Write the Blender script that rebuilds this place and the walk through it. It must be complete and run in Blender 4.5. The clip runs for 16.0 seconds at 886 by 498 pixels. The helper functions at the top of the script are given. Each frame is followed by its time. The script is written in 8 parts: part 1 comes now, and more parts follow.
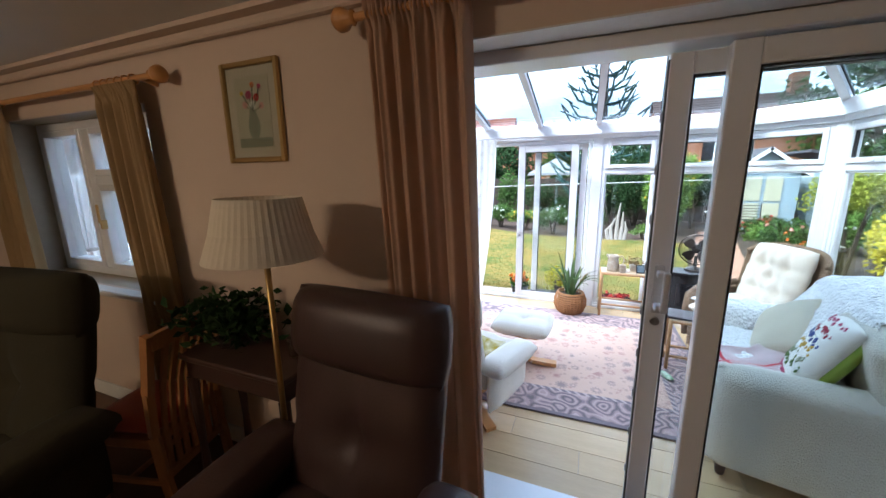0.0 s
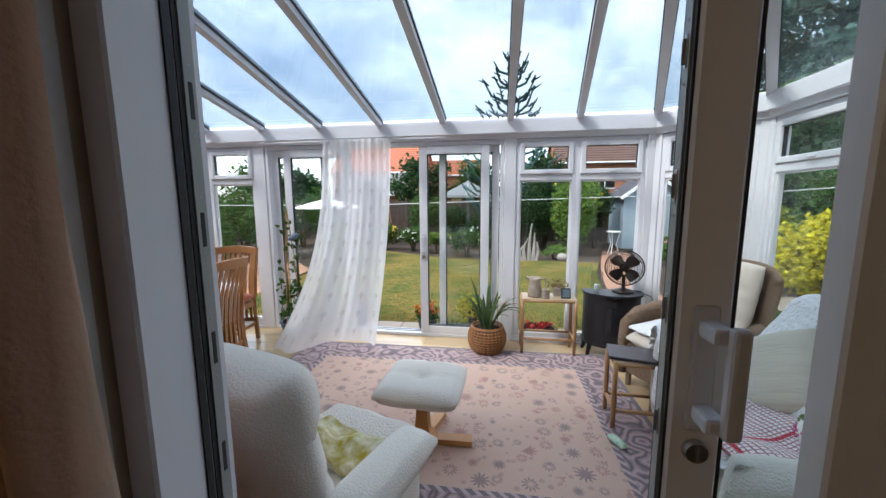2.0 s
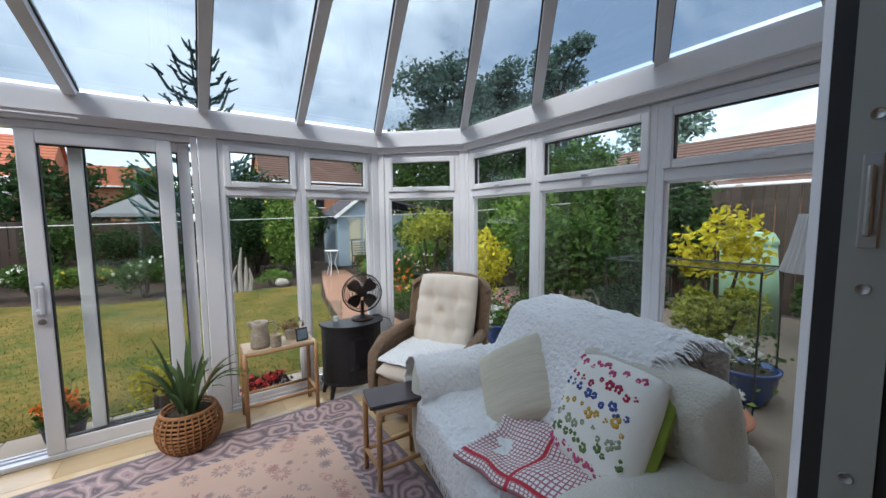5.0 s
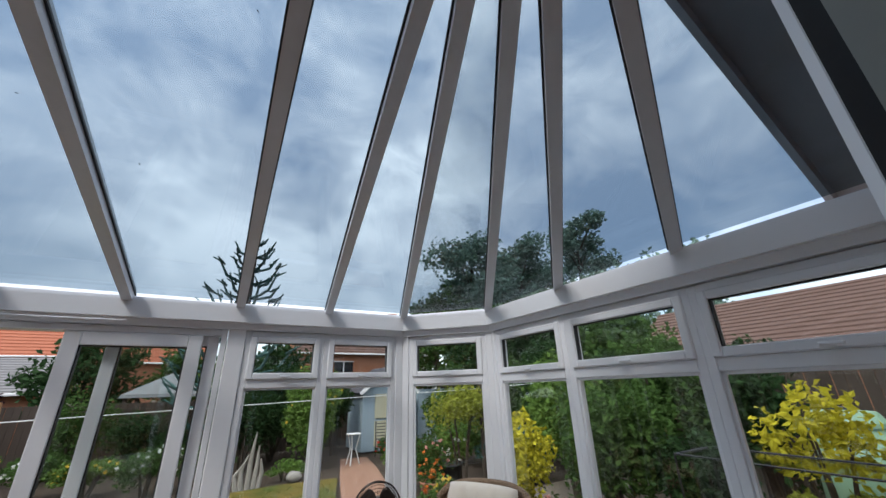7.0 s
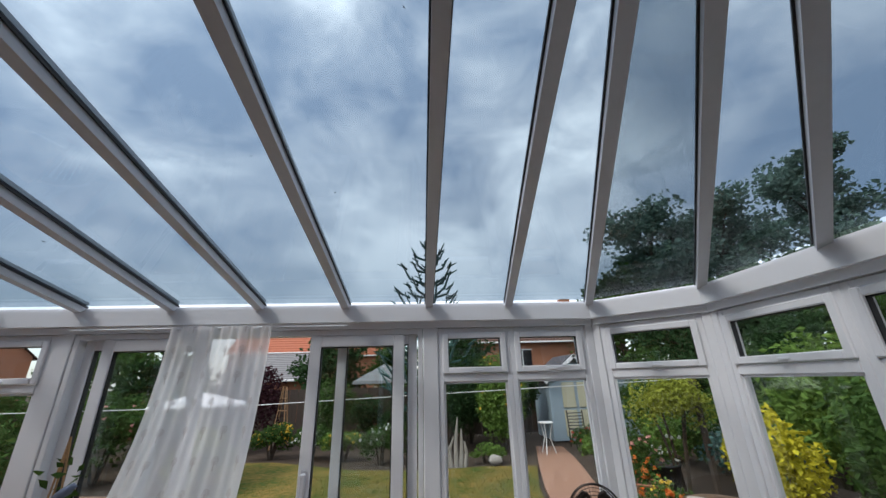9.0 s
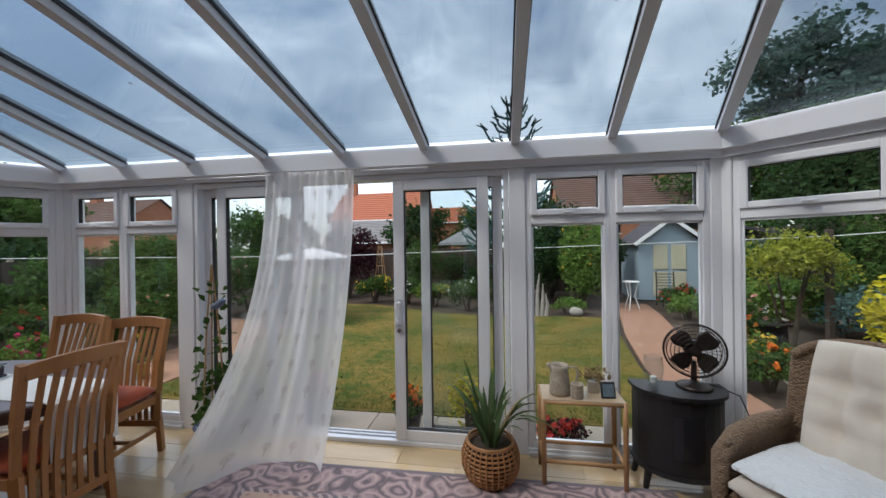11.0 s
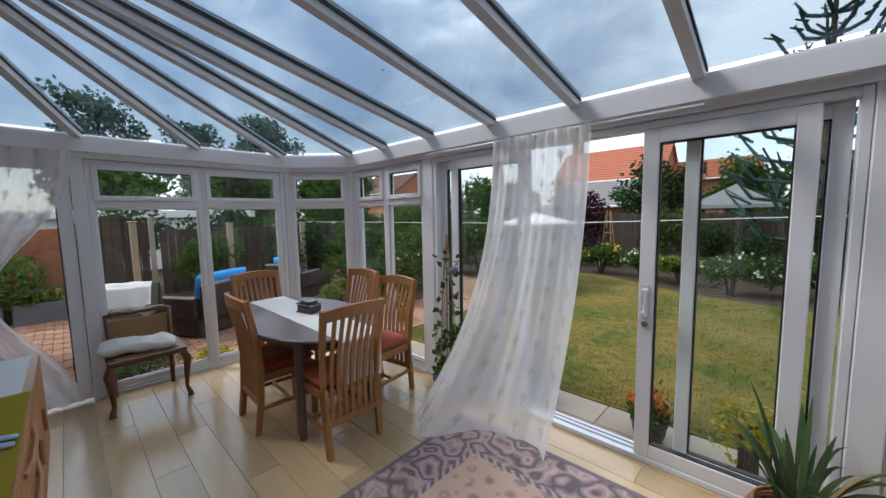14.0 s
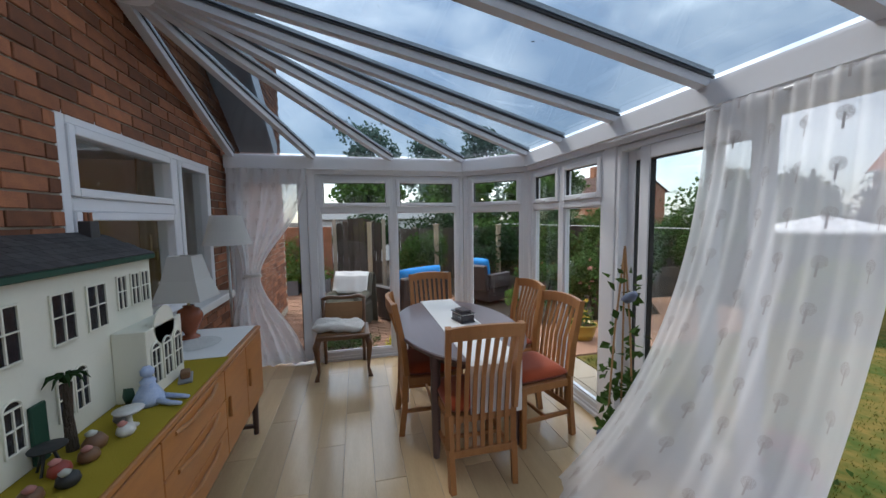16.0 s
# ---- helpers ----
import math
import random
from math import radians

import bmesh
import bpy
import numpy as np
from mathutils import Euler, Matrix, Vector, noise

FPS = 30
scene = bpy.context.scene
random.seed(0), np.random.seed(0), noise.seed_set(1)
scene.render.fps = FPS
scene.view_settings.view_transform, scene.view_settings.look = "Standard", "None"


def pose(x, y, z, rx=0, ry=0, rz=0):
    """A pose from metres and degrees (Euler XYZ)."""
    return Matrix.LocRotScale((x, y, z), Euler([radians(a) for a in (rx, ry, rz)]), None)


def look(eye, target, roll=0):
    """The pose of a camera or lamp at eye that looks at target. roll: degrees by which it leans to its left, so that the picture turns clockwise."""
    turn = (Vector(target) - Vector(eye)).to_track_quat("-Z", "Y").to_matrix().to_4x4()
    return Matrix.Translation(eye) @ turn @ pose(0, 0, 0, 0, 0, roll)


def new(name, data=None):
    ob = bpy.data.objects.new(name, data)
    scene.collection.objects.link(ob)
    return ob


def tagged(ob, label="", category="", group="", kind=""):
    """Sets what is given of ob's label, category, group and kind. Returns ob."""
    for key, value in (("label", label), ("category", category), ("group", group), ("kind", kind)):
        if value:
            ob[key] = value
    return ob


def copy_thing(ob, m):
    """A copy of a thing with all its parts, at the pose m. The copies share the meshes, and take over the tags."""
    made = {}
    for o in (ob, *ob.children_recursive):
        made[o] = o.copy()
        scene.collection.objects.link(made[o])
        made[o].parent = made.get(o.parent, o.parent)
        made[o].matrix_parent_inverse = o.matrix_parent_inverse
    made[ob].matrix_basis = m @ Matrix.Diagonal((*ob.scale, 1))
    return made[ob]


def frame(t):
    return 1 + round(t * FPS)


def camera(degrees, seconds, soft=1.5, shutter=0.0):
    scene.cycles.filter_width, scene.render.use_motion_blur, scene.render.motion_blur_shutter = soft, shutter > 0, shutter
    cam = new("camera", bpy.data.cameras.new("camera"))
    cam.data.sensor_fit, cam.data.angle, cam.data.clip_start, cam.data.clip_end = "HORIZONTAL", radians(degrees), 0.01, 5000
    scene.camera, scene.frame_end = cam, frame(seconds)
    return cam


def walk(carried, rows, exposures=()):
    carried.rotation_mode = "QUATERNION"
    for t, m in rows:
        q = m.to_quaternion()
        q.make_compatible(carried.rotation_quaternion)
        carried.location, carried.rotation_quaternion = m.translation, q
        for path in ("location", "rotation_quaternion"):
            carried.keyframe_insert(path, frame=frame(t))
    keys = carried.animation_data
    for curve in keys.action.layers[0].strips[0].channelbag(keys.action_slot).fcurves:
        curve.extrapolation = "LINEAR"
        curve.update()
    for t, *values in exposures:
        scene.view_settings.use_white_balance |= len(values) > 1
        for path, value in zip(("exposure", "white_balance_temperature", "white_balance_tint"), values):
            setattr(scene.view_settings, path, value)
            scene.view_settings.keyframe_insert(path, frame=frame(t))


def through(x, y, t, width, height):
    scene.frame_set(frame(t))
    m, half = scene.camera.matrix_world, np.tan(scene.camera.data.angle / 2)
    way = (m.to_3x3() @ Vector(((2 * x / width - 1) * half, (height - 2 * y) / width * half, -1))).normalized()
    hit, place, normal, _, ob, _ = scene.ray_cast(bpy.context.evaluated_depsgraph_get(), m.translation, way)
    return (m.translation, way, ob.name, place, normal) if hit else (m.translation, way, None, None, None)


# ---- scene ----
cam = camera(101.8, 16.0)
PATH = [
    (0, (0.691, 0.194, 1.704), (-0.046, 2.009, 1.301), -0.8),
    (0.5, (0.692, 0.498, 1.673), (0.25, 2.413, 1.3), -0.5),
    (1, (0.687, 0.736, 1.637), (0.286, 2.669, 1.316), -0.6),
    (1.5, (0.66, 1.014, 1.582), (0.305, 2.958, 1.275), -0.5),
    (2, (0.66, 1.265, 1.49), (0.347, 3.223, 1.226), -0.3),
    (2.5, (0.61, 1.423, 1.463), (0.334, 3.378, 1.143), -0.3),
    (3, (0.554, 1.481, 1.471), (0.424, 3.44, 1.09), -0.2),
    (3.5, (0.552, 1.554, 1.454), (0.692, 3.516, 1.092), -0.2),
    (4, (0.602, 1.666, 1.464), (1.09, 3.575, 1.12), -0.2),
    (4.5, (0.647, 1.798, 1.476), (1.494, 3.59, 1.209), -0.3),
    (5, (0.639, 1.866, 1.505), (1.771, 3.506, 1.334), -0.5),
    (5.2, (0.634, 1.887, 1.51), (1.821, 3.496, 1.467), -0.6),
    (7.3, (0.722, 1.898, 1.675), (1.596, 3.518, 2.458), -1.1),
    (7.5, (0.648, 1.921, 1.685), (1.452, 3.563, 2.495), -1.4),
    (8, (0.650, 1.915, 1.716), (1.146, 3.677, 2.522), -1.8),
    (8.2, (0.689, 1.927, 1.717), (1.043, 3.723, 2.523), -1.7),
    (10.3, (0.644, 2.293, 1.584), (0.605, 4.283, 1.781), -1.1),
    (10.5, (0.643, 2.298, 1.547), (0.528, 4.291, 1.657), -0.9),
    (11, (0.642, 2.346, 1.526), (0.315, 4.319, 1.52), -0.8),
    (11.5, (0.624, 2.42, 1.534), (0.005, 4.322, 1.493), -0.9),
    (12, (0.606, 2.475, 1.525), (-0.324, 4.244, 1.447), -0.9),
    (12.5, (0.58, 2.492, 1.526), (-0.592, 4.109, 1.422), -0.9),
    (13, (0.587, 2.502, 1.531), (-0.723, 4.008, 1.409), -1.0),
    (13.5, (0.557, 2.519, 1.535), (-0.763, 4.01, 1.349), -0.9),
    (14, (0.441, 2.633, 1.58), (-0.933, 4.075, 1.39), -1.0),
    (14.5, (0.426, 2.868, 1.587), (-1.129, 4.111, 1.402), -1.1),
    (15, (0.364, 3.016, 1.575), (-1.372, 3.994, 1.403), -0.9),
    (15.5, (0.285, 3.117, 1.568), (-1.565, 3.859, 1.4), -0.9),
    (16, (0.292, 3.212, 1.602), (-1.646, 3.676, 1.437), -0.8),
]
EXPOSURES = [(0.0, 2.92, 5500, 10), (0.7, 2.58, 5700, 10), (1.5, 2.06, 5950, 10), (2.5, 1.62, 6100, 10), (5.0, 1.40, 6150, 10), (7.5, 0.93, 6250, 10), (8.2, 0.86, 6250, 10), (10.5, 0.93, 6250, 10), (12.0, 1.02, 6250, 10), (16.0, 1.14, 6200, 10)]
walk(cam, [(t, look(eye, target, roll)) for t, eye, target, roll in PATH], EXPOSURES)

# ---- world and sun ----
SUN_UP, SUN_ROUND = 50.0, 240.0
world = bpy.data.worlds.new("overcast_sky")
scene.world = world
world.use_nodes = True
wn, wl = world.node_tree.nodes, world.node_tree.links
wn.clear()


def wnode(kind, **values):
    n = wn.new(kind)
    for k, v in values.items():
        n.inputs[k].default_value = v
    return n


sky = wn.new("ShaderNodeTexSky")
sky.sky_type, sky.sun_disc = "NISHITA", False
sky.sun_elevation, sky.sun_rotation = radians(SUN_UP), radians(SUN_ROUND)
coord = wn.new("ShaderNodeTexCoord")
squash = wn.new("ShaderNodeMapping")
squash.inputs["Scale"].default_value = (1.0, 1.0, 1.7)
puff = wnode("ShaderNodeTexNoise", Scale=3.2, Detail=10.0, Roughness=0.58, Distortion=0.45)
streak = wnode("ShaderNodeTexNoise", Scale=1.3, Detail=4.0, Roughness=0.5)
both = wn.new("ShaderNodeMath")
both.operation = "ADD"
half = wn.new("ShaderNodeMath")
half.operation = "MULTIPLY"
half.inputs[1].default_value = 0.5
ramp = wn.new("ShaderNodeValToRGB")
ramp.color_ramp.elements[0].position, ramp.color_ramp.elements[0].color = 0.40, (0.36, 0.42, 0.52, 1)
ramp.color_ramp.elements[1].position, ramp.color_ramp.elements[1].color = 0.61, (1.45, 1.42, 1.40, 1)
mid = ramp.color_ramp.elements.new(0.49)
mid.color = (0.72, 0.74, 0.79, 1)
blue = wn.new("ShaderNodeBackground")
blue.inputs["Strength"].default_value = 0.06
cloud = wn.new("ShaderNodeBackground")
cloud.inputs["Strength"].default_value = 0.95
total = wn.new("ShaderNodeAddShader")
wout = wn.new("ShaderNodeOutputWorld")
wl.new(coord.outputs["Generated"], squash.inputs["Vector"])
wl.new(squash.outputs[0], puff.inputs["Vector"])
wl.new(squash.outputs[0], streak.inputs["Vector"])
wl.new(puff.outputs["Fac"], both.inputs[0])
wl.new(streak.outputs["Fac"], both.inputs[1])
wl.new(both.outputs[0], half.inputs[0])
wl.new(half.outputs[0], ramp.inputs["Fac"])
wl.new(sky.outputs[0], blue.inputs["Color"])
# an overcast sky is darker towards the horizon
high = wn.new("ShaderNodeSeparateXYZ")
rise = wn.new("ShaderNodeMapRange")
rise.inputs["From Min"].default_value, rise.inputs["From Max"].default_value = 0.0, 0.75
rise.inputs["To Min"].default_value, rise.inputs["To Max"].default_value = 0.27, 1.2
veil = wn.new("ShaderNodeVectorMath")
veil.operation = "SCALE"
wl.new(coord.outputs["Generated"], high.inputs[0])
wl.new(high.outputs["Z"], rise.inputs["Value"])
wl.new(ramp.outputs[0], veil.inputs[0])
# the cloud is thinner, so brighter, on the side where the sun stands
west = wn.new("ShaderNodeMath")
west.operation = "MULTIPLY_ADD"
west.inputs[1].default_value, west.inputs[2].default_value = -0.24, 1.0
thin = wn.new("ShaderNodeMath")
thin.operation = "MULTIPLY"
wl.new(high.outputs["X"], west.inputs[0])
wl.new(west.outputs[0], thin.inputs[0])
wl.new(rise.outputs[0], thin.inputs[1])
wl.new(thin.outputs[0], veil.inputs["Scale"])
wl.new(veil.outputs[0], cloud.inputs["Color"])
wl.new(blue.outputs[0], total.inputs[0])
wl.new(cloud.outputs[0], total.inputs[1])
wl.new(total.outputs[0], wout.inputs["Surface"])
sun = new("sun", bpy.data.lights.new("sun", "SUN"))
sun.data.energy, sun.data.angle, sun.data.color = 1.0, radians(14), (1.0, 0.96, 0.9)
sun.matrix_world = look((0, 0, 30), (0 - 12 * math.sin(radians(SUN_ROUND)), 0 - 12 * math.cos(radians(SUN_ROUND)), 30 - 12 * math.tan(radians(SUN_UP))))

# ---- materials ----


def material(name, colour, rough=0.6, metal=0.0, other=None, scale=8.0, fine=80.0, amount=0.6, bump=0.15, stretch=(1, 1, 1), each=0.0, dist=0.003, sheen=0.0, coat=0.0, through=0.0, cells=0.0):
    """A surface of two tones mixed by noise at two scales, with relief; each: how far single pieces differ; cells: knots a metre."""
    m = bpy.data.materials.new(name)
    m.use_nodes = True
    n, l = m.node_tree.nodes, m.node_tree.links
    b = n["Principled BSDF"]
    b.inputs["Roughness"].default_value, b.inputs["Metallic"].default_value = rough, metal
    b.inputs["Sheen Weight"].default_value, b.inputs["Coat Weight"].default_value = sheen, coat
    b.inputs["Coat Roughness"].default_value = 0.15
    if rough > 0.88:
        b.inputs["Specular IOR Level"].default_value = 0.12
    other = other or tuple(c * 0.72 for c in colour)
    tc = n.new("ShaderNodeTexCoord")
    mp = n.new("ShaderNodeMapping")
    mp.inputs["Scale"].default_value = stretch
    n1, n2 = n.new("ShaderNodeTexNoise"), n.new("ShaderNodeTexNoise")
    n1.inputs["Scale"].default_value, n1.inputs["Detail"].default_value = scale, 4
    n2.inputs["Scale"].default_value, n2.inputs["Detail"].default_value = fine, 3
    add = n.new("ShaderNodeMath")
    add.operation = "MULTIPLY_ADD"
    add.inputs[1].default_value = 0.55
    sub = n.new("ShaderNodeMath")
    sub.operation = "MULTIPLY_ADD"
    sub.inputs[1].default_value, sub.inputs[2].default_value = 1.8 * amount, 0.5 - 0.9 * amount
    mix = n.new("ShaderNodeMix")
    mix.data_type = "RGBA"
    mix.inputs["A"].default_value, mix.inputs["B"].default_value = (*other, 1), (*colour, 1)
    half = n.new("ShaderNodeMath")
    half.operation = "MULTIPLY"
    half.inputs[1].default_value = 0.45
    l.new(tc.outputs["Object"], mp.inputs["Vector"])
    l.new(mp.outputs[0], n1.inputs["Vector"])
    l.new(mp.outputs[0], n2.inputs["Vector"])
    l.new(n2.outputs["Fac"], half.inputs[0])
    l.new(n1.outputs["Fac"], add.inputs[0])
    l.new(half.outputs[0], add.inputs[2])
    l.new(add.outputs[0], sub.inputs[0])
    l.new(sub.outputs[0], mix.inputs["Factor"])
    out = mix.outputs["Result"]
    if each:
        info, hsv, rng = n.new("ShaderNodeObjectInfo"), n.new("ShaderNodeHueSaturation"), n.new("ShaderNodeMapRange")
        geo, sumr, fr = n.new("ShaderNodeNewGeometry"), n.new("ShaderNodeMath"), n.new("ShaderNodeMath")
        fr.operation = "FRACT"
        l.new(info.outputs["Random"], sumr.inputs[0])
        l.new(geo.outputs["Random Per Island"], sumr.inputs[1])
        l.new(sumr.outputs[0], fr.inputs[0])
        rng.inputs["To Min"].default_value, rng.inputs["To Max"].default_value = 1 - each, 1 + each
        l.new(fr.outputs[0], rng.inputs["Value"])
        l.new(rng.outputs[0], hsv.inputs["Value"])
        l.new(out, hsv.inputs["Color"])
        out = hsv.outputs[0]
    l.new(out, b.inputs["Base Color"])
    if bump:
        bp = n.new("ShaderNodeBump")
        bp.inputs["Strength"].default_value, bp.inputs["Distance"].default_value = bump, dist
        if cells:
            vo, sm = n.new("ShaderNodeTexVoronoi"), n.new("ShaderNodeMath")
            sm.operation = "MULTIPLY_ADD"
            sm.inputs[1].default_value = -1.6
            vo.inputs["Scale"].default_value = cells
            l.new(mp.outputs[0], vo.inputs["Vector"])
            l.new(vo.outputs["Distance"], sm.inputs[0])
            l.new(n2.outputs["Fac"], sm.inputs[2])
            l.new(sm.outputs[0], bp.inputs["Height"])
        else:
            l.new(n2.outputs["Fac"], bp.inputs["Height"])
        l.new(bp.outputs[0], b.inputs["Normal"])
    if through:
        tr, mx = n.new("ShaderNodeBsdfTranslucent"), n.new("ShaderNodeMixShader")
        l.new(out, tr.inputs["Color"])
        mx.inputs[0].default_value = through
        l.new(b.outputs[0], mx.inputs[1])
        l.new(tr.outputs[0], mx.inputs[2])
        l.new(mx.outputs[0], n["Material Output"].inputs["Surface"])
    return m


def glass(name, tint, gloss=1.0):
    """A thin pane: clear with a tint, mirror-like at a slant."""
    m = bpy.data.materials.new(name)
    m.use_nodes = True
    n, l = m.node_tree.nodes, m.node_tree.links
    n.remove(n["Principled BSDF"])
    tr, gl, fr, mx, sc, pw = (n.new("ShaderNode" + k) for k in ("BsdfTransparent", "BsdfGlossy", "LayerWeight", "MixShader", "Math", "Math"))
    tr.inputs["Color"].default_value = (*tint, 1)
    gl.inputs["Roughness"].default_value = 0.01
    fr.inputs["Blend"].default_value = 0.5
    pw.operation, sc.operation = "POWER", "MULTIPLY_ADD"
    pw.inputs[1].default_value = 5.0
    sc.inputs[1].default_value, sc.inputs[2].default_value = 0.8, 0.028 * gloss
    l.new(fr.outputs["Facing"], pw.inputs[0])
    l.new(pw.outputs[0], sc.inputs[0])
    l.new(sc.outputs[0], mx.inputs[0])
    l.new(tr.outputs[0], mx.inputs[1])
    l.new(gl.outputs[0], mx.inputs[2])
    l.new(mx.outputs[0], n["Material Output"].inputs["Surface"])
    return m


UPVC = material("white_upvc", (0.80, 0.81, 0.83), 0.28, other=(0.74, 0.75, 0.78), scale=3, fine=25, amount=0.5, bump=0.02)
# darker grey than white_upvc, for rafters, verge boards and pull handles
UPVC_GREY = material("grey_upvc", (0.62, 0.63, 0.66), 0.35, other=(0.52, 0.53, 0.56), scale=4, fine=30, bump=0.03)
GASKET = material("black_gasket", (0.02, 0.02, 0.022), 0.6)
STEEL = material("lock_steel", (0.5, 0.5, 0.5), 0.35, 1.0, bump=0.05)
PLATE = material("dull_steel_plate", (0.34, 0.36, 0.34), 0.45, 0.3, other=(0.30, 0.32, 0.30), scale=6, fine=60, bump=0.08)
PANE = glass("clear_pane", (0.95, 0.97, 0.96))
ROOF_PANE = glass("blue_tinted_roof_pane", (0.285, 0.336, 0.362))
BRICK = material("red_brick", (0.40, 0.15, 0.06), 0.85, other=(0.11, 0.048, 0.034), scale=14, fine=160, amount=0.8, bump=0.5, each=0.45)
MORTAR = material("grey_mortar", (0.52, 0.46, 0.37), 0.95, scale=20, fine=200, bump=0.5)
PLASTER = material("pale_peach_plaster", (0.62, 0.50, 0.40), 0.85, other=(0.58, 0.46, 0.37), scale=2, fine=120, bump=0.06)
CEILING_W = material("white_ceiling_paint", (0.78, 0.77, 0.73), 0.9, other=(0.72, 0.71, 0.67), scale=3, fine=60, bump=0.1)
CARPET = material("brown_carpet", (0.16, 0.10, 0.07), 0.98, other=(0.10, 0.06, 0.04), scale=6, fine=300, bump=0.5)
OAK = material("pale_oak_laminate", (0.62, 0.45, 0.26), 0.2, other=(0.46, 0.33, 0.18), scale=2.2, fine=22, amount=0.8, stretch=(1, 9, 9), each=0.22, bump=0.05)
TEAK = material("golden_teak", (0.44, 0.205, 0.07), 0.42, other=(0.28, 0.115, 0.036), scale=3, fine=30, amount=0.8, stretch=(8, 8, 1), bump=0.08)
SIDEBOARD_WOOD = material("teak_veneer", (0.46, 0.19, 0.045), 0.38, other=(0.26, 0.10, 0.028), scale=3, fine=28, amount=0.8, stretch=(1, 7, 7), bump=0.05)
DARK_WOOD = material("dark_brown_wood", (0.075, 0.04, 0.03), 0.35, other=(0.045, 0.025, 0.02), scale=3, fine=30, stretch=(1, 8, 8), bump=0.06)
TABLE_TOP = material("dark_table_top", (0.15, 0.10, 0.10), 0.32, other=(0.10, 0.065, 0.065), scale=3, fine=24, stretch=(1, 8, 8), bump=0.05)
BENTWOOD = material("honey_bentwood", (0.62, 0.31, 0.10), 0.38, other=(0.48, 0.22, 0.065), scale=3, fine=30, stretch=(6, 6, 1), bump=0.04)
BAMBOO = material("cane_bamboo", (0.50, 0.30, 0.14), 0.4, other=(0.30, 0.15, 0.06), scale=9, fine=40, bump=0.1)
WICKER = material("brown_wicker", (0.36, 0.24, 0.15), 0.7, other=(0.15, 0.095, 0.055), scale=40, fine=150, amount=1.0, bump=0.9, dist=0.01, stretch=(1, 1, 1.8), cells=75)
CREAM = material("cream_weave", (0.82, 0.75, 0.65), 0.85, other=(0.74, 0.67, 0.57), scale=5, fine=160, bump=0.5, dist=0.0025, sheen=0.3, cells=110)
CREAM_KNIT = material("cream_knit", (0.80, 0.72, 0.62), 0.95, other=(0.68, 0.60, 0.50), scale=30, fine=140, bump=0.9, dist=0.004, sheen=0.3, cells=85)
WHITE_THROW = material("white_throw", (0.88, 0.88, 0.87), 0.95, other=(0.76, 0.77, 0.78), scale=28, fine=90, bump=1.0, dist=0.007, sheen=0.4, cells=42)
SOFA_CLOTH = material("oatmeal_cord_cloth", (0.66, 0.64, 0.56), 0.95, other=(0.55, 0.53, 0.46), scale=12, fine=130, bump=0.7, dist=0.0035, sheen=0.2, cells=110)
ORANGE_SEAT = material("burnt_orange_cloth", (0.42, 0.085, 0.03), 0.9, other=(0.30, 0.05, 0.02), scale=6, fine=120, bump=0.4, sheen=0.3)
BLACK_IRON = material("black_cast_iron", (0.010, 0.010, 0.012), 0.5, scale=6, fine=90, bump=0.15)
BROWN_LEATHER = material("dark_brown_leather", (0.065, 0.035, 0.032), 0.42, other=(0.04, 0.022, 0.02), scale=5, fine=120, bump=0.3)
OLIVE_CLOTH = material("dark_olive_cloth", (0.04, 0.035, 0.022), 0.9, scale=6, fine=120, bump=0.4)
DRAPE = material("beige_drape", (0.66, 0.47, 0.34), 0.9, other=(0.56, 0.38, 0.26), scale=4, fine=160, bump=0.4, sheen=0.2, through=0.42)
GOLD_DRAPE = material("gold_drape", (0.42, 0.29, 0.15), 0.9, other=(0.34, 0.23, 0.11), scale=4, fine=160, bump=0.4, through=0.25)
SHADE_CLOTH = material("cream_lampshade", (0.84, 0.77, 0.64), 0.9, other=(0.78, 0.71, 0.58), scale=5, fine=150, bump=0.2, through=0.3)
BRASS = material("old_brass", (0.55, 0.38, 0.16), 0.35, 1.0, bump=0.05)
WHITE_PAINT = material("white_gloss_paint", (0.78, 0.77, 0.74), 0.4, bump=0.03)
LAWN = material("dry_lawn", (0.038, 0.060, 0.009), 0.98, other=(0.155, 0.105, 0.026), scale=1.3, fine=9, amount=2.2, bump=0.6, dist=0.03)
SOIL = material("dark_soil", (0.075, 0.055, 0.04), 0.98, other=(0.04, 0.03, 0.022), scale=4, fine=60, bump=0.8, dist=0.02)
GRAVEL = material("buff_gravel", (0.32, 0.27, 0.21), 0.95, other=(0.16, 0.13, 0.10), scale=30, fine=120, amount=0.9, bump=0.9, dist=0.02)
PAVER = material("buff_paver", (0.35, 0.195, 0.125), 0.9, other=(0.22, 0.125, 0.085), scale=5, fine=90, bump=0.4, each=0.2)
SLAB = material("sandstone_slab", (0.36, 0.30, 0.235), 0.9, other=(0.26, 0.22, 0.17), scale=3, fine=70, bump=0.4, each=0.12)
FENCE = material("weathered_fence_board", (0.085, 0.065, 0.05), 0.9, other=(0.045, 0.036, 0.03), scale=3, fine=30, stretch=(6, 6, 1), each=0.3, bump=0.4)
ROOF_TILE = material("orange_pantile", (0.42, 0.13, 0.055), 0.85, other=(0.30, 0.085, 0.04), scale=4, fine=40, each=0.2, bump=0.4)
BROWN_TILE = material("brown_roof_tile", (0.14, 0.085, 0.065), 0.9, other=(0.09, 0.055, 0.045), scale=4, fine=40, each=0.25, bump=0.4)
FAR_BRICK = material("orange_far_brick", (0.36, 0.16, 0.09), 0.9, scale=2, fine=30)
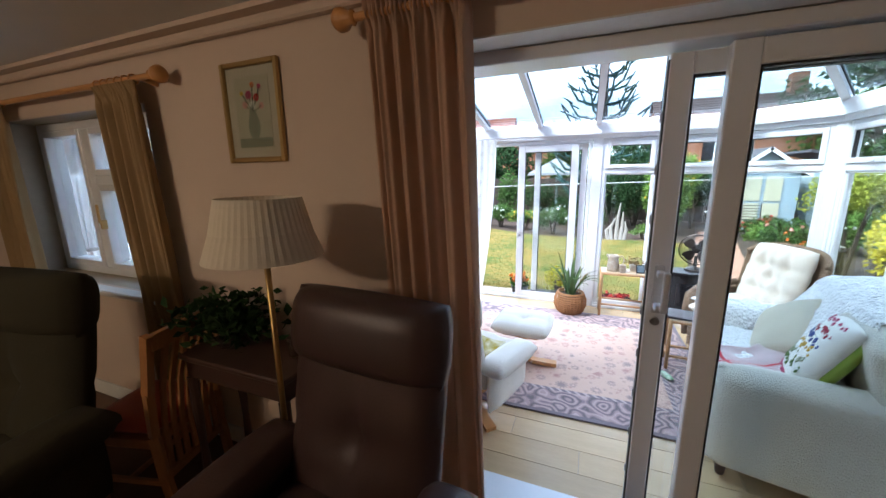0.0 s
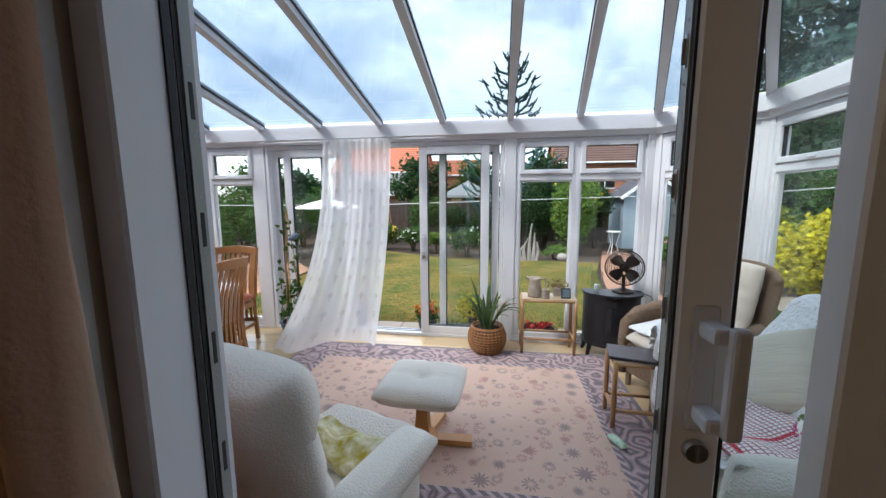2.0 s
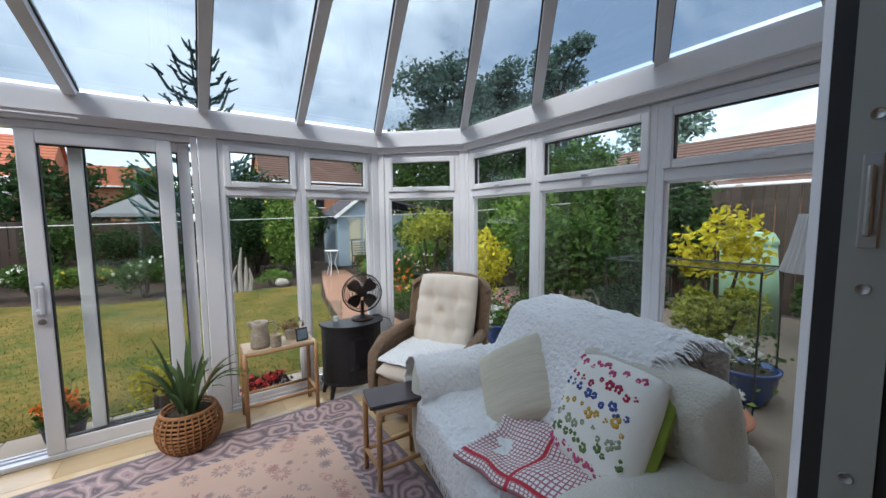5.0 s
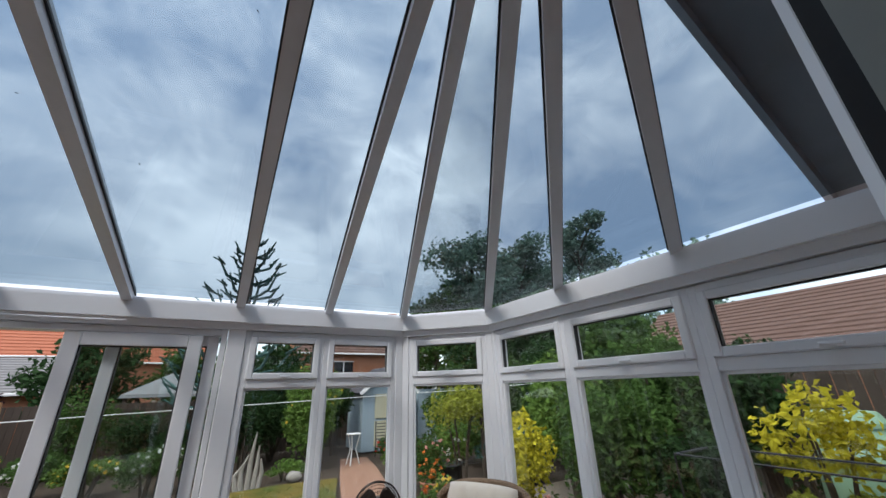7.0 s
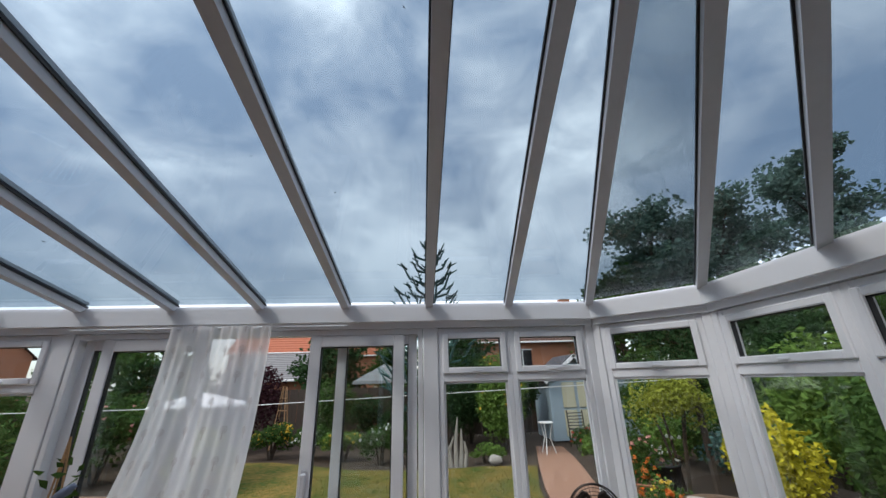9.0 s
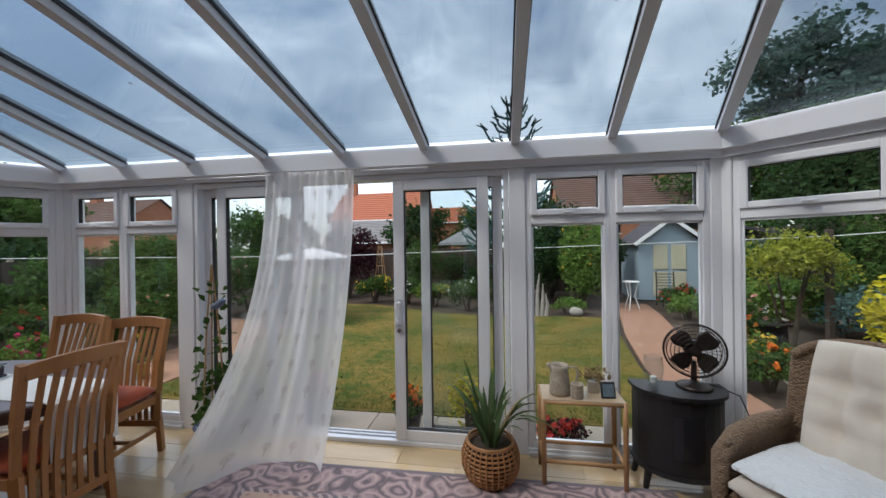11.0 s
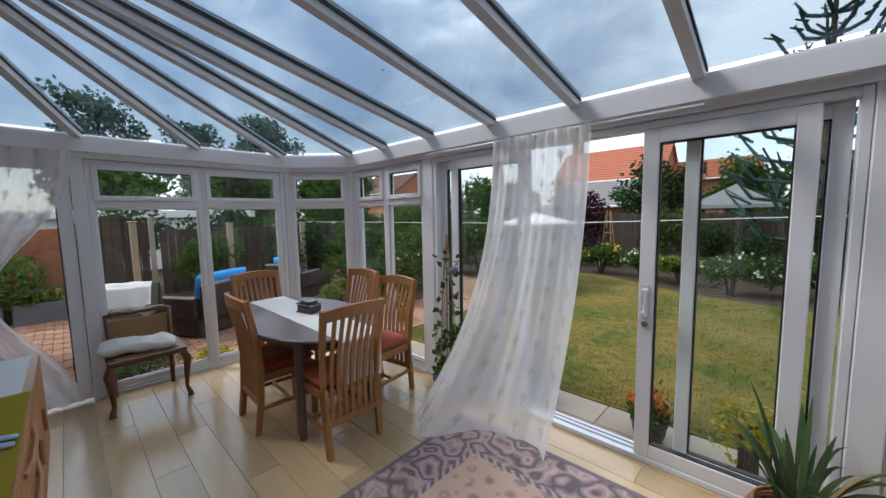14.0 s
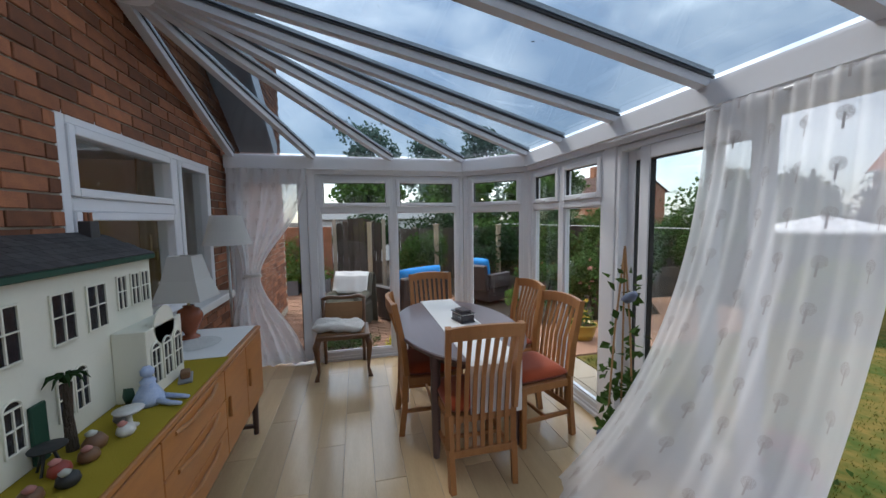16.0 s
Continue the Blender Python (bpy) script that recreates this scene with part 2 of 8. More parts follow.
BARK = material("bark", (0.11, 0.085, 0.065), 0.95, other=(0.05, 0.04, 0.03), scale=10, fine=50, stretch=(3, 3, 1), bump=0.9, dist=0.02)


def leaf_material(name, colour, other):
    return material(name, colour, 0.9, other=other, scale=1.5, fine=9, amount=0.9, each=0.35, bump=0, through=0.35)


# far crowns: distance haze is put into the leaf colour, paler and bluer
LEAF_HAZY = leaf_material("hazy_distant_leaf", (0.24, 0.32, 0.25), (0.15, 0.22, 0.17))
LEAF_GREEN = leaf_material("green_leaf", (0.075, 0.13, 0.03), (0.035, 0.075, 0.018))
LEAF_DARK = leaf_material("dark_green_leaf", (0.035, 0.07, 0.022), (0.018, 0.04, 0.014))
LEAF_LIGHT = leaf_material("light_green_leaf", (0.16, 0.24, 0.05), (0.08, 0.15, 0.03))
LEAF_YELLOW = leaf_material("golden_leaf", (0.60, 0.50, 0.03), (0.34, 0.33, 0.03))
LEAF_GOLDGREEN = leaf_material("yellow_green_leaf", (0.36, 0.36, 0.05), (0.17, 0.21, 0.035))
LEAF_PURPLE = leaf_material("purple_leaf", (0.05, 0.018, 0.022), (0.03, 0.012, 0.015))
LEAF_BLUE = leaf_material("blue_green_needle", (0.09, 0.17, 0.15), (0.055, 0.11, 0.10))
PETALS = {k: material(k + "_petal", c, 0.7, bump=0, each=0.2, through=0.3) for k, c in dict(pink=(0.6, 0.05, 0.16), red=(0.55, 0.03, 0.02), orange=(0.8, 0.2, 0.02), white=(0.8, 0.8, 0.72), yellow=(0.75, 0.5, 0.04), rose=(0.75, 0.35, 0.3)).items()}

# ---- building helpers ----


def part(name, bm, mat, parent=None, label="", smooth=False):
    me = bpy.data.meshes.new(name)
    if smooth:
        for f in bm.faces:
            f.smooth = True
    bm.to_mesh(me)
    bm.free()
    me.materials.append(mat)
    ob = new(name, me)
    if parent:
        ob.parent = parent
    if label:
        ob["label"] = label
    return ob


def thing(name, m, label, category, group="", kind=""):
    e = new(name)
    e.empty_display_size = 0.1
    e.matrix_world = m
    return tagged(e, label, category, group, kind)


def B():
    return bmesh.new()


def box(bm, x0, y0, z0, x1, y1, z1, bevel=0.0, m=None, seg=1):
    made = bmesh.ops.create_cube(bm, size=1)["verts"]
    for v in made:
        v.co = Vector((x0 + (v.co.x + 0.5) * (x1 - x0), y0 + (v.co.y + 0.5) * (y1 - y0), z0 + (v.co.z + 0.5) * (z1 - z0)))
    if m is not None:
        bmesh.ops.transform(bm, matrix=m, verts=made)
    if bevel:
        edges = list({e for v in made for e in v.link_edges})
        bmesh.ops.bevel(bm, geom=edges, offset=bevel, segments=seg, profile=0.5, affect="EDGES")
    return bm


def tube(bm, pts, radii, seg=8, caps=True):
    """A round bar along points."""
    pts = [Vector(p) for p in pts]
    if not hasattr(radii, "__len__"):
        radii = [radii] * len(pts)
    rings, side = [], None
    for i, p in enumerate(pts):
        d = (pts[min(i + 1, len(pts) - 1)] - pts[max(i - 1, 0)]).normalized()
        if side is None:
            side = d.orthogonal().normalized()
        side = (side - d * side.dot(d)).normalized()
        up = d.cross(side)
        rings.append([bm.verts.new(p + (side * math.cos(a) + up * math.sin(a)) * radii[i]) for a in (2 * math.pi * k / seg for k in range(seg))])
    for r0, r1 in zip(rings, rings[1:]):
        for k in range(seg):
            bm.faces.new((r0[k], r0[(k + 1) % seg], r1[(k + 1) % seg], r1[k]))
    if caps:
        bm.faces.new(rings[0][::-1])
        bm.faces.new(rings[-1])
    return bm


def lathe(bm, profile, seg=24, centre=(0, 0, 0), squash=(1, 1), caps=True):
    """A turned shape from (radius, height) pairs."""
    c = Vector(centre)
    rings = [[bm.verts.new(c + Vector((r * squash[0] * math.cos(2 * math.pi * k / seg), r * squash[1] * math.sin(2 * math.pi * k / seg), z))) for k in range(seg)] for r, z in profile]
    for r0, r1 in zip(rings, rings[1:]):
        for k in range(seg):
            bm.faces.new((r0[k], r0[(k + 1) % seg], r1[(k + 1) % seg], r1[k]))
    if caps:
        bm.faces.new(rings[0][::-1])
        bm.faces.new(rings[-1])
    return bm


def cushion(bm, sx, sy, sz, m=None, n=10, power=2.6, rough=0.0, seed=0, tuft=()):
    """A stuffed block: a rounded box of that full size, swollen in the middle; tuft: buttoned places (u, v)."""
    made = []
    rows = []
    for side in (1, -1):
        grid = []
        for i in range(n + 1):
            row = []
            for j in range(n + 1):
                u, v = 2 * i / n - 1, 2 * j / n - 1
                h = ((1 - abs(u) ** power) * (1 - abs(v) ** power)) ** 0.42
                x = u * sx / 2 * (1 - 0.05 * abs(v) ** 3)
                y = v * sy / 2 * (1 - 0.05 * abs(u) ** 3)
                z = side * (0.16 + 0.84 * h) * sz / 2
                for tu, tv in tuft:
                    z *= 1 - 0.6 * math.exp(-((u - tu) ** 2 + (v - tv) ** 2) / 0.03) - 0.14 * math.exp(-min((u - tu) ** 2, (v - tv) ** 2) / 0.006)
                if rough:
                    z += rough * noise.noise(Vector((x * 9 + seed, y * 9, side * 2)))
                row.append(bm.verts.new((x, y, z)))
            grid.append(row)
        rows.append(grid)
        made += [v for r in grid for v in r]
        for i in range(n):
            for j in range(n):
                q = (grid[i][j], grid[i + 1][j], grid[i + 1][j + 1], grid[i][j + 1])
                bm.faces.new(q if side > 0 else q[::-1])
    rim = [(i, 0) for i in range(n)] + [(n, j) for j in range(n)] + [(i, n) for i in range(n, 0, -1)] + [(0, j) for j in range(n, 0, -1)]
    for a, b in zip(rim, rim[1:] + rim[:1]):
        bm.faces.new((rows[1][a[0]][a[1]], rows[1][b[0]][b[1]], rows[0][b[0]][b[1]], rows[0][a[0]][a[1]]))
    if m is not None:
        bmesh.ops.transform(bm, matrix=m, verts=made)
    return bm


def cloth(bm, nu, nv, place, thick=0.0):
    """A sheet of nu by nv quads; place(u, v) gives the point, u and v from 0 to 1."""
    uv = bm.loops.layers.uv.verify()
    g = [[bm.verts.new(place(i / nu, j / nv)) for j in range(nv + 1)] for i in range(nu + 1)]
    for i in range(nu):
        for j in range(nv):
            f = bm.faces.new((g[i][j], g[i + 1][j], g[i + 1][j + 1], g[i][j + 1]))
            for lo, (a, b) in zip(f.loops, ((i, j), (i + 1, j), (i + 1, j + 1), (i, j + 1))):
                lo[uv].uv = (a / nu, b / nv)
    if thick:
        bm.normal_update()
        bmesh.ops.solidify(bm, geom=bm.faces[:], thickness=thick)
    return bm


def along(a, b, z=0.0):
    """A pose at a whose x axis runs to b, in the plan."""
    d = math.degrees(math.atan2(b[1] - a[1], b[0] - a[0]))
    return pose(a[0], a[1], z, 0, 0, d)


# ---- the glass room: walls of windows ----
CORNERS = [(2.69, 1.92), (2.69, 4.47), (2.10, 5.05), (-3.33, 5.05), (-3.90, 4.47), (-3.90, 1.92)]
HEAD = 2.10


def window_unit(name, m, w, label):
    """A tall fixed light under a top-hung fanlight, in a white frame, from the inner face outwards (-y)."""
    e = thing(name, m, label, "window", kind="structure")
    bm = B()
    f = 0.042
    for r in ((0, -0.07, 0.03, f, 0, HEAD), (w - f, -0.07, 0.03, w, 0, HEAD), (f, -0.07, HEAD - f, w - f, 0, HEAD), (f, -0.07, 0.03, w - f, 0, 0.10), (f, -0.07, 1.69, w - f, 0, 1.75)):
        box(bm, *r, 0.004)
    part("window_frame", bm, UPVC, e)
    bm = B()
    a, b, c, d = f - 0.006, w - f + 0.006, 1.752, HEAD - f + 0.006
    g = 0.045
    for r in ((a, -0.055, c, a + g, 0.016, d), (b - g, -0.055, c, b, 0.016, d), (a + g, -0.055, c, b - g, 0.016, c + g), (a + g, -0.055, d - g, b - g, 0.016, d)):
        box(bm, *r, 0.006)
    cas = part("casement", bm, UPVC, e)
    bm = B()
    for r in ((a + g, -0.03, c + g, a + g + 0.006, -0.002, d - g), (b - g - 0.006, -0.03, c + g, b - g, -0.002, d - g), (a + g, -0.03, d - g - 0.006, b - g, -0.002, d - g)):
        box(bm, *r)
    part("gasket", bm, GASKET, cas, "black rubber gasket")
    p = part("pane", box(B(), a + g, -0.030, c + g, b - g, -0.022, d - g), PANE, cas)
    p.visible_shadow = False
    bm = B()
    box(bm, w / 2 - 0.025, 0.016, c + 0.008, w / 2 + 0.025, 0.030, c + 0.028, 0.003)
    box(bm, w / 2 - 0.055, 0.030, c + 0.012, w / 2 + 0.02, 0.042, c + 0.026, 0.004)
    part("handle", bm, UPVC, cas, "white casement handle")
    p = part("pane", box(B(), f, -0.040, 0.10, w - f, -0.032, 1.69), PANE, e)
    p.visible_shadow = False
    bm = B()
    for r in ((f, -0.03, 0.10, f + 0.014, -0.012, 1.69), (w - f - 0.014, -0.03, 0.10, w - f, -0.012, 1.69), (f, -0.03, 0.10, w - f, -0.012, 0.114), (f, -0.03, 1.676, w - f, -0.012, 1.69)):
        box(bm, *r)
    part("glazing_bead", bm, UPVC, e)
    part("window_sill", box(box(B(), 0, -0.12, -0.02, w, 0.03, 0.03, 0.005), 0, 0, 0.03, w, 0.012, 0.055, 0.003), UPVC, e)
    return e


def run(i):
    a, b = CORNERS[i], CORNERS[i + 1]
    return along(a, b), (Vector(b) - Vector(a)).length


count = 0
for i, stretches in ((0, ((0.03, 0.905), (0.905, 1.735), (1.735, 2.50))), (1, ((0.06, 0.765),)), (2, ((0.07, 0.705), (0.705, 1.29), (4.20, 4.80), (4.80, 5.36))), (3, ((0.06, 0.75),)), (4, ((0.05, 0.84), (0.84, 1.68)))):
    m, length = run(i)
    for u0, u1 in stretches:
        count += 1
        window_unit("window_%d" % count, m @ pose(u0, 0, 0), u1 - u0, "white upvc window with a top fanlight, garden behind it")

# posts at the corners and beside the doors, and the eaves beam
for k, (i, u0, u1) in enumerate(((0, 2.50, 2.55), (1, 0.0, 0.06), (1, 0.765, 0.827), (2, 0.0, 0.07), (2, 1.29, 1.41), (2, 4.07, 4.20), (2, 5.36, 5.43), (3, 0.0, 0.06), (3, 0.75, 0.806), (4, 0.0, 0.05), (4, 1.68, 1.77), (4, 2.52, 2.55), (0, 0.0, 0.03))):
    m, length = run(i)
    ob = part("post_%d" % (k + 1), box(B(), u0 + 0.001, -0.075, 0.0, u1 - 0.001, 0.012, 2.12, 0.006), UPVC)
    ob.matrix_world = m
    tagged(ob, "white upvc post between windows", "post", kind="structure")
for i in range(5):
    m, length = run(i)
    bm = B()
    for y0, y1, z0, z1 in ((-0.10, 0.070, 2.155, 2.272), (-0.08, 0.030, 2.105, 2.155), (-0.10, -0.02, 2.272, 2.312), (-0.018, 0.052, 2.273, 2.290)):
        ext = math.tan(radians(22.4))
        vs = []
        for x_end, sgn in ((0, 0 if i == 0 else 1), (length, 0 if i == 4 else -1)):
            for y in (y0, y1):
                for z in (z0, z1):
                    vs.append(bm.verts.new((x_end + sgn * ext * y, y, z)))
        for q in ((0, 1, 3, 2), (4, 6, 7, 5), (0, 4, 5, 1), (2, 3, 7, 6), (0, 2, 6, 4), (1, 5, 7, 3)):
            bm.faces.new([vs[k] for k in q])
    bmesh.ops.recalc_face_normals(bm, faces=bm.faces[:])
    ob = part("trim_eaves_%d" % (i + 1), bm, UPVC)
    ob.matrix_world = m
    tagged(ob, "white upvc eaves beam under the glass roof", "beam", kind="structure")


def door_leaf(name, m, w, h, label, handle_side=0, stile=0.075, parent=None, rail=0.085, grip=0.90):
    """A glazed door leaf from z 0 to h, thickness along y from 0 to 0.05."""
    e = thing(name, m, label, "door", kind="structure")
    bm = B()
    for r in ((0, 0, 0, stile, 0.05, h), (w - stile, 0, 0, w, 0.05, h), (stile, 0, 0, w - stile, 0.05, rail), (stile, 0, h - stile, w - stile, 0.05, h)):
        box(bm, *r, 0.005)
    part("door_frame", bm, UPVC, e)
    bm = B()
    for r in ((stile, 0.008, rail, stile + 0.008, 0.042, h - stile), (w - stile - 0.008, 0.008, rail, w - stile, 0.042, h - stile), (stile, 0.008, h - stile - 0.008, w - stile, 0.042, h - stile), (stile, 0.008, rail, w - stile, 0.042, rail + 0.008)):
        box(bm, *r)
    part("gasket", bm, GASKET, e)
    p = part("pane", box(B(), stile, 0.02, rail, w - stile, 0.028, h - stile), PANE, e)
    p.visible_shadow = False
    if handle_side:
        x = 0.04 if handle_side < 0 else w - 0.04
        bm = B()
        box(bm, x - 0.019, -0.009, grip - 0.01, x + 0.019, 0.0, grip + 0.20, 0.006, seg=2)
        for z in (grip + 0.025, grip + 0.165):
            box(bm, x - 0.013, -0.052, z - 0.014, x + 0.017, -0.006, z + 0.014, 0.007, seg=2)
        box(bm, x + 0.006, -0.064, grip + 0.008, x + 0.034, -0.044, grip + 0.182, 0.009, seg=3)
        part("handle", bm, UPVC_GREY, e, "grey-white pull handle")
        bm = B()
        tube(bm, [(x, -0.002, grip - 0.045), (x, -0.014, grip - 0.045)], [0.019, 0.017], 16)
        box(bm, x - 0.003, -0.020, grip - 0.058, x + 0.003, -0.013, grip - 0.032, 0.001)
        part("lock", bm, STEEL, e, "steel key cylinder")
    return e


# the patio doors to the garden: outer frame, two fixed panes, two sliding leaves left ajar
mf, length = run(2)
door = thing("door_1", mf, "white upvc patio door frame to the garden", "door frame", kind="structure")
bm = B()
for r in ((1.412, -0.10, 0, 1.45, 0.005, 2.10), (4.03, -0.10, 0, 4.068, 0.005, 2.10), (1.45, -0.10, 2.06, 4.03, 0.005, 2.10), (1.45, -0.12, 0, 4.03, 0.02, 0.035)):
    box(bm, *r, 0.004)
part("door_frame", bm, UPVC, door)
bm = B()
for y in (-0.088, -0.040):
    box(bm, 1.45, y, 0.035, 4.03, y + 0.012, 0.045)
part("track", bm, STEEL, door, "grey metal sliding track")
flip = pose(0, 0, 0, 0, 0, 180)
YF, YS = 5.095, 5.040
door_leaf("door_2", pose(0.01, YF, 0.037), 0.63, 2.02, "fixed glazed patio pane in white upvc", stile=0.07)
door_leaf("door_3", pose(-1.915, YF, 0.037), 0.66, 2.02, "fixed glazed patio pane in white upvc", stile=0.07)
door_leaf("door_4", pose(-0.195, YS, 0.037), 0.735, 2.02, "sliding glazed patio door, half open", handle_side=-1, stile=0.085)
door_leaf("door_5", pose(-1.745, YS, 0.037), 0.78, 2.02, "sliding glazed patio door, pushed aside", handle_side=0, stile=0.085)
# side door at the end by the house
side = run(4)[0]
door_leaf("door_6", side @ pose(1.775, -0.055, 0.03), 0.74, 2.07, "white glazed side door to the patio", stile=0.09, rail=0.12)

# ---- the glass roof ----
RIDGE_Y, RIDGE_Z = 1.95, 2.965
HUB_L, HUB_R = -2.1, 0.99
roof = thing("roof_glazed", pose(0, 0, 0), "pitched roof of blue-tinted glass on white rafters", "glass roof", kind="structure")
EAVE_Z = 2.304


def bar(bm, a, b, w, d, drop=0.0):
    """A straight bar of width w and depth d from a to b, hanging below the line."""
    a, b = Vector(a), Vector(b)
    u = (b - a).normalized()
    s = u.cross(Vector((0, 0, 1))).normalized()
    up = s.cross(u)
    vs = [bm.verts.new(p + s * i * w / 2 + up * (k * d - drop)) for p in (a, b) for i in (-1, 1) for k in (-1, 0)]
    for q in ((0, 1, 3, 2), (4, 6, 7, 5), (0, 4, 5, 1), (2, 3, 7, 6), (0, 2, 6, 4), (1, 5, 7, 3)):
        bm.faces.new([vs[k] for k in q])
    bmesh.ops.recalc_face_normals(bm, faces=bm.faces[:])
    return bm


EAVES = [(2.66, 1.99), (2.66, 2.81), (2.66, 3.63), (2.66, 4.46), (2.09, 5.02), (1.40, 5.02), (0.74, 5.02), (0.07, 5.02), (-0.60, 5.02), (-1.27, 5.02), (-1.95, 5.02), (-2.64, 5.02), (-3.31, 5.02), (-3.87, 4.46), (-3.87, 3.62), (-3.87, 2.78), (-3.87, 1.99)]
tops = [(min(max(x, HUB_L), HUB_R), RIDGE_Y) for x, y in EAVES]
for (x, y), (tx, ty) in zip(EAVES, tops):
    a, b = (x, y, EAVE_Z), (tx, ty, RIDGE_Z)
    rf = part("rafter", bar(B(), a, b, 0.058, 0.05), UPVC_GREY, roof)
    part("gasket", bar(bar(B(), (x, y, EAVE_Z + 0.006), (tx, ty, RIDGE_Z + 0.006), 0.074, 0.012), a, b, 0.001, 0.001), GASKET, rf, "dark gasket strip")
    part("cap", bar(B(), (x, y, EAVE_Z + 0.04), (tx, ty, RIDGE_Z + 0.04), 0.06, 0.022), UPVC, rf)
for k in range(len(EAVES) - 1):
    bm = B()
    pts = [(*EAVES[k], EAVE_Z + 0.014), (*EAVES[k + 1], EAVE_Z + 0.014), (*tops[k + 1], RIDGE_Z + 0.014)]
    if tops[k] != tops[k + 1]:
        pts.append((*tops[k], RIDGE_Z + 0.014))
    bm.faces.new([bm.verts.new(p) for p in pts])
    bmesh.ops.solidify(bm, geom=bm.faces[:], thickness=0.006)
    p = part("pane", bm, ROOF_PANE, roof)
    p.visible_shadow = False
part("ridge_bar", box(B(), HUB_L - 0.05, 1.925, RIDGE_Z - 0.09, HUB_R + 0.05, 2.03, RIDGE_Z + 0.05, 0.01), UPVC, roof)
for hx in (HUB_L, HUB_R):
    part("hub", lathe(B(), [(0.04, -0.14), (0.13, -0.12), (0.14, -0.05), (0.14, 0.03), (0.02, 0.05)], 12, (hx, 2.035, RIDGE_Z)), UPVC, roof, "white boss where the rafters meet")

rnd = random.Random(31)
V, F = [], []
for k in range(26):
    x, y = rnd.uniform(-2.0, 1.6), rnd.uniform(2.4, 4.8)
    z = EAVE_Z + 0.024 + (RIDGE_Z - EAVE_Z) * (5.02 - y) / (5.02 - RIDGE_Y)
    q = len(V)
    a, w = rnd.uniform(0, 6.28), rnd.uniform(0.004, 0.012)
    V += [(x - w * math.cos(a), y - w * math.sin(a), z), (x + w * 0.4 * math.sin(a), y, z), (x + w * math.cos(a), y + w * math.sin(a), z + 0.004), (x - w * 0.4 * math.sin(a), y, z + 0.003)]
    F.append((q, q + 1, q + 2, q + 3))
me = bpy.data.meshes.new("leaf_litter")
me.from_pydata(V, [], F)
me.materials.append(DARK_WOOD)
tagged(new("leaf_litter", me), "dead leaf bits lying on the roof glass", "leaf litter", kind="stuff")

# ---- floor of oak planks, laid along the length of the room ----
floor = part("floor", box(B(), -4.0, 1.60, -0.12, 2.8, 5.16, -0.004), MORTAR)
tagged(floor, "pale oak laminate floor in wide planks", "floor", kind="structure")

# ---- the house ----
WALL0, WALL1 = 1.61, 1.90
wall = thing("wall_house", pose(0, 0, 0), "house wall, red brick outside and plaster inside", "wall", kind="structure")
DX0, DX1, DTOP = 0.0, 2.42, 2.20
WX0, WX1, WZ0, WZ1 = -3.52, -1.75, 0.95, 2.14
BLOCKS = ((-7.0, WX0, 0, 4.6), (WX0, WX1, 0, WZ0), (WX0, WX1, WZ1, 4.6), (WX1, DX0, 0, 4.6), (DX0, DX1, DTOP, 4.6), (DX1, 6.0, 0, 4.6))
bm = B()
for x0, x1, z0, z1 in BLOCKS:
    box(bm, x0, WALL0 + 0.02, z0 - 0.2 * (z0 == 0), x1, WALL1 - 0.012, z1)
part("masonry", bm, MORTAR, wall)
bm = B()
for x0, x1, z0, z1 in BLOCKS:
    box(bm, x0, WALL0, z0, x1, WALL0 + 0.018, min(z1, 2.46))
part("plaster", bm, PLASTER, wall)

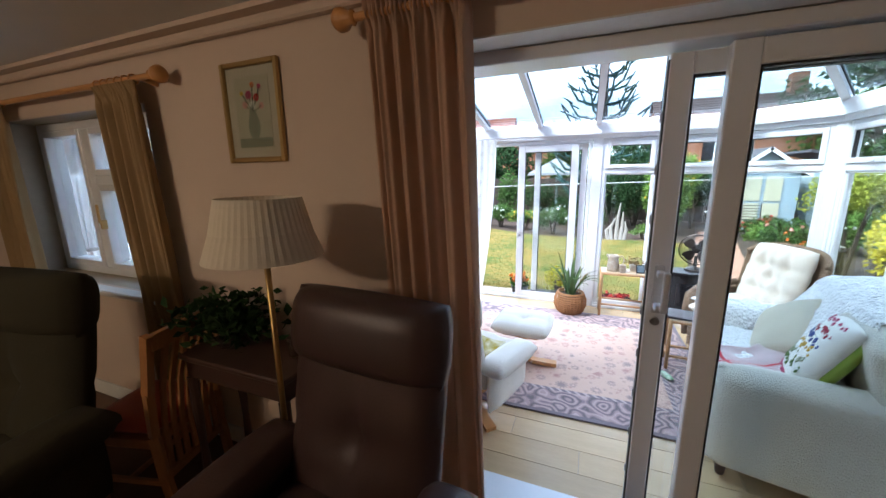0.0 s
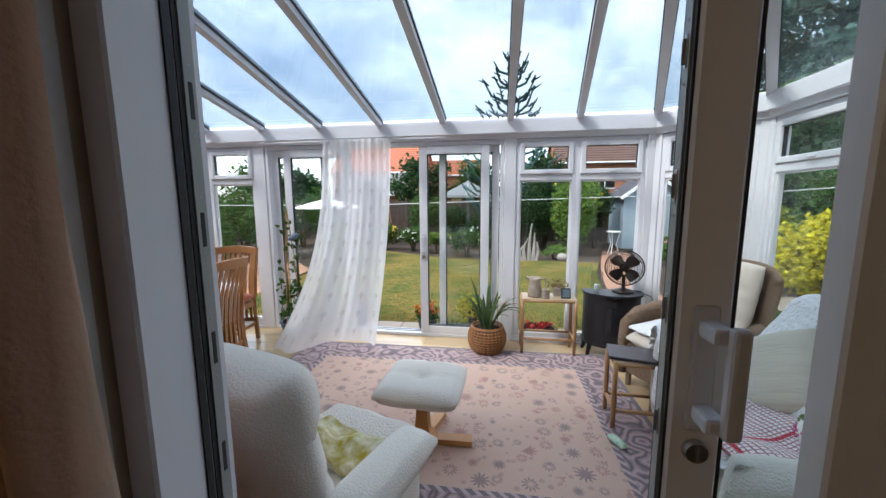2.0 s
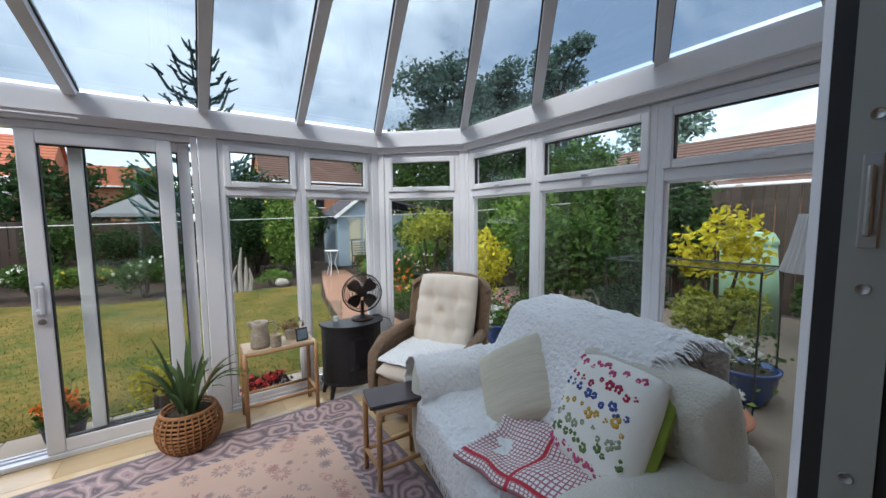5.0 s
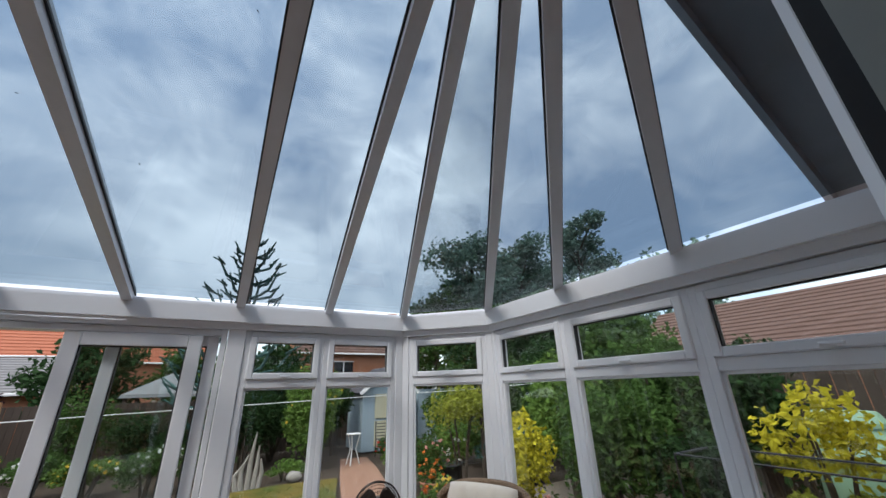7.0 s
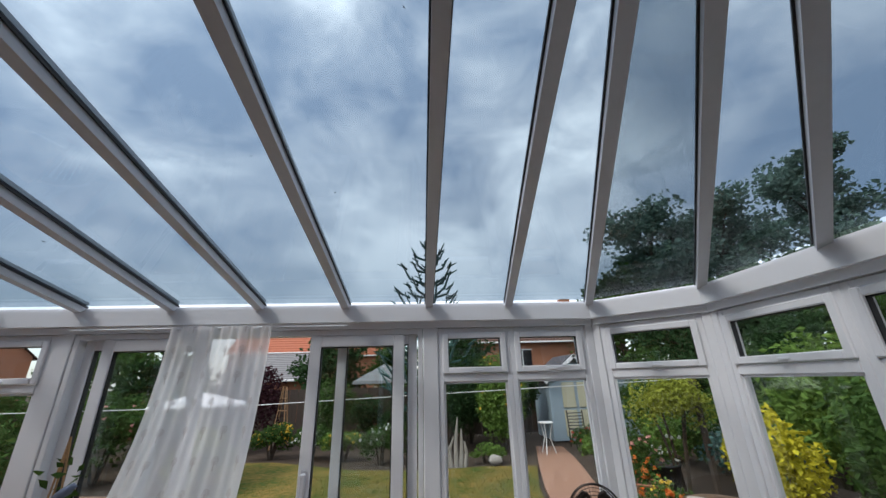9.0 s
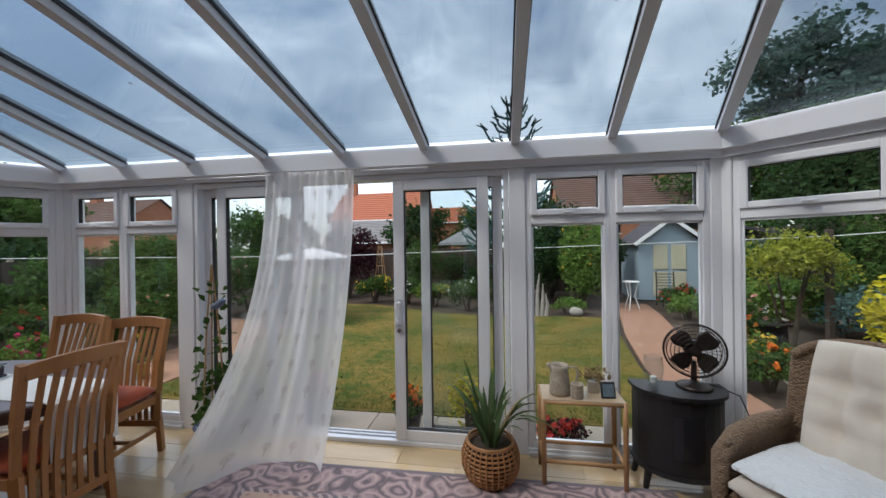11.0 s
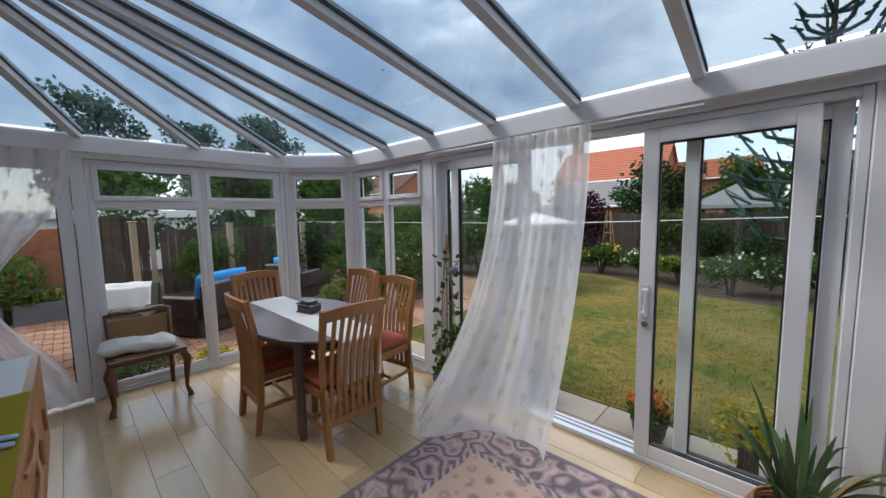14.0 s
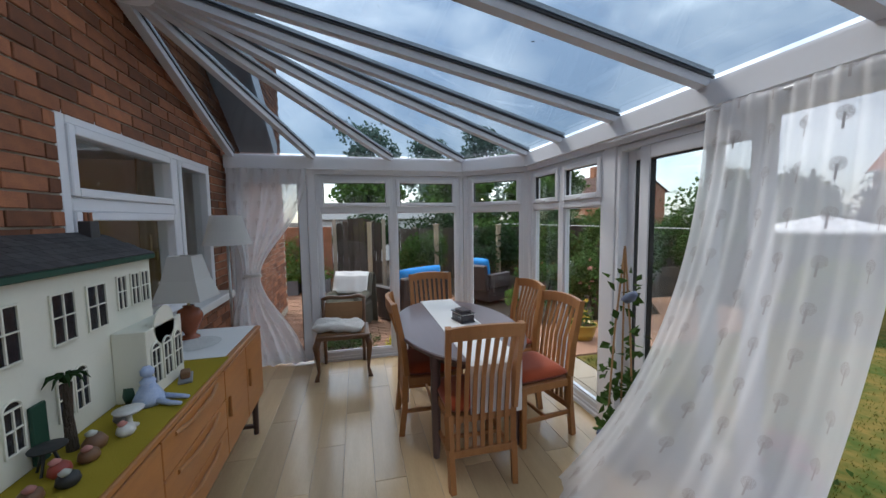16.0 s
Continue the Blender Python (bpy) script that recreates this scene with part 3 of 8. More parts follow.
# house window, fixed in the wall
def house_window(name, label):
    e = thing(name, pose(0, 0, 0), label, "window", kind="structure")
    y0, y1, f, mx, tz = 1.80, 1.895, 0.06, -2.86, 1.70
    bm = B()
    for r in ((WX0, y0, WZ0, WX0 + f, y1, WZ1), (WX1 - f, y0, WZ0, WX1, y1, WZ1), (WX0 + f, y0, WZ0, WX1 - f, y1, WZ0 + f), (WX0 + f, y0, WZ1 - f, WX1 - f, y1, WZ1), (mx - 0.04, y0, WZ0 + f, mx + 0.04, y1, WZ1 - f), (mx + 0.04, y0, tz - 0.035, WX1 - f, y1, tz + 0.035)):
        box(bm, *r, 0.006)
    part("window_frame", bm, UPVC, e)
    for x0, x1, z0, z1 in ((WX0 + f, mx - 0.04, WZ0 + f, WZ1 - f), (mx + 0.04, WX1 - f, tz + 0.035, WZ1 - f), (mx + 0.04, WX1 - f, WZ0 + f, tz - 0.035)):
        bm = B()
        for r in ((x0, y0 - 0.01, z0, x0 + 0.045, y1 + 0.012, z1), (x1 - 0.045, y0 - 0.01, z0, x1, y1 + 0.012, z1), (x0 + 0.045, y0 - 0.01, z0, x1 - 0.045, y1 + 0.012, z0 + 0.045), (x0 + 0.045, y0 - 0.01, z1 - 0.045, x1 - 0.045, y1 + 0.012, z1)):
            box(bm, *r, 0.005)
        cas = part("casement", bm, UPVC, e)
        p = part("pane", box(B(), x0 + 0.045, 1.845, z0 + 0.045, x1 - 0.045, 1.853, z1 - 0.045), PANE, cas)
        p.visible_shadow = False
    bm = B()
    box(bm, mx + 0.09, y0 - 0.05, 1.33, mx + 0.11, y0 - 0.01, 1.40, 0.004)
    box(bm, mx + 0.09, y0 - 0.06, 1.38, mx + 0.11, y0 - 0.045, 1.52, 0.005)
    part("handle", bm, BRASS, e, "brass window handle")
    part("window_sill", box(box(B(), WX0 - 0.05, 1.88, WZ0 - 0.07, WX1 + 0.05, 2.04, WZ0 - 0.004, 0.008), WX0 - 0.04, 1.52, WZ0 - 0.04, WX1 + 0.04, 1.80, WZ0 - 0.002, 0.01), WHITE_PAINT, e)
    return e


house_window("window_20", "white upvc house window over the sideboard")

# sliding door between living room and glass room
inner = thing("door_7", pose(0, 0, 0), "white upvc sliding door frame in the house wall", "door frame", kind="structure")
bm = B()
for r in ((DX0, 1.76, 0, DX0 + 0.06, 1.945, DTOP), (DX1 - 0.06, 1.76, 0, DX1, 1.945, DTOP), (DX0 + 0.06, 1.76, DTOP - 0.055, DX1 - 0.06, 1.945, DTOP), (DX0 + 0.06, 1.74, -0.01, DX1 - 0.06, 1.928, 0.035)):
    box(bm, *r, 0.005)
part("door_frame", bm, UPVC, inner)
bm = B()
box(bm, DX0 + 0.058, 1.862, 0.04, DX0 + 0.064, 1.878, DTOP - 0.06)
box(bm, DX0 + 0.058, 1.884, 0.04, DX0 + 0.063, 1.893, DTOP - 0.06)
part("gasket", bm, GASKET, inner)
part("keep_strip", box(B(), DX0 + 0.058, 1.895, 0.04, DX0 + 0.066, 1.921, DTOP - 0.06), PLATE, inner, "steel keep strip on the jamb")
for z in (0.35, 0.62, 0.9, 1.15, 1.4, 1.65, 1.9):
    part("lock_keep", box(B(), DX0 + 0.064, 1.903, z, DX0 + 0.0668, 1.914, z + 0.07, 0.001), GASKET, inner, "dark lock slot")
    for dz in (-0.03, 0.10):
        part("screw", lathe(B(), [(0.0042, 0), (0.0036, 0.0014), (0.001, 0.0006)], 12), STEEL, inner).matrix_world = pose(DX0 + 0.0655, 1.9085, z + dz, 0, 90, 0)
leaf = door_leaf("door_8", pose(0.94, 1.87, 0.037), 1.15, 2.10, "sliding glazed door, slid open", handle_side=-1, stile=0.08, grip=1.09)
bm = B()
box(bm, -0.004, 0.006, 0.02, 0.001, 0.044, 2.08)
part("edge_strip", bm, GASKET, leaf, "dark rubber strip on the leading edge")
part("faceplate", box(B(), -0.0065, 0.015, 0.03, -0.003, 0.035, 2.07), PLATE, leaf, "steel lock faceplate")
lm = leaf.matrix_world.copy()
for k in range(9):
    z = 0.25 + 0.2 * k
    part("hook_lock", box(box(B(), -0.0080, 0.021, z, -0.0062, 0.029, z + 0.05, 0.0008), -0.013, 0.0235, z + 0.006, -0.0075, 0.0265, z + 0.044, 0.001), STEEL, leaf, "steel hook lock")
    for dz in (-0.022, 0.07):
        part("screw", lathe(B(), [(0.0032, 0), (0.0028, 0.0012), (0.0008, 0.0004)], 12), STEEL, leaf).matrix_world = lm @ pose(-0.0064, 0.025, z + dz, 0, -90, 0)
door_leaf("door_9", pose(1.11, 1.795, 0.037), 1.25, 2.10, "fixed glazed pane beside the sliding door", stile=0.085)
ob = part("trim_reveal", box(box(box(B(), DX0 - 0.001, 1.60, 0, DX0 + 0.004, 1.74, DTOP), DX1 - 0.004, 1.60, 0, DX1 + 0.001, 1.74, DTOP), DX0, 1.60, DTOP - 0.006, DX1, 1.74, DTOP + 0.001), WHITE_PAINT)
tagged(ob, "white painted reveal of the doorway", "trim", kind="structure")

# gable verge outside, above the glass roof, and the house roof
for s, x_eave in ((-1, -4.55), (1, 3.35)):
    bm = B()
    bar(bm, (x_eave, 2.08, 2.45), (-0.6, 2.08, 5.0), 0.42, 0.05)
    bar(bm, (x_eave, 2.29, 2.52), (-0.6, 2.29, 5.07), 0.03, 0.20)
    ob = part("trim_verge_%d" % (1 if s < 0 else 2), bm, UPVC_GREY)
    tagged(ob, "grey-white verge board of the house gable", "verge", kind="structure")

# living room shell
ob = part("floor_carpet", box(B(), -5.5, -4.0, -0.12, 3.6, 1.60, 0.0), CARPET)
tagged(ob, "brown carpet in the dim living room", "carpet", kind="structure")
ob = part("ceiling", box(B(), -5.5, -4.0, 2.46, 3.6, 1.61, 2.56), CEILING_W)
tagged(ob, "white ceiling of the living room", "ceiling", kind="structure")
for nm, r in (("wall_west", (-5.65, -4.0, 0, -5.5, 1.61, 2.5)), ("wall_south", (-5.5, -4.15, 0, 3.6, -4.0, 2.5)), ("wall_east", (3.6, -4.0, 0, 3.75, 1.61, 2.5))):
    tagged(part(nm, box(B(), *r), PLASTER), "pale peach plaster wall of the living room", "wall", kind="structure")
tagged(part("wall_end_brick", box(B(), -5.68, -4.0, -0.12, -5.652, 1.60, 2.5), BRICK), "red brick outer face of the house end wall", "wall", kind="structure")
bm = B()
for a, b in (((-5.5, WALL0), (3.6, WALL0)),):
    box(bm, -5.5, WALL0 - 0.10, 2.435, 3.6, WALL0 - 0.001, 2.459)
    box(bm, -5.5, WALL0 - 0.05, 2.385, 3.6, WALL0 - 0.001, 2.435, 0.01)
tagged(part("trim_coving", bm, PLASTER), "white plaster coving along the ceiling", "coving", kind="structure")
tagged(part("baseboard", box(B(), WX0 - 1.5, WALL0 - 0.018, 0.0, DX0 - 0.01, WALL0 - 0.001, 0.12, 0.005), WHITE_PAINT), "white skirting board", "skirting", kind="structure")

# a warm ceiling light behind the camera, seen as a reflection in the picture's glass
GLOW = bpy.data.materials.new("warm_bulb_glow")
GLOW.use_nodes = True
GLOW.node_tree.nodes["Principled BSDF"].inputs["Emission Color"].default_value = (1.0, 0.72, 0.44, 1)
GLOW.node_tree.nodes["Principled BSDF"].inputs["Emission Strength"].default_value = 55.0
pend = thing("ceiling_light", pose(-1.6, -1.6, 2.46), "lit warm ceiling lamp with two bulbs", "lamp")
part("rose", lathe(B(), [(0.06, -0.0), (0.06, -0.02), (0.01, -0.04)], 16), BRASS, pend)
part("arm", tube(tube(B(), [(0, 0, -0.02), (0, 0, -0.18)], 0.008), [(-0.2, 0, -0.2), (-0.1, 0, -0.16), (0.1, 0, -0.16), (0.2, 0, -0.2)], 0.008), BRASS, pend)
for x in (-0.2, 0.2):
    part("bulb", lathe(B(), [(0.012, -0.20), (0.03, -0.22), (0.045, -0.26), (0.035, -0.30), (0.005, -0.315)], 16, (x, 0, 0)), GLOW, pend, "glowing bulb", smooth=True)


# ---- drapes ----
def drape(name, x0, x1, y, z0, z1, folds, mat, label, amp=0.045, lean=0.0, gather=0.0, tape=0.06):
    e = thing(name, pose(0, 0, 0), label, "curtain")
    rnd = random.Random(name + str(x0))
    ph = rnd.random() * 6

    def place(u, v):
        zz = z0 + (z1 - z0) * v
        w = 1 - gather * math.sin(math.pi * min(1, v * 1.1)) ** 2
        x = x0 + (x1 - x0) * (0.5 + (u - 0.5) * w) + lean * (1 - v)
        a = amp * (0.45 + 0.55 * (1 - v)) * (1 + 0.3 * math.sin(5 * u + ph))
        top = zz - (z1 - tape)
        if top > 0:
            k = min(1.0, top / 0.02)
            pinch = 0.018 * math.sin(u * folds * 9 * math.pi) * (1 if top < tape * 0.8 else 1.5)
            return Vector((x, y - 0.012 + a * 0.35 * math.sin(u * folds * 2 * math.pi) * (1 - 0.4 * k) + pinch * k, zz + 0.006 * math.sin(u * folds * 9 * math.pi)))
        return Vector((x, y + a * math.sin(u * folds * 2 * math.pi + 0.6 * math.sin(v * 3 + ph)) + 0.012 * math.sin(u * folds * 4.7 * math.pi + v * 4), zz))
    part("cloth", cloth(B(), int(folds * 22), 40, place, 0.003), mat, e, smooth=True)
    for k in range(6):
        x = x0 + (x1 - x0) * (k + 0.5) / 6
        part("ring", tube(B(), [(x, y + 0.024 * math.cos(a), z1 + 0.008 + 0.024 * math.sin(a)) for a in (2 * math.pi * q / 14 for q in range(15))], 0.004, 6, False), BENTWOOD, e, "wooden curtain ring")
    return e


def rod(name, x0, x1, y, z, label):
    e = thing(name, pose(0, 0, 0), label, "curtain rod")
    part("pole", tube(B(), [(x0, y, z), (x1, y, z)], 0.016, 12), BENTWOOD, e)
    for x, s in ((x0, -1), (x1, 1)):
        part("finial", lathe(B(), [(0.016, 0), (0.03, 0.012), (0.02, 0.02), (0.042, 0.05), (0.045, 0.075), (0.03, 0.095), (0.01, 0.10)], 14), BENTWOOD, e, smooth=True).matrix_local = pose(x, y, z, 0, 90 * s, 0)
    for x in (x0 + 0.1, x1 - 0.1):
        part("bracket", tube(B(), [(x, y, z), (x, WALL0 - 0.002, z - 0.02)], 0.012, 8), BENTWOOD, e)
    return e


rod("curtain_rod", -0.19, 2.9, 1.50, 2.305, "turned wooden curtain rod over the doorway")
drape("door_drape", -0.15, 0.27, 1.50, 0.02, 2.36, 5, DRAPE, "heavy beige pleated drape, drawn aside", amp=0.05, lean=0.095, tape=0.10)
rod("window_rod", -3.75, -1.50, 1.52, 2.24, "wooden curtain rod over the house window")
drape("window_drape", -2.02, -1.62, 1.52, 0.03, 2.23, 4, GOLD_DRAPE, "gold-beige curtain beside the house window", lean=0.12)
drape("window_drape", -3.65, -3.15, 1.52, 0.03, 2.23, 4, GOLD_DRAPE, "gold-beige curtain at the window's far side")

# sheer curtains with small printed trees
SHEER = bpy.data.materials.new("sheer_voile")
SHEER.use_nodes = True
n, l = SHEER.node_tree.nodes, SHEER.node_tree.links
pb = n["Principled BSDF"]
pb.inputs["Roughness"].default_value = 0.9
uvn = n.new("ShaderNodeUVMap")
cells = n.new("ShaderNodeVectorMath")
cells.operation = "MULTIPLY"
cells.inputs[1].default_value = (6.0, 11.5, 1.0)
frac = n.new("ShaderNodeVectorMath")
frac.operation = "FRACTION"
sub = n.new("ShaderNodeVectorMath")
sub.operation = "SUBTRACT"
sub.inputs[1].default_value = (0.5, 0.56, 0.0)
ln = n.new("ShaderNodeVectorMath")
ln.operation = "LENGTH"
crown = n.new("ShaderNodeMath")
crown.operation = "LESS_THAN"
crown.inputs[1].default_value = 0.15
spk = n.new("ShaderNodeTexNoise")
spk.inputs["Scale"].default_value = 60
hol = n.new("ShaderNodeMath")
hol.operation = "GREATER_THAN"
hol.inputs[1].default_value = 0.5
cr2 = n.new("ShaderNodeMath")
cr2.operation = "MULTIPLY"
sep = n.new("ShaderNodeSeparateXYZ")
ax = n.new("ShaderNodeMath")
ax.operation = "ABSOLUTE"
stem = n.new("ShaderNodeMath")
stem.operation = "LESS_THAN"
stem.inputs[1].default_value = 0.022
lowc = n.new("ShaderNodeMath")
lowc.operation = "ADD"
lowc.inputs[1].default_value = 0.16
lowa = n.new("ShaderNodeMath")
lowa.operation = "ABSOLUTE"
lows = n.new("ShaderNodeMath")
lows.operation = "LESS_THAN"
lows.inputs[1].default_value = 0.16
stm = n.new("ShaderNodeMath")
stm.operation = "MULTIPLY"
mask = n.new("ShaderNodeMath")
mask.operation = "MAXIMUM"
for a, b in ((uvn.outputs[0], cells.inputs[0]), (cells.outputs[0], frac.inputs[0]), (frac.outputs[0], sub.inputs[0]), (sub.outputs[0], ln.inputs[0]), (ln.outputs["Value"], crown.inputs[0]), (cells.outputs[0], spk.inputs["Vector"]), (spk.outputs["Fac"], hol.inputs[0]), (crown.outputs[0], cr2.inputs[0]), (hol.outputs[0], cr2.inputs[1]), (sub.outputs[0], sep.inputs[0]), (sep.outputs["X"], ax.inputs[0]), (ax.outputs[0], stem.inputs[0]), (sep.outputs["Y"], lowc.inputs[0]), (lowc.outputs[0], lowa.inputs[0]), (lowa.outputs[0], lows.inputs[0]), (stem.outputs[0], stm.inputs[0]), (lows.outputs[0], stm.inputs[1]), (stm.outputs[0], mask.inputs[0]), (cr2.outputs[0], mask.inputs[1])):
    l.new(a, b)
ink = n.new("ShaderNodeMix")
ink.data_type = "RGBA"
ink.inputs["A"].default_value, ink.inputs["B"].default_value = (0.86, 0.86, 0.87, 1), (0.50, 0.47, 0.47, 1)
l.new(mask.outputs[0], ink.inputs["Factor"])
l.new(ink.outputs["Result"], pb.inputs["Base Color"])
trl, trp, m1, m2 = n.new("ShaderNodeBsdfTranslucent"), n.new("ShaderNodeBsdfTransparent"), n.new("ShaderNodeMixShader"), n.new("ShaderNodeMixShader")
l.new(ink.outputs["Result"], trl.inputs["Color"])
m1.inputs[0].default_value = 0.5
l.new(pb.outputs[0], m1.inputs[1])
l.new(trl.outputs[0], m1.inputs[2])
opac = n.new("ShaderNodeMath")
opac.operation = "MULTIPLY_ADD"
opac.inputs[1].default_value, opac.inputs[2].default_value = 0.25, 0.72
l.new(mask.outputs[0], opac.inputs[0])
l.new(opac.outputs[0], m2.inputs[0])
l.new(trp.outputs[0], m2.inputs[1])
l.new(m1.outputs[0], m2.inputs[2])
l.new(m2.outputs[0], n["Material Output"].inputs["Surface"])


def blown(u, v):
    """The garden-door voile, hanging from the frame head and blown inwards at its foot."""
    d = 1 - v
    x_left = -1.22 - 0.06 * d - 0.26 * d ** 3
    x_right = -0.47 + 0.0 * d - 0.10 * d ** 2
    x = x_left + (x_right - x_left) * u
    fold = (0.018 + 0.030 * d) * math.sin(u * 15 + 1.2 * math.sin(v * 2.5)) * (1 - 0.3 * u) + 0.012 * math.sin(u * 63 + v * 3) * (0.4 + 0.6 * v)
    y = 4.945 - (0.10 * d + 0.50 * d ** 2.2) * (1 - 0.25 * u) + fold - 0.16 * d ** 3 * math.sin(u * 6.0)
    z = 2.135 - d * (2.09 - 0.06 * math.sin(u * 3.1) * d)
    return Vector((x, y, max(0.026, z)))


e = thing("voile_curtain", pose(0, 0, 0), "white sheer curtain with printed trees, blown inwards", "curtain")
part("cloth", cloth(B(), 90, 60, blown), SHEER, e, smooth=True)
part("wire", tube(B(), [(-1.95, 4.965, 2.125), (0.1, 4.965, 2.125)], 0.006, 8), UPVC, e, "thin white curtain wire")


def tied(u, v):
    d = 1 - v
    narrow = 1 - 0.78 * math.exp(-((v - 0.47) / 0.24) ** 2) - 0.25 * max(0, 0.4 - v)
    yc = 2.35 - 0.22 * math.exp(-((v - 0.42) / 0.35) ** 2)
    y = yc + (u - 0.5) * 0.78 * narrow
    return Vector((-3.80 + 0.03 * math.sin(u * 40) * (0.4 + 0.6 * narrow) + 0.02 * math.sin(u * 17 + v * 4), y, 0.06 + v * 2.09))


e = thing("voile_curtain", pose(0, 0, 0), "white sheer curtain tied back beside the side door", "curtain")
part("cloth", cloth(B(), 70, 44, tied), SHEER, e, smooth=True)
part("tie", lathe(B(), [(0.085, 0), (0.09, 0.02), (0.085, 0.04)], 16, (-3.80, 2.14, 1.02), (0.6, 1.0), caps=False), WHITE_PAINT, e, "white tie-back band")

# ---- dining set ----


def dining_chair(m, label, first=None):
    if first:
        c = copy_thing(first, m)
        c["label"] = label
        return c
    e = thing("dining_chair", m, label, "chair", "chairs round the dining table")
    for s in (-1, 1):
        bm = B()
        prev = [(s * 0.195, 0.235, 0.0), (s * 0.200, 0.205, 0.25), (s * 0.205, 0.195, 0.46), (s * 0.212, 0.215, 0.70), (s * 0.220, 0.275, 1.0)]
        for a, b in zip(prev, prev[1:]):
            bar(bm, a, (b[0], b[1], b[2] + 0.004), 0.034, 0.042, -0.021)
        part("back_post", bm, TEAK, e)
        part("leg", box(B(), s * 0.195 - 0.02, -0.215, 0, s * 0.195 + 0.02, -0.175, 0.44, 0.004), TEAK, e)
        part("side_rail", box(box(B(), s * 0.195 - 0.012, -0.176, 0.385, s * 0.195 + 0.012, 0.20, 0.44, 0.003), s * 0.195 - 0.010, -0.176, 0.17, s * 0.195 + 0.010, 0.215, 0.20, 0.003), TEAK, e)
    bm = B()
    N = 8
    for i in range(N):
        a0, a1 = -0.215 + 0.43 * i / N, -0.215 + 0.43 * (i + 1) / N
        dip = lambda a: 0.275 + 0.035 * (1 - (a / 0.22) ** 2)
        arc = lambda a: 1.0 + 0.018 * (1 - (a / 0.22) ** 2)
        vs = [bm.verts.new((a, dip(a) + dy, arc(a) + dz)) for a in (a0, a1) for dy in (-0.014, 0.014) for dz in (-0.075, 0.0)]
        for q in ((0, 1, 3, 2), (4, 6, 7, 5), (0, 4, 5, 1), (2, 3, 7, 6), (0, 2, 6, 4), (1, 5, 7, 3)):
            bm.faces.new([vs[k] for k in q])
    bmesh.ops.remove_doubles(bm, verts=bm.verts[:], dist=0.0005)
    bmesh.ops.recalc_face_normals(bm, faces=bm.faces[:])
    part("top_rail", bm, TEAK, e)
    part("bottom_rail", box(B(), -0.19, 0.195, 0.20, 0.19, 0.222, 0.245, 0.003), TEAK, e)
    for i in range(7):
        x = -0.153 + 0.051 * i
        bm = B()
        pts = [(x, 0.208, 0.235), (x, 0.206, 0.46), (x, 0.235, 0.70), (x * 1.04, 0.285 + 0.03 * (1 - (x / 0.22) ** 2), 0.94)]
        for a, b in zip(pts, pts[1:]):
            bar(bm, a, b, 0.026, 0.012, -0.006)
        part("slat", bm, TEAK, e)
    part("seat_frame", box(B(), -0.195, -0.205, 0.40, 0.195, 0.20, 0.445, 0.004), TEAK, e)
    part("seat_cushion", cushion(B(), 0.42, 0.41, 0.095, pose(0, -0.01, 0.485), 10, 6), ORANGE_SEAT, e, "burnt orange seat cushion", smooth=True)
    part("stretcher", box(B(), -0.19, -0.02, 0.175, 0.19, 0.0, 0.20, 0.003), TEAK, e)
    return e


ch = dining_chair(pose(-1.86, 3.905, 0, 0, 0, -90), "slatted teak dining chair at the near end of the table")
dining_chair(pose(-2.46, 3.735, 0, 0, 0, 178), "slatted teak dining chair with its back to the house wall", ch)
dining_chair(pose(-2.13, 4.46, 0, 0, 0, 8), "slatted teak dining chair pulled out towards the garden", ch)
dining_chair(pose(-2.78, 4.52, 0, 0, 0, 4), "slatted teak dining chair by the garden windows", ch)
dining_chair(pose(-3.32, 4.00, 0, 0, 0, 92), "slatted teak dining chair at the far end of the table", ch)

tb = thing("dining_table", pose(-2.52, 3.98, 0), "oval dark-topped dining table with turned legs", "table")
part("tabletop", lathe(B(), [(0.82, 0.718), (0.985, 0.722), (1.0, 0.735), (1.0, 0.745), (0.985, 0.752), (0.5, 0.753)], 48, (0, 0, 0), (0.84, 0.49)), TABLE_TOP, tb, smooth=False)
part("apron", lathe(B(), [(0.97, 0.64), (1.0, 0.64), (1.0, 0.717), (0.97, 0.717)], 40, (0, 0, 0), (0.70, 0.37), caps=False), TABLE_TOP, tb)
for sx in (-1, 1):
    for sy in (-1, 1):
        part("leg", lathe(B(), [(0.022, 0), (0.026, 0.05), (0.03, 0.25), (0.034, 0.5), (0.032, 0.60), (0.036, 0.62), (0.036, 0.72)], 12, (sx * 0.55, sy * 0.29, 0)), TABLE_TOP, tb)
LINEN = material("white_linen", (0.80, 0.79, 0.77), 0.9, other=(0.74, 0.73, 0.71), scale=5, fine=180, bump=0.3)


def runner(u, v):
    s = (u - 0.5) * 2.35
    lim = 0.845
    x, drop = s, 0.0
    if abs(s) > lim:
        x, drop = math.copysign(lim + 0.012, s), abs(s) - lim
    return Vector((x, (v - 0.5) * 0.33, 0.757 - drop + 0.001 * math.sin(s * 20)))


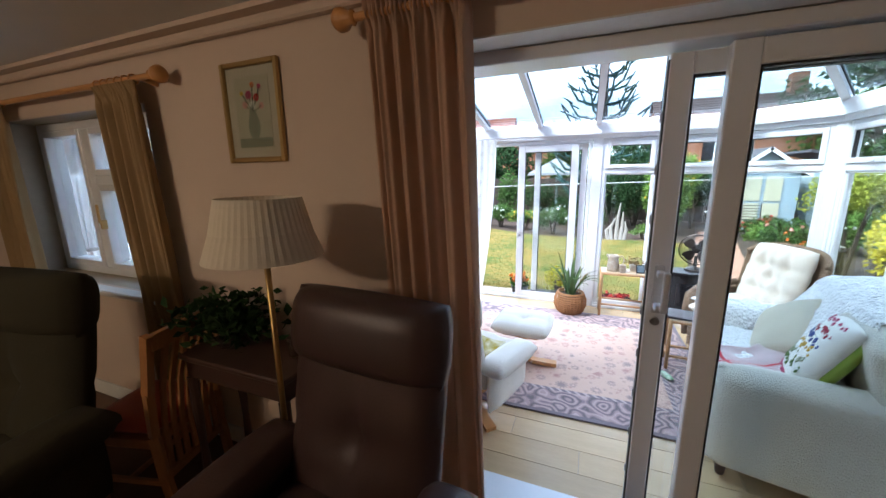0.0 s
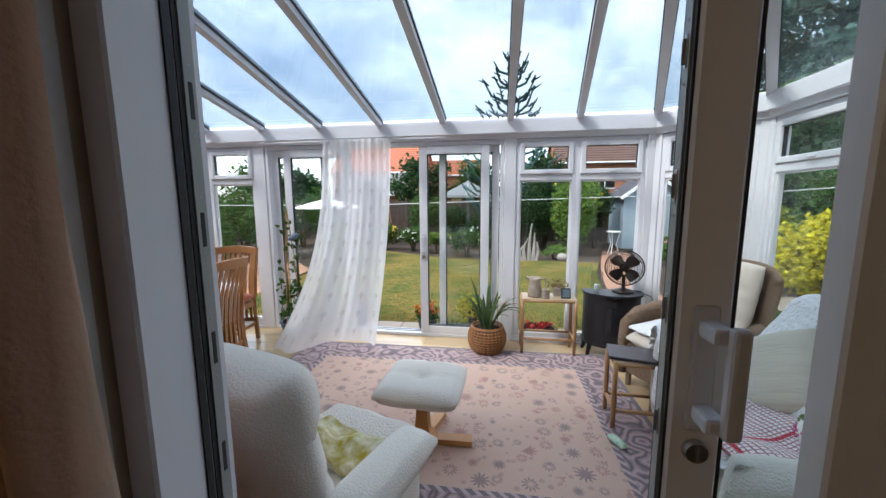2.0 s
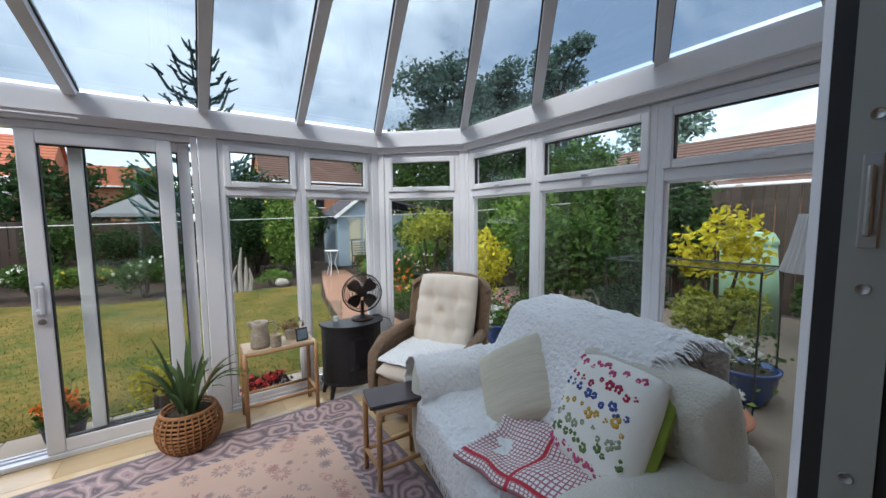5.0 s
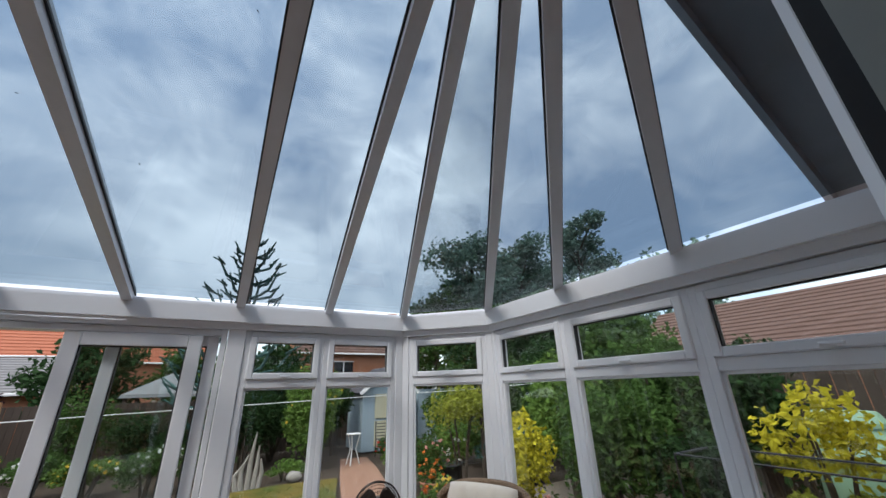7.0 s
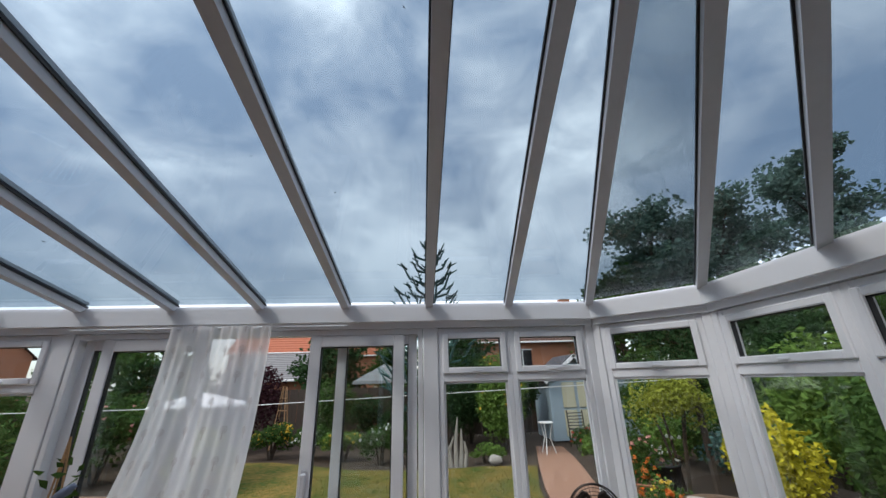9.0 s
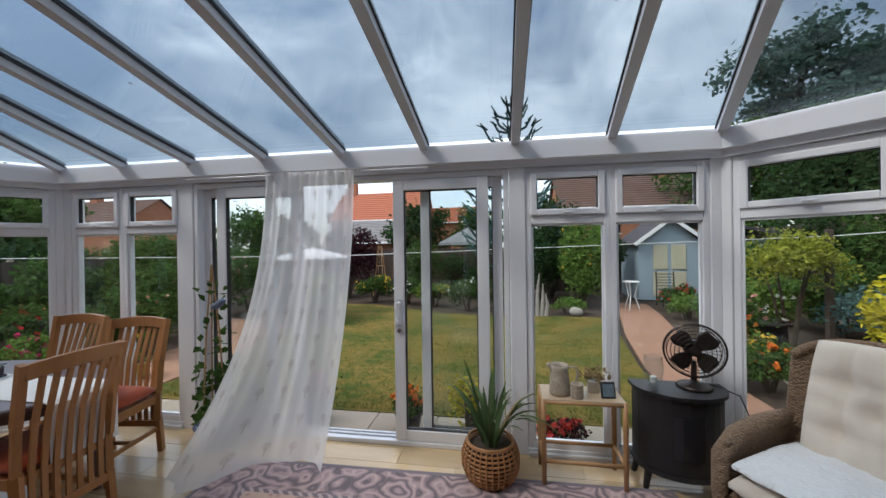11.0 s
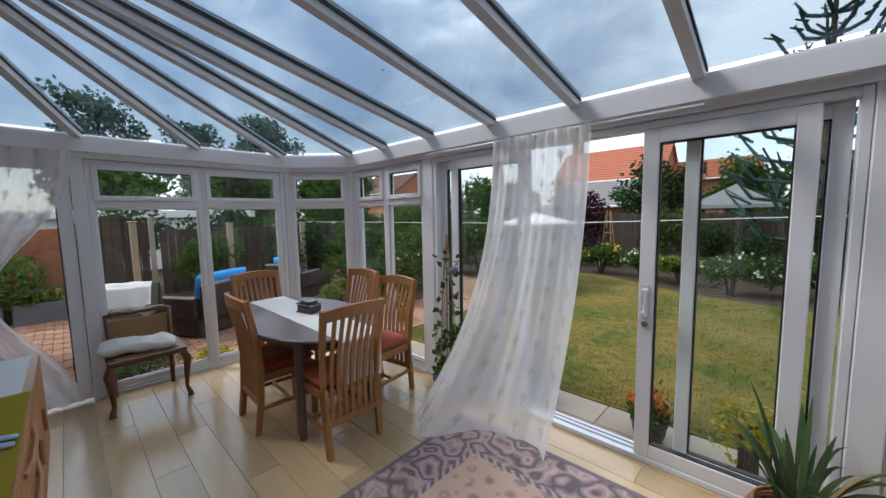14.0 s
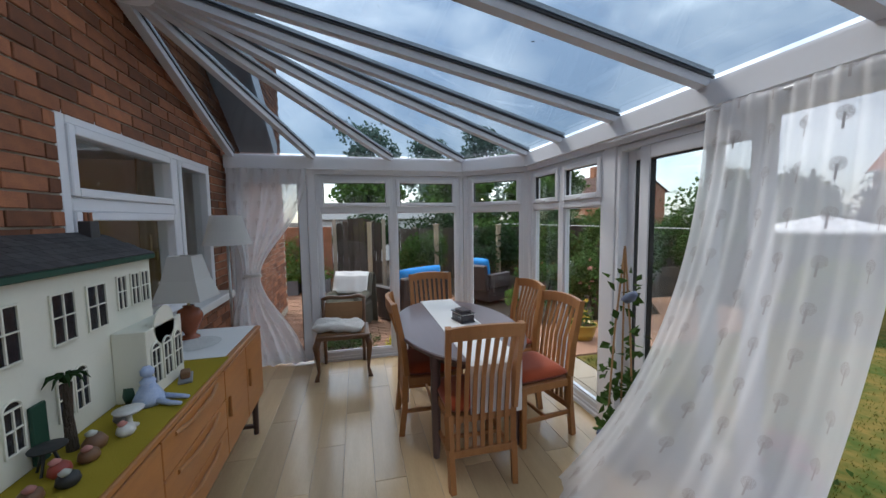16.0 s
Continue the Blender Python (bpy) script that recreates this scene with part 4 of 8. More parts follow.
rn = part("table_runner", cloth(B(), 60, 6, runner, 0.002), LINEN)
rn.matrix_world = pose(-2.52, 4.0, 0)
tagged(rn, "white linen runner along the dining table", "table runner")
BOX_BLUE = material("dark_glazed_china", (0.012, 0.012, 0.022), 0.15, other=(0.08, 0.07, 0.07), scale=14, fine=40, amount=0.9, bump=0.05)
tk = thing("trinket_box", pose(-2.53, 4.05, 0.758, 0, 0, 12), "dark glazed china box with pale trim on the runner", "box")
part("body", box(box(B(), -0.09, -0.06, 0.012, 0.09, 0.06, 0.07, 0.012, seg=2), -0.097, -0.067, 0.0, 0.097, 0.067, 0.014, 0.005), BOX_BLUE, tk)
part("lid", box(box(B(), -0.096, -0.066, 0.072, 0.096, 0.066, 0.082, 0.004), -0.07, -0.045, 0.082, 0.07, 0.045, 0.10, 0.008), BOX_BLUE, tk)
part("rim", box(B(), -0.094, -0.064, 0.068, 0.094, 0.064, 0.074, 0.002), WHITE_PAINT, tk, "pale band under the lid")

# cane-seated side chair with curved legs
oc = thing("side_chair", pose(-3.62, 3.045, 0, 0, 0, 90), "old walnut side chair with curved legs", "chair")
OLD_WALNUT = material("old_walnut", (0.17, 0.085, 0.04), 0.35, other=(0.10, 0.045, 0.02), scale=4, fine=30, stretch=(6, 6, 1), bump=0.08)
CANE = material("woven_cane", (0.42, 0.24, 0.11), 0.6, other=(0.25, 0.13, 0.06), scale=60, fine=180, amount=0.9, bump=0.6)
for sx in (-1, 1):
    part("front_leg", tube(B(), [(sx * 0.235, -0.20, 0.42), (sx * 0.262, -0.225, 0.34), (sx * 0.25, -0.215, 0.2), (sx * 0.245, -0.205, 0.08), (sx * 0.262, -0.235, 0.02), (sx * 0.262, -0.24, 0.0)], [0.03, 0.034, 0.022, 0.015, 0.022, 0.026], 10), OLD_WALNUT, oc, smooth=True)
    part("back_leg", tube(B(), [(sx * 0.21, 0.22, 0.0), (sx * 0.21, 0.20, 0.25), (sx * 0.215, 0.195, 0.45), (sx * 0.225, 0.235, 0.74)], [0.018, 0.02, 0.02, 0.016], 8), OLD_WALNUT, oc, smooth=True)
part("seat", box(B(), -0.265, -0.235, 0.40, 0.265, 0.215, 0.448, 0.012, seg=2), OLD_WALNUT, oc)
part("seat_panel", box(B(), -0.215, -0.185, 0.446, 0.215, 0.165, 0.454, 0.003), CANE, oc, "woven cane seat panel")
part("back_panel", box(B(), -0.205, 0.205, 0.50, 0.205, 0.215, 0.70, 0.003, pose(0, 0.0, 0, -4)), CANE, oc, "woven cane back panel")
part("top_rail", tube(B(), [(-0.235, 0.235, 0.725), (-0.16, 0.25, 0.75), (-0.06, 0.255, 0.738), (0.06, 0.255, 0.738), (0.16, 0.25, 0.75), (0.235, 0.235, 0.725)], [0.02, 0.024, 0.02, 0.02, 0.024, 0.02], 8), OLD_WALNUT, oc, smooth=True)
FUR = material("white_fur", (0.82, 0.80, 0.76), 1.0, other=(0.66, 0.63, 0.58), scale=40, fine=120, bump=1.0, dist=0.015, sheen=0.5)
fur = part("fur_throw", cushion(B(), 0.52, 0.30, 0.10, None, 22, 2.2, 0.035, 3), FUR, smooth=True)
fur.matrix_world = pose(-3.60, 3.00, 0.50, 2, 3, 82)
tagged(fur, "white fur throw heaped on the side chair", "throw")

# ---- sideboard and what stands on it ----
SB0, SB1, SBY0, SBY1, SBZ = -2.64, -0.70, 1.955, 2.475, 0.82
sb = thing("sideboard", pose(0, 0, 0), "long teak sideboard with doors and drawers", "sideboard")
part("body", box(B(), SB0 + 0.01, SBY0, 0.30, SB1 - 0.01, SBY1 - 0.02, 0.79, 0.004), SIDEBOARD_WOOD, sb)
part("top", box(B(), SB0, SBY0 - 0.005, 0.79, SB1, SBY1 + 0.005, SBZ, 0.006), SIDEBOARD_WOOD, sb)
for x0, x1 in ((SB0 + 0.012, -2.25), (-2.245, -1.86)):
    dr = part("door", box(B(), x0, SBY1 - 0.018, 0.305, x1, SBY1 + 0.004, 0.785, 0.003), SIDEBOARD_WOOD, sb)
    part("handle", box(B(), x1 - 0.05, SBY1 + 0.004, 0.50, x1 - 0.035, SBY1 + 0.02, 0.62, 0.004), TEAK, dr)
for k in range(3):
    z0 = 0.305 + 0.162 * k
    dr = part("drawer", box(B(), -1.855, SBY1 - 0.018, z0, -1.20, SBY1 + 0.004, z0 + 0.157, 0.003), SIDEBOARD_WOOD, sb)
    part("handle", tube(B(), [(-1.75, SBY1 + 0.004, z0 + 0.13), (-1.62, SBY1 + 0.018, z0 + 0.115), (-1.43, SBY1 + 0.018, z0 + 0.115), (-1.30, SBY1 + 0.004, z0 + 0.13)], 0.01, 8), TEAK, dr)
dr = part("door", box(B(), -1.195, SBY1 - 0.018, 0.305, SB1 - 0.012, SBY1 + 0.004, 0.785, 0.003), SIDEBOARD_WOOD, sb)
for x in (SB0 + 0.06, SB1 - 0.06):
    for y in (SBY0 + 0.05, SBY1 - 0.05):
        part("leg", tube(B(), [(x, y, 0), (x, y, 0.30)], [0.018, 0.024], 10), DARK_WOOD, sb)
    part("leg_rail", box(B(), x - 0.015, SBY0 + 0.05, 0.05, x + 0.015, SBY1 - 0.05, 0.075, 0.003), DARK_WOOD, sb)
GREEN_CLOTH = material("mustard_green_cloth", (0.37, 0.28, 0.03), 0.95, other=(0.29, 0.215, 0.022), scale=6, fine=160, bump=0.4)
LACE = material("white_lace_mat", (0.76, 0.76, 0.74), 0.9, other=(0.45, 0.43, 0.40), scale=70, fine=160, amount=0.9, bump=0.4)
tagged(part("cloth_mat", box(B(), -1.98, SBY0 + 0.0, SBZ + 0.001, SB1 + 0.0, SBY1 - 0.005, SBZ + 0.005, 0.001), GREEN_CLOTH), "mustard-green cloth on the sideboard", "cloth")
tagged(part("white_cloth", box(B(), SB0 + 0.01, SBY0 + 0.02, SBZ + 0.001, -1.99, SBY1 - 0.03, SBZ + 0.004, 0.001), LINEN), "white cloth over the sideboard's end", "cloth")
tagged(part("lace_mat", lathe(B(), [(0.14, SBZ + 0.005), (0.15, SBZ + 0.007), (0.10, SBZ + 0.012), (0.03, SBZ + 0.010)], 32, (-2.28, 2.19, 0), (1.0, 0.9)), LACE), "round white lace mat", "mat")

# model house with a slate roof and a bay
MH_WHITE = material("cream_model_paint", (0.74, 0.73, 0.62), 0.6, other=(0.68, 0.66, 0.55), scale=6, fine=60, bump=0.05)
MH_DARK = material("dark_model_window", (0.015, 0.015, 0.018), 0.15, bump=0)
SLATE = material("model_slate", (0.07, 0.065, 0.065), 0.7, other=(0.04, 0.038, 0.04), scale=20, fine=90, each=0.35, bump=0.2)
GREEN_PAINT = material("dark_green_paint", (0.015, 0.06, 0.035), 0.5, bump=0.03)
mh = thing("model_house", pose(0, 0, SBZ + 0.006), "cream model house with slate roof and arched windows", "model house")
HX0, HX1, HY0, HY1 = -1.82, -0.78, 1.97, 2.185
part("body", box(B(), HX0, HY0, 0.0, HX1, HY1, 0.60, 0.003), MH_WHITE, mh)
part("gutter", box(B(), HX0 - 0.012, HY0, 0.60, HX1 + 0.012, HY1 + 0.025, 0.625, 0.004), GREEN_PAINT, mh, "dark green gutter board")
bm = B()
vs = [bm.verts.new(p) for p in ((HX0 - 0.01, HY0, 0.626), (HX1 + 0.01, HY0, 0.626), (HX1 + 0.01, HY1 + 0.02, 0.626), (HX0 - 0.01, HY1 + 0.02, 0.626), (HX0 - 0.01, HY0, 0.735), (HX1 + 0.01, HY0, 0.735))]
for q in ((0, 1, 2, 3), (0, 4, 5, 1), (3, 2, 5, 4), (0, 3, 4), (1, 5, 2)):
    bm.faces.new([vs[k] for k in q])
bmesh.ops.recalc_face_normals(bm, faces=bm.faces[:])
roofm = part("roof", bm, SLATE, mh)
slate = B()
box(slate, -0.0225, -0.002, 0.0, 0.0225, 0.045, 0.004)
slate_me = bpy.data.meshes.new("slate")
slate.to_mesh(slate_me)
slate.free()
slate_me.materials.append(SLATE)
tilt = math.degrees(math.atan2(0.109, HY1 + 0.02 - HY0))
for r in range(6):
    for k in range(22):
        ob = new("slate", slate_me)
        ob.parent = roofm
        f = (r + 0.1) / 6
        ob.matrix_local = pose(HX0 + 0.02 + k * 0.0468 + 0.02 * (r % 2), HY1 + 0.018 - (HY1 + 0.02 - HY0) * (f + 0.13), 0.628 + 0.109 * (f + 0.13), -tilt + 1.5)
for x in (HX0 + 0.10, HX1 - 0.16):
    st = part("chimney", box(B(), x - 0.03, HY0 + 0.01, 0.70, x + 0.03, HY0 + 0.06, 0.79, 0.003), SLATE, mh)
    for dx in (-0.018, 0, 0.018):
        part("chimney_pot", lathe(B(), [(0.008, 0.79), (0.006, 0.825), (0.009, 0.83)], 10, (x + dx, HY0 + 0.035, 0)), BRICK, st)


def model_window(parent, x, z, w, h, y, arched):
    win = part("window", box(B(), x - w / 2, y - 0.004, z, x + w / 2, y + 0.002, z + h), MH_DARK, parent, "dark little window")
    bm = B()
    t = 0.007
    for r in ((x - w / 2 - t, z - t, x - w / 2, z + h + t), (x + w / 2, z - t, x + w / 2 + t, z + h + t), (x - w / 2, z - t, x + w / 2, z), (x - w / 2, z + h, x + w / 2, z + h + t), (x - 0.003, z, x + 0.003, z + h), (x - w / 2, z + h * 0.52, x + w / 2, z + h * 0.52 + 0.005)):
        box(bm, r[0], y, r[1], r[2], y + 0.008, r[3], 0.001)
    if arched:
        tube(bm, [(x + (w / 2 + 0.004) * math.cos(a), y + 0.004, z + h + (w / 2) * math.sin(a)) for a in (math.pi * k / 8 for k in range(9))], 0.005, 6)
        lathe(bm, [(0.0001, 0), (0.0002, 0.0001)], 3, (x, y, z))
        win2 = part("window", tube(B(), [(x, y - 0.003, z + h), (x, y + 0.003, z + h)], w / 2 - 0.002, 20), MH_DARK, parent)
    part("frame", bm, MH_WHITE, win)


for x in (-1.42, -1.25, -1.02, -0.88):
    model_window(mh, x, 0.36, 0.10, 0.17, HY1, False)
for x in (-1.30, -1.22, -1.02, -0.92):
    model_window(mh, x, 0.09, 0.06, 0.13, HY1, True)
for x in (-1.76, -1.68, -1.58):
    model_window(mh, x, 0.40, 0.055, 0.14, HY1, False)
bay = part("bay", box(B(), -1.80, HY1 + 0.001, 0.0, -1.48, HY1 + 0.13, 0.31, 0.003), MH_WHITE, mh)
part("gable", lathe(B(), [(0.09, 0.0), (0.09, 0.006)], 24), MH_WHITE, bay).matrix_local = pose(-1.64, HY1 + 0.13, 0.30, 90, 0, 0)
for x in (-1.74, -1.64, -1.54):
    model_window(bay, x, 0.06, 0.065, 0.15, HY1 + 0.13, True)
part("door", box(B(), -1.13, HY1, 0.005, -1.07, HY1 + 0.012, 0.20, 0.003), GREEN_PAINT, mh, "dark green front door")


# lamps
def shade(bm, r0, r1, z0, z1, sides, pleats=0.0):
    n = sides
    rings = []
    for r, z in ((r0, z0), (r1 + (r0 - r1) * 0.45, z0 + (z1 - z0) * 0.45), (r1, z1)):
        rings.append([bm.verts.new(((r + (pleats if k % 2 else 0)) * math.cos(2 * math.pi * k / n), (r + (pleats if k % 2 else 0)) * math.sin(2 * math.pi * k / n), z)) for k in range(n)])
    for a, b in zip(rings, rings[1:]):
        for k in range(n):
            bm.faces.new((a[k], a[(k + 1) % n], b[(k + 1) % n], b[k]))
    bm.normal_update()
    bmesh.ops.solidify(bm, geom=bm.faces[:], thickness=0.003)
    return bm


TERRACOTTA = material("glazed_terracotta", (0.30, 0.085, 0.035), 0.25, other=(0.20, 0.05, 0.02), scale=6, fine=40, bump=0.03)
WHITE_SHADE = material("white_lampshade", (0.80, 0.79, 0.76), 0.9, other=(0.75, 0.74, 0.71), scale=5, fine=150, bump=0.15, through=0.35)
tl = thing("table_lamp", pose(-2.42, 2.10, SBZ + 0.005), "table lamp with terracotta vase base and white shade", "lamp")
part("base", lathe(B(), [(0.055, 0), (0.055, 0.012), (0.03, 0.03), (0.045, 0.06), (0.075, 0.12), (0.08, 0.16), (0.06, 0.20), (0.03, 0.215), (0.035, 0.225)], 24), TERRACOTTA, tl, "glazed terracotta vase", smooth=True)
part("stem", tube(B(), [(0, 0, 0.22), (0, 0, 0.42)], 0.008), BRASS, tl)
sh = part("shade", shade(B(), 0.20, 0.10, 0.27, 0.56, 4), WHITE_SHADE, tl)
sh.matrix_local = pose(0, 0, 0, 0, 0, 40)


def floor_lamp(m, height, r0, r1, hs, sides, pleats, mat, label, stem_mat):
    e = thing("floor_lamp", m, label, "lamp")
    part("base", lathe(B(), [(0.13, 0), (0.13, 0.012), (0.10, 0.025), (0.03, 0.035), (0.015, 0.06)], 24), stem_mat, e, smooth=True)
    part("stem", tube(B(), [(0, 0, 0.03), (0, 0, height - 0.02)], 0.012, 12), stem_mat, e, smooth=True)
    part("shade", shade(B(), r0, r1, height - hs, height, sides, pleats), mat, e)
    part("spider", tube(tube(B(), [(-r1, 0, height - 0.03), (r1, 0, height - 0.03)], 0.003, 6), [(0, -r1, height - 0.03), (0, r1, height - 0.03)], 0.003, 6), BRASS, e)
    return e


floor_lamp(pose(-3.15, 2.13, 0), 1.66, 0.19, 0.12, 0.25, 40, 0.0, WHITE_SHADE, "slim floor lamp with white shade beside the tied curtain", STEEL)
floor_lamp(pose(2.545, 2.155, 0), 1.51, 0.115, 0.07, 0.22, 60, 0.004, WHITE_SHADE, "floor lamp with pleated white shade behind the sofa", BLACK_IRON)
floor_lamp(pose(-0.46, 1.20, 0), 1.63, 0.215, 0.15, 0.225, 96, 0.0014, SHADE_CLOTH, "brass floor lamp with pleated cream shade", BRASS)

# small ornaments on the sideboard
rnd = random.Random(5)
ORN = [material("ornament_" + k, c, 0.5, scale=30, fine=90, amount=0.9, bump=0.1) for k, c in (("brown", (0.2, 0.1, 0.05)), ("dark", (0.03, 0.03, 0.03)), ("white", (0.75, 0.73, 0.68)), ("grey", (0.25, 0.25, 0.26)), ("red", (0.35, 0.06, 0.04)))]
Z1 = SBZ + 0.0055


def ornament(x, y, prof, mat, label, cat, extra=()):
    e = thing(cat.replace(" ", "_"), pose(x, y, Z1, 0, 0, rnd.uniform(0, 360)), label, cat)
    part("body", lathe(B(), prof, 14), mat, e, smooth=True)
    for nm, prof2, off, m2 in extra:
        part(nm, lathe(B(), prof2, 12, off), m2, e, smooth=True)
    return e


ornament(-1.28, 2.34, [(0.03, 0), (0.012, 0.01), (0.008, 0.04), (0.012, 0.055), (0.045, 0.06), (0.05, 0.068), (0.01, 0.066)], ORN[2], "little white pedestal bird bath", "bird bath")
ornament(-1.16, 2.30, [(0.03, 0), (0.036, 0.02), (0.02, 0.045)], ORN[0], "small brown rockery ornament", "rockery ornament", [("flower", [(0.012, 0.04), (0.018, 0.052), (0.004, 0.062)], (0.01, 0, 0), PETALS["white"])])
for x, y, k in ((-1.22, 2.36, 2), (-1.08, 2.33, 0), (-1.02, 2.29, 4), (-0.96, 2.35, 1), (-0.90, 2.30, 0), (-1.33, 2.29, 3)):
    ornament(x, y, [(0.022, 0), (0.03, 0.012), (0.026, 0.03), (0.012, 0.042)], ORN[k], "tiny painted garden ornament on the cloth", "garden ornament", [("flower", [(0.010, 0.036), (0.016, 0.046), (0.004, 0.056)], (0.008, 0.004, 0), PETALS["white" if k % 2 else "rose"])])
# miniature wrought table, dark
mt = thing("model_table", pose(-1.05, 2.245, Z1), "miniature dark garden table", "model table")
part("top", lathe(B(), [(0.045, 0.075), (0.047, 0.08), (0.02, 0.084)], 18), ORN[1], mt)
for a in range(4):
    part("leg", tube(B(), [(0.012 * math.cos(a * 1.57), 0.012 * math.sin(a * 1.57), 0.078), (0.035 * math.cos(a * 1.57), 0.035 * math.sin(a * 1.57), 0.0)], 0.004, 6), ORN[1], mt)
# dressed doll reduced to a plain folded shape
BLUE_DRESS = material("pale_blue_dress", (0.25, 0.36, 0.62), 0.9, other=(0.6, 0.65, 0.75), scale=40, fine=120, amount=0.8, bump=0.3)
dl = part("doll", lathe(lathe(tube(tube(B(), [(0.02, 0.03, 0.02), (0.05, 0.10, 0.012), (0.06, 0.145, 0.01)], [0.014, 0.011, 0.008], 8), [(-0.02, 0.03, 0.02), (-0.01, 0.11, 0.012), (0.0, 0.15, 0.01)], [0.014, 0.011, 0.008], 8), [(0.055, 0.0), (0.06, 0.02), (0.045, 0.05), (0.026, 0.085), (0.03, 0.10), (0.012, 0.118)], 16), [(0.012, 0.116), (0.024, 0.128), (0.026, 0.146), (0.014, 0.162)], 14), BLUE_DRESS, smooth=True)
dl.matrix_world = pose(-1.47, 2.315, Z1)
tagged(dl, "small seated doll in a pale blue dress", "doll")
pot2 = thing("model_planter", pose(-1.50, 2.235, Z1), "dark green miniature barrel planter", "planter")
part("barrel", lathe(B(), [(0.025, 0), (0.032, 0.03), (0.028, 0.07), (0.02, 0.07)], 14), GREEN_PAINT, pot2, smooth=True)
ve = thing("metal_ornament", pose(-1.70, 2.36, Z1, 0, 0, 20), "grey metal trinket with a little box", "ornament")
part("tray", box(B(), -0.07, -0.03, 0, 0.07, 0.03, 0.012, 0.004), ORN[3], ve)
part("box", box(B(), -0.03, -0.02, 0.012, 0.035, 0.02, 0.045, 0.005), ORN[0], ve)
# miniature palm by the model house
mp = thing("model_palm", pose(-1.16, 2.235, Z1), "miniature dried palm beside the model house", "model tree")
part("trunk", tube(B(), [(0, 0, 0), (0.006, 0, 0.12), (0, 0.004, 0.24)], [0.018, 0.014, 0.012], 8), BARK, mp)
for k in range(9):
    a = k * 0.7
    part("frond", tube(B(), [(0, 0, 0.235), (0.02 * math.cos(a), 0.02 * math.sin(a), 0.27), (0.045 * math.cos(a), 0.045 * math.sin(a), 0.265), (0.06 * math.cos(a), 0.06 * math.sin(a), 0.24)], [0.004, 0.006, 0.005, 0.001], 5), LEAF_DARK, mp)
bt = thing("glass_ornament", pose(-2.02, 2.10, Z1), "dark glass candle holder with a bird finial", "candle holder")
part("jar", lathe(B(), [(0.05, 0), (0.055, 0.06), (0.04, 0.14), (0.045, 0.18), (0.03, 0.2)], 16), ORN[1], bt, smooth=True)
part("finial", lathe(B(), [(0.01, 0.2), (0.03, 0.225), (0.02, 0.25), (0.004, 0.27)], 12), ORN[2], bt, smooth=True)

# ---- rug ----
RUG = bpy.data.materials.new("patterned_wool_rug")
RUG.use_nodes = True
n, l = RUG.node_tree.nodes, RUG.node_tree.links
pb = n["Principled BSDF"]
pb.inputs["Roughness"].default_value, pb.inputs["Sheen Weight"].default_value = 0.95, 0.2
RW, RH, RB = 2.98, 2.13, 0.34


def nd(kind, op=None, **vals):
    x = n.new("ShaderNode" + kind)
    if op:
        x.operation = op
    for k, v in vals.items():
        x.inputs[int(k[1:]) if k[0] == "i" and k[1:].isdigit() else k].default_value = v
    return x


def maths(op, a, b=None):
    x = nd("Math", op)
    for i, v in enumerate((a, b)):
        if v is None:
            continue
        if isinstance(v, (int, float)):
            x.inputs[i].default_value = v
        else:
            l.new(v, x.inputs[i])
    return x.outputs[0]


def mixc(f, a, b):
    x = n.new("ShaderNodeMix")
    x.data_type = "RGBA"
    l.new(f, x.inputs["Factor"])
    for key, v in (("A", a), ("B", b)):
        if isinstance(v, tuple):
            x.inputs[key].default_value = (*v, 1)
        else:
            l.new(v, x.inputs[key])
    return x.outputs["Result"]


tcr = n.new("ShaderNodeTexCoord")
sp = n.new("ShaderNodeSeparateXYZ")
l.new(tcr.outputs["Object"], sp.inputs[0])
dx = maths("SUBTRACT", RW / 2, maths("ABSOLUTE", sp.outputs["X"]))
dy = maths("SUBTRACT", RH / 2, maths("ABSOLUTE", sp.outputs["Y"]))
edge = maths("MINIMUM", dx, dy)
# motifs scattered over the field: petalled rosettes
vor = nd("TexVoronoi", Scale=7.2, Randomness=0.75)
l.new(tcr.outputs["Object"], vor.inputs["Vector"])
off = n.new("ShaderNodeVectorMath")
off.operation = "SUBTRACT"
vsc = n.new("ShaderNodeVectorMath")
vsc.operation = "MULTIPLY"
vsc.inputs[1].default_value = (1, 1, 0)
l.new(tcr.outputs["Object"], off.inputs[0])
l.new(vor.outputs["Position"], off.inputs[1])
l.new(off.outputs[0], vsc.inputs[0])
so = n.new("ShaderNodeSeparateXYZ")
l.new(vsc.outputs[0], so.inputs[0])
ang = maths("ARCTAN2", so.outputs["Y"], so.outputs["X"])
lng = n.new("ShaderNodeVectorMath")
lng.operation = "LENGTH"
l.new(vsc.outputs[0], lng.inputs[0])
rad = lng.outputs["Value"]
pick = n.new("ShaderNodeSeparateXYZ")
l.new(vor.outputs["Color"], pick.inputs[0])
petal = maths("MULTIPLY", maths("ADD", maths("MULTIPLY", maths("COSINE", maths("MULTIPLY", ang, 11.0)), 0.28), 0.75), maths("ADD", maths("MULTIPLY", pick.outputs["X"], 0.045), 0.014))
inside = maths("LESS_THAN", rad, petal)
core = maths("LESS_THAN", rad, maths("MULTIPLY", petal, 0.55))
motif = maths("SUBTRACT", inside, maths("MULTIPLY", core, maths("GREATER_THAN", pick.outputs["Y"], 0.4)))
vor2 = nd("TexVoronoi", Scale=13.0, Randomness=0.9)
l.new(tcr.outputs["Object"], vor2.inputs["Vector"])
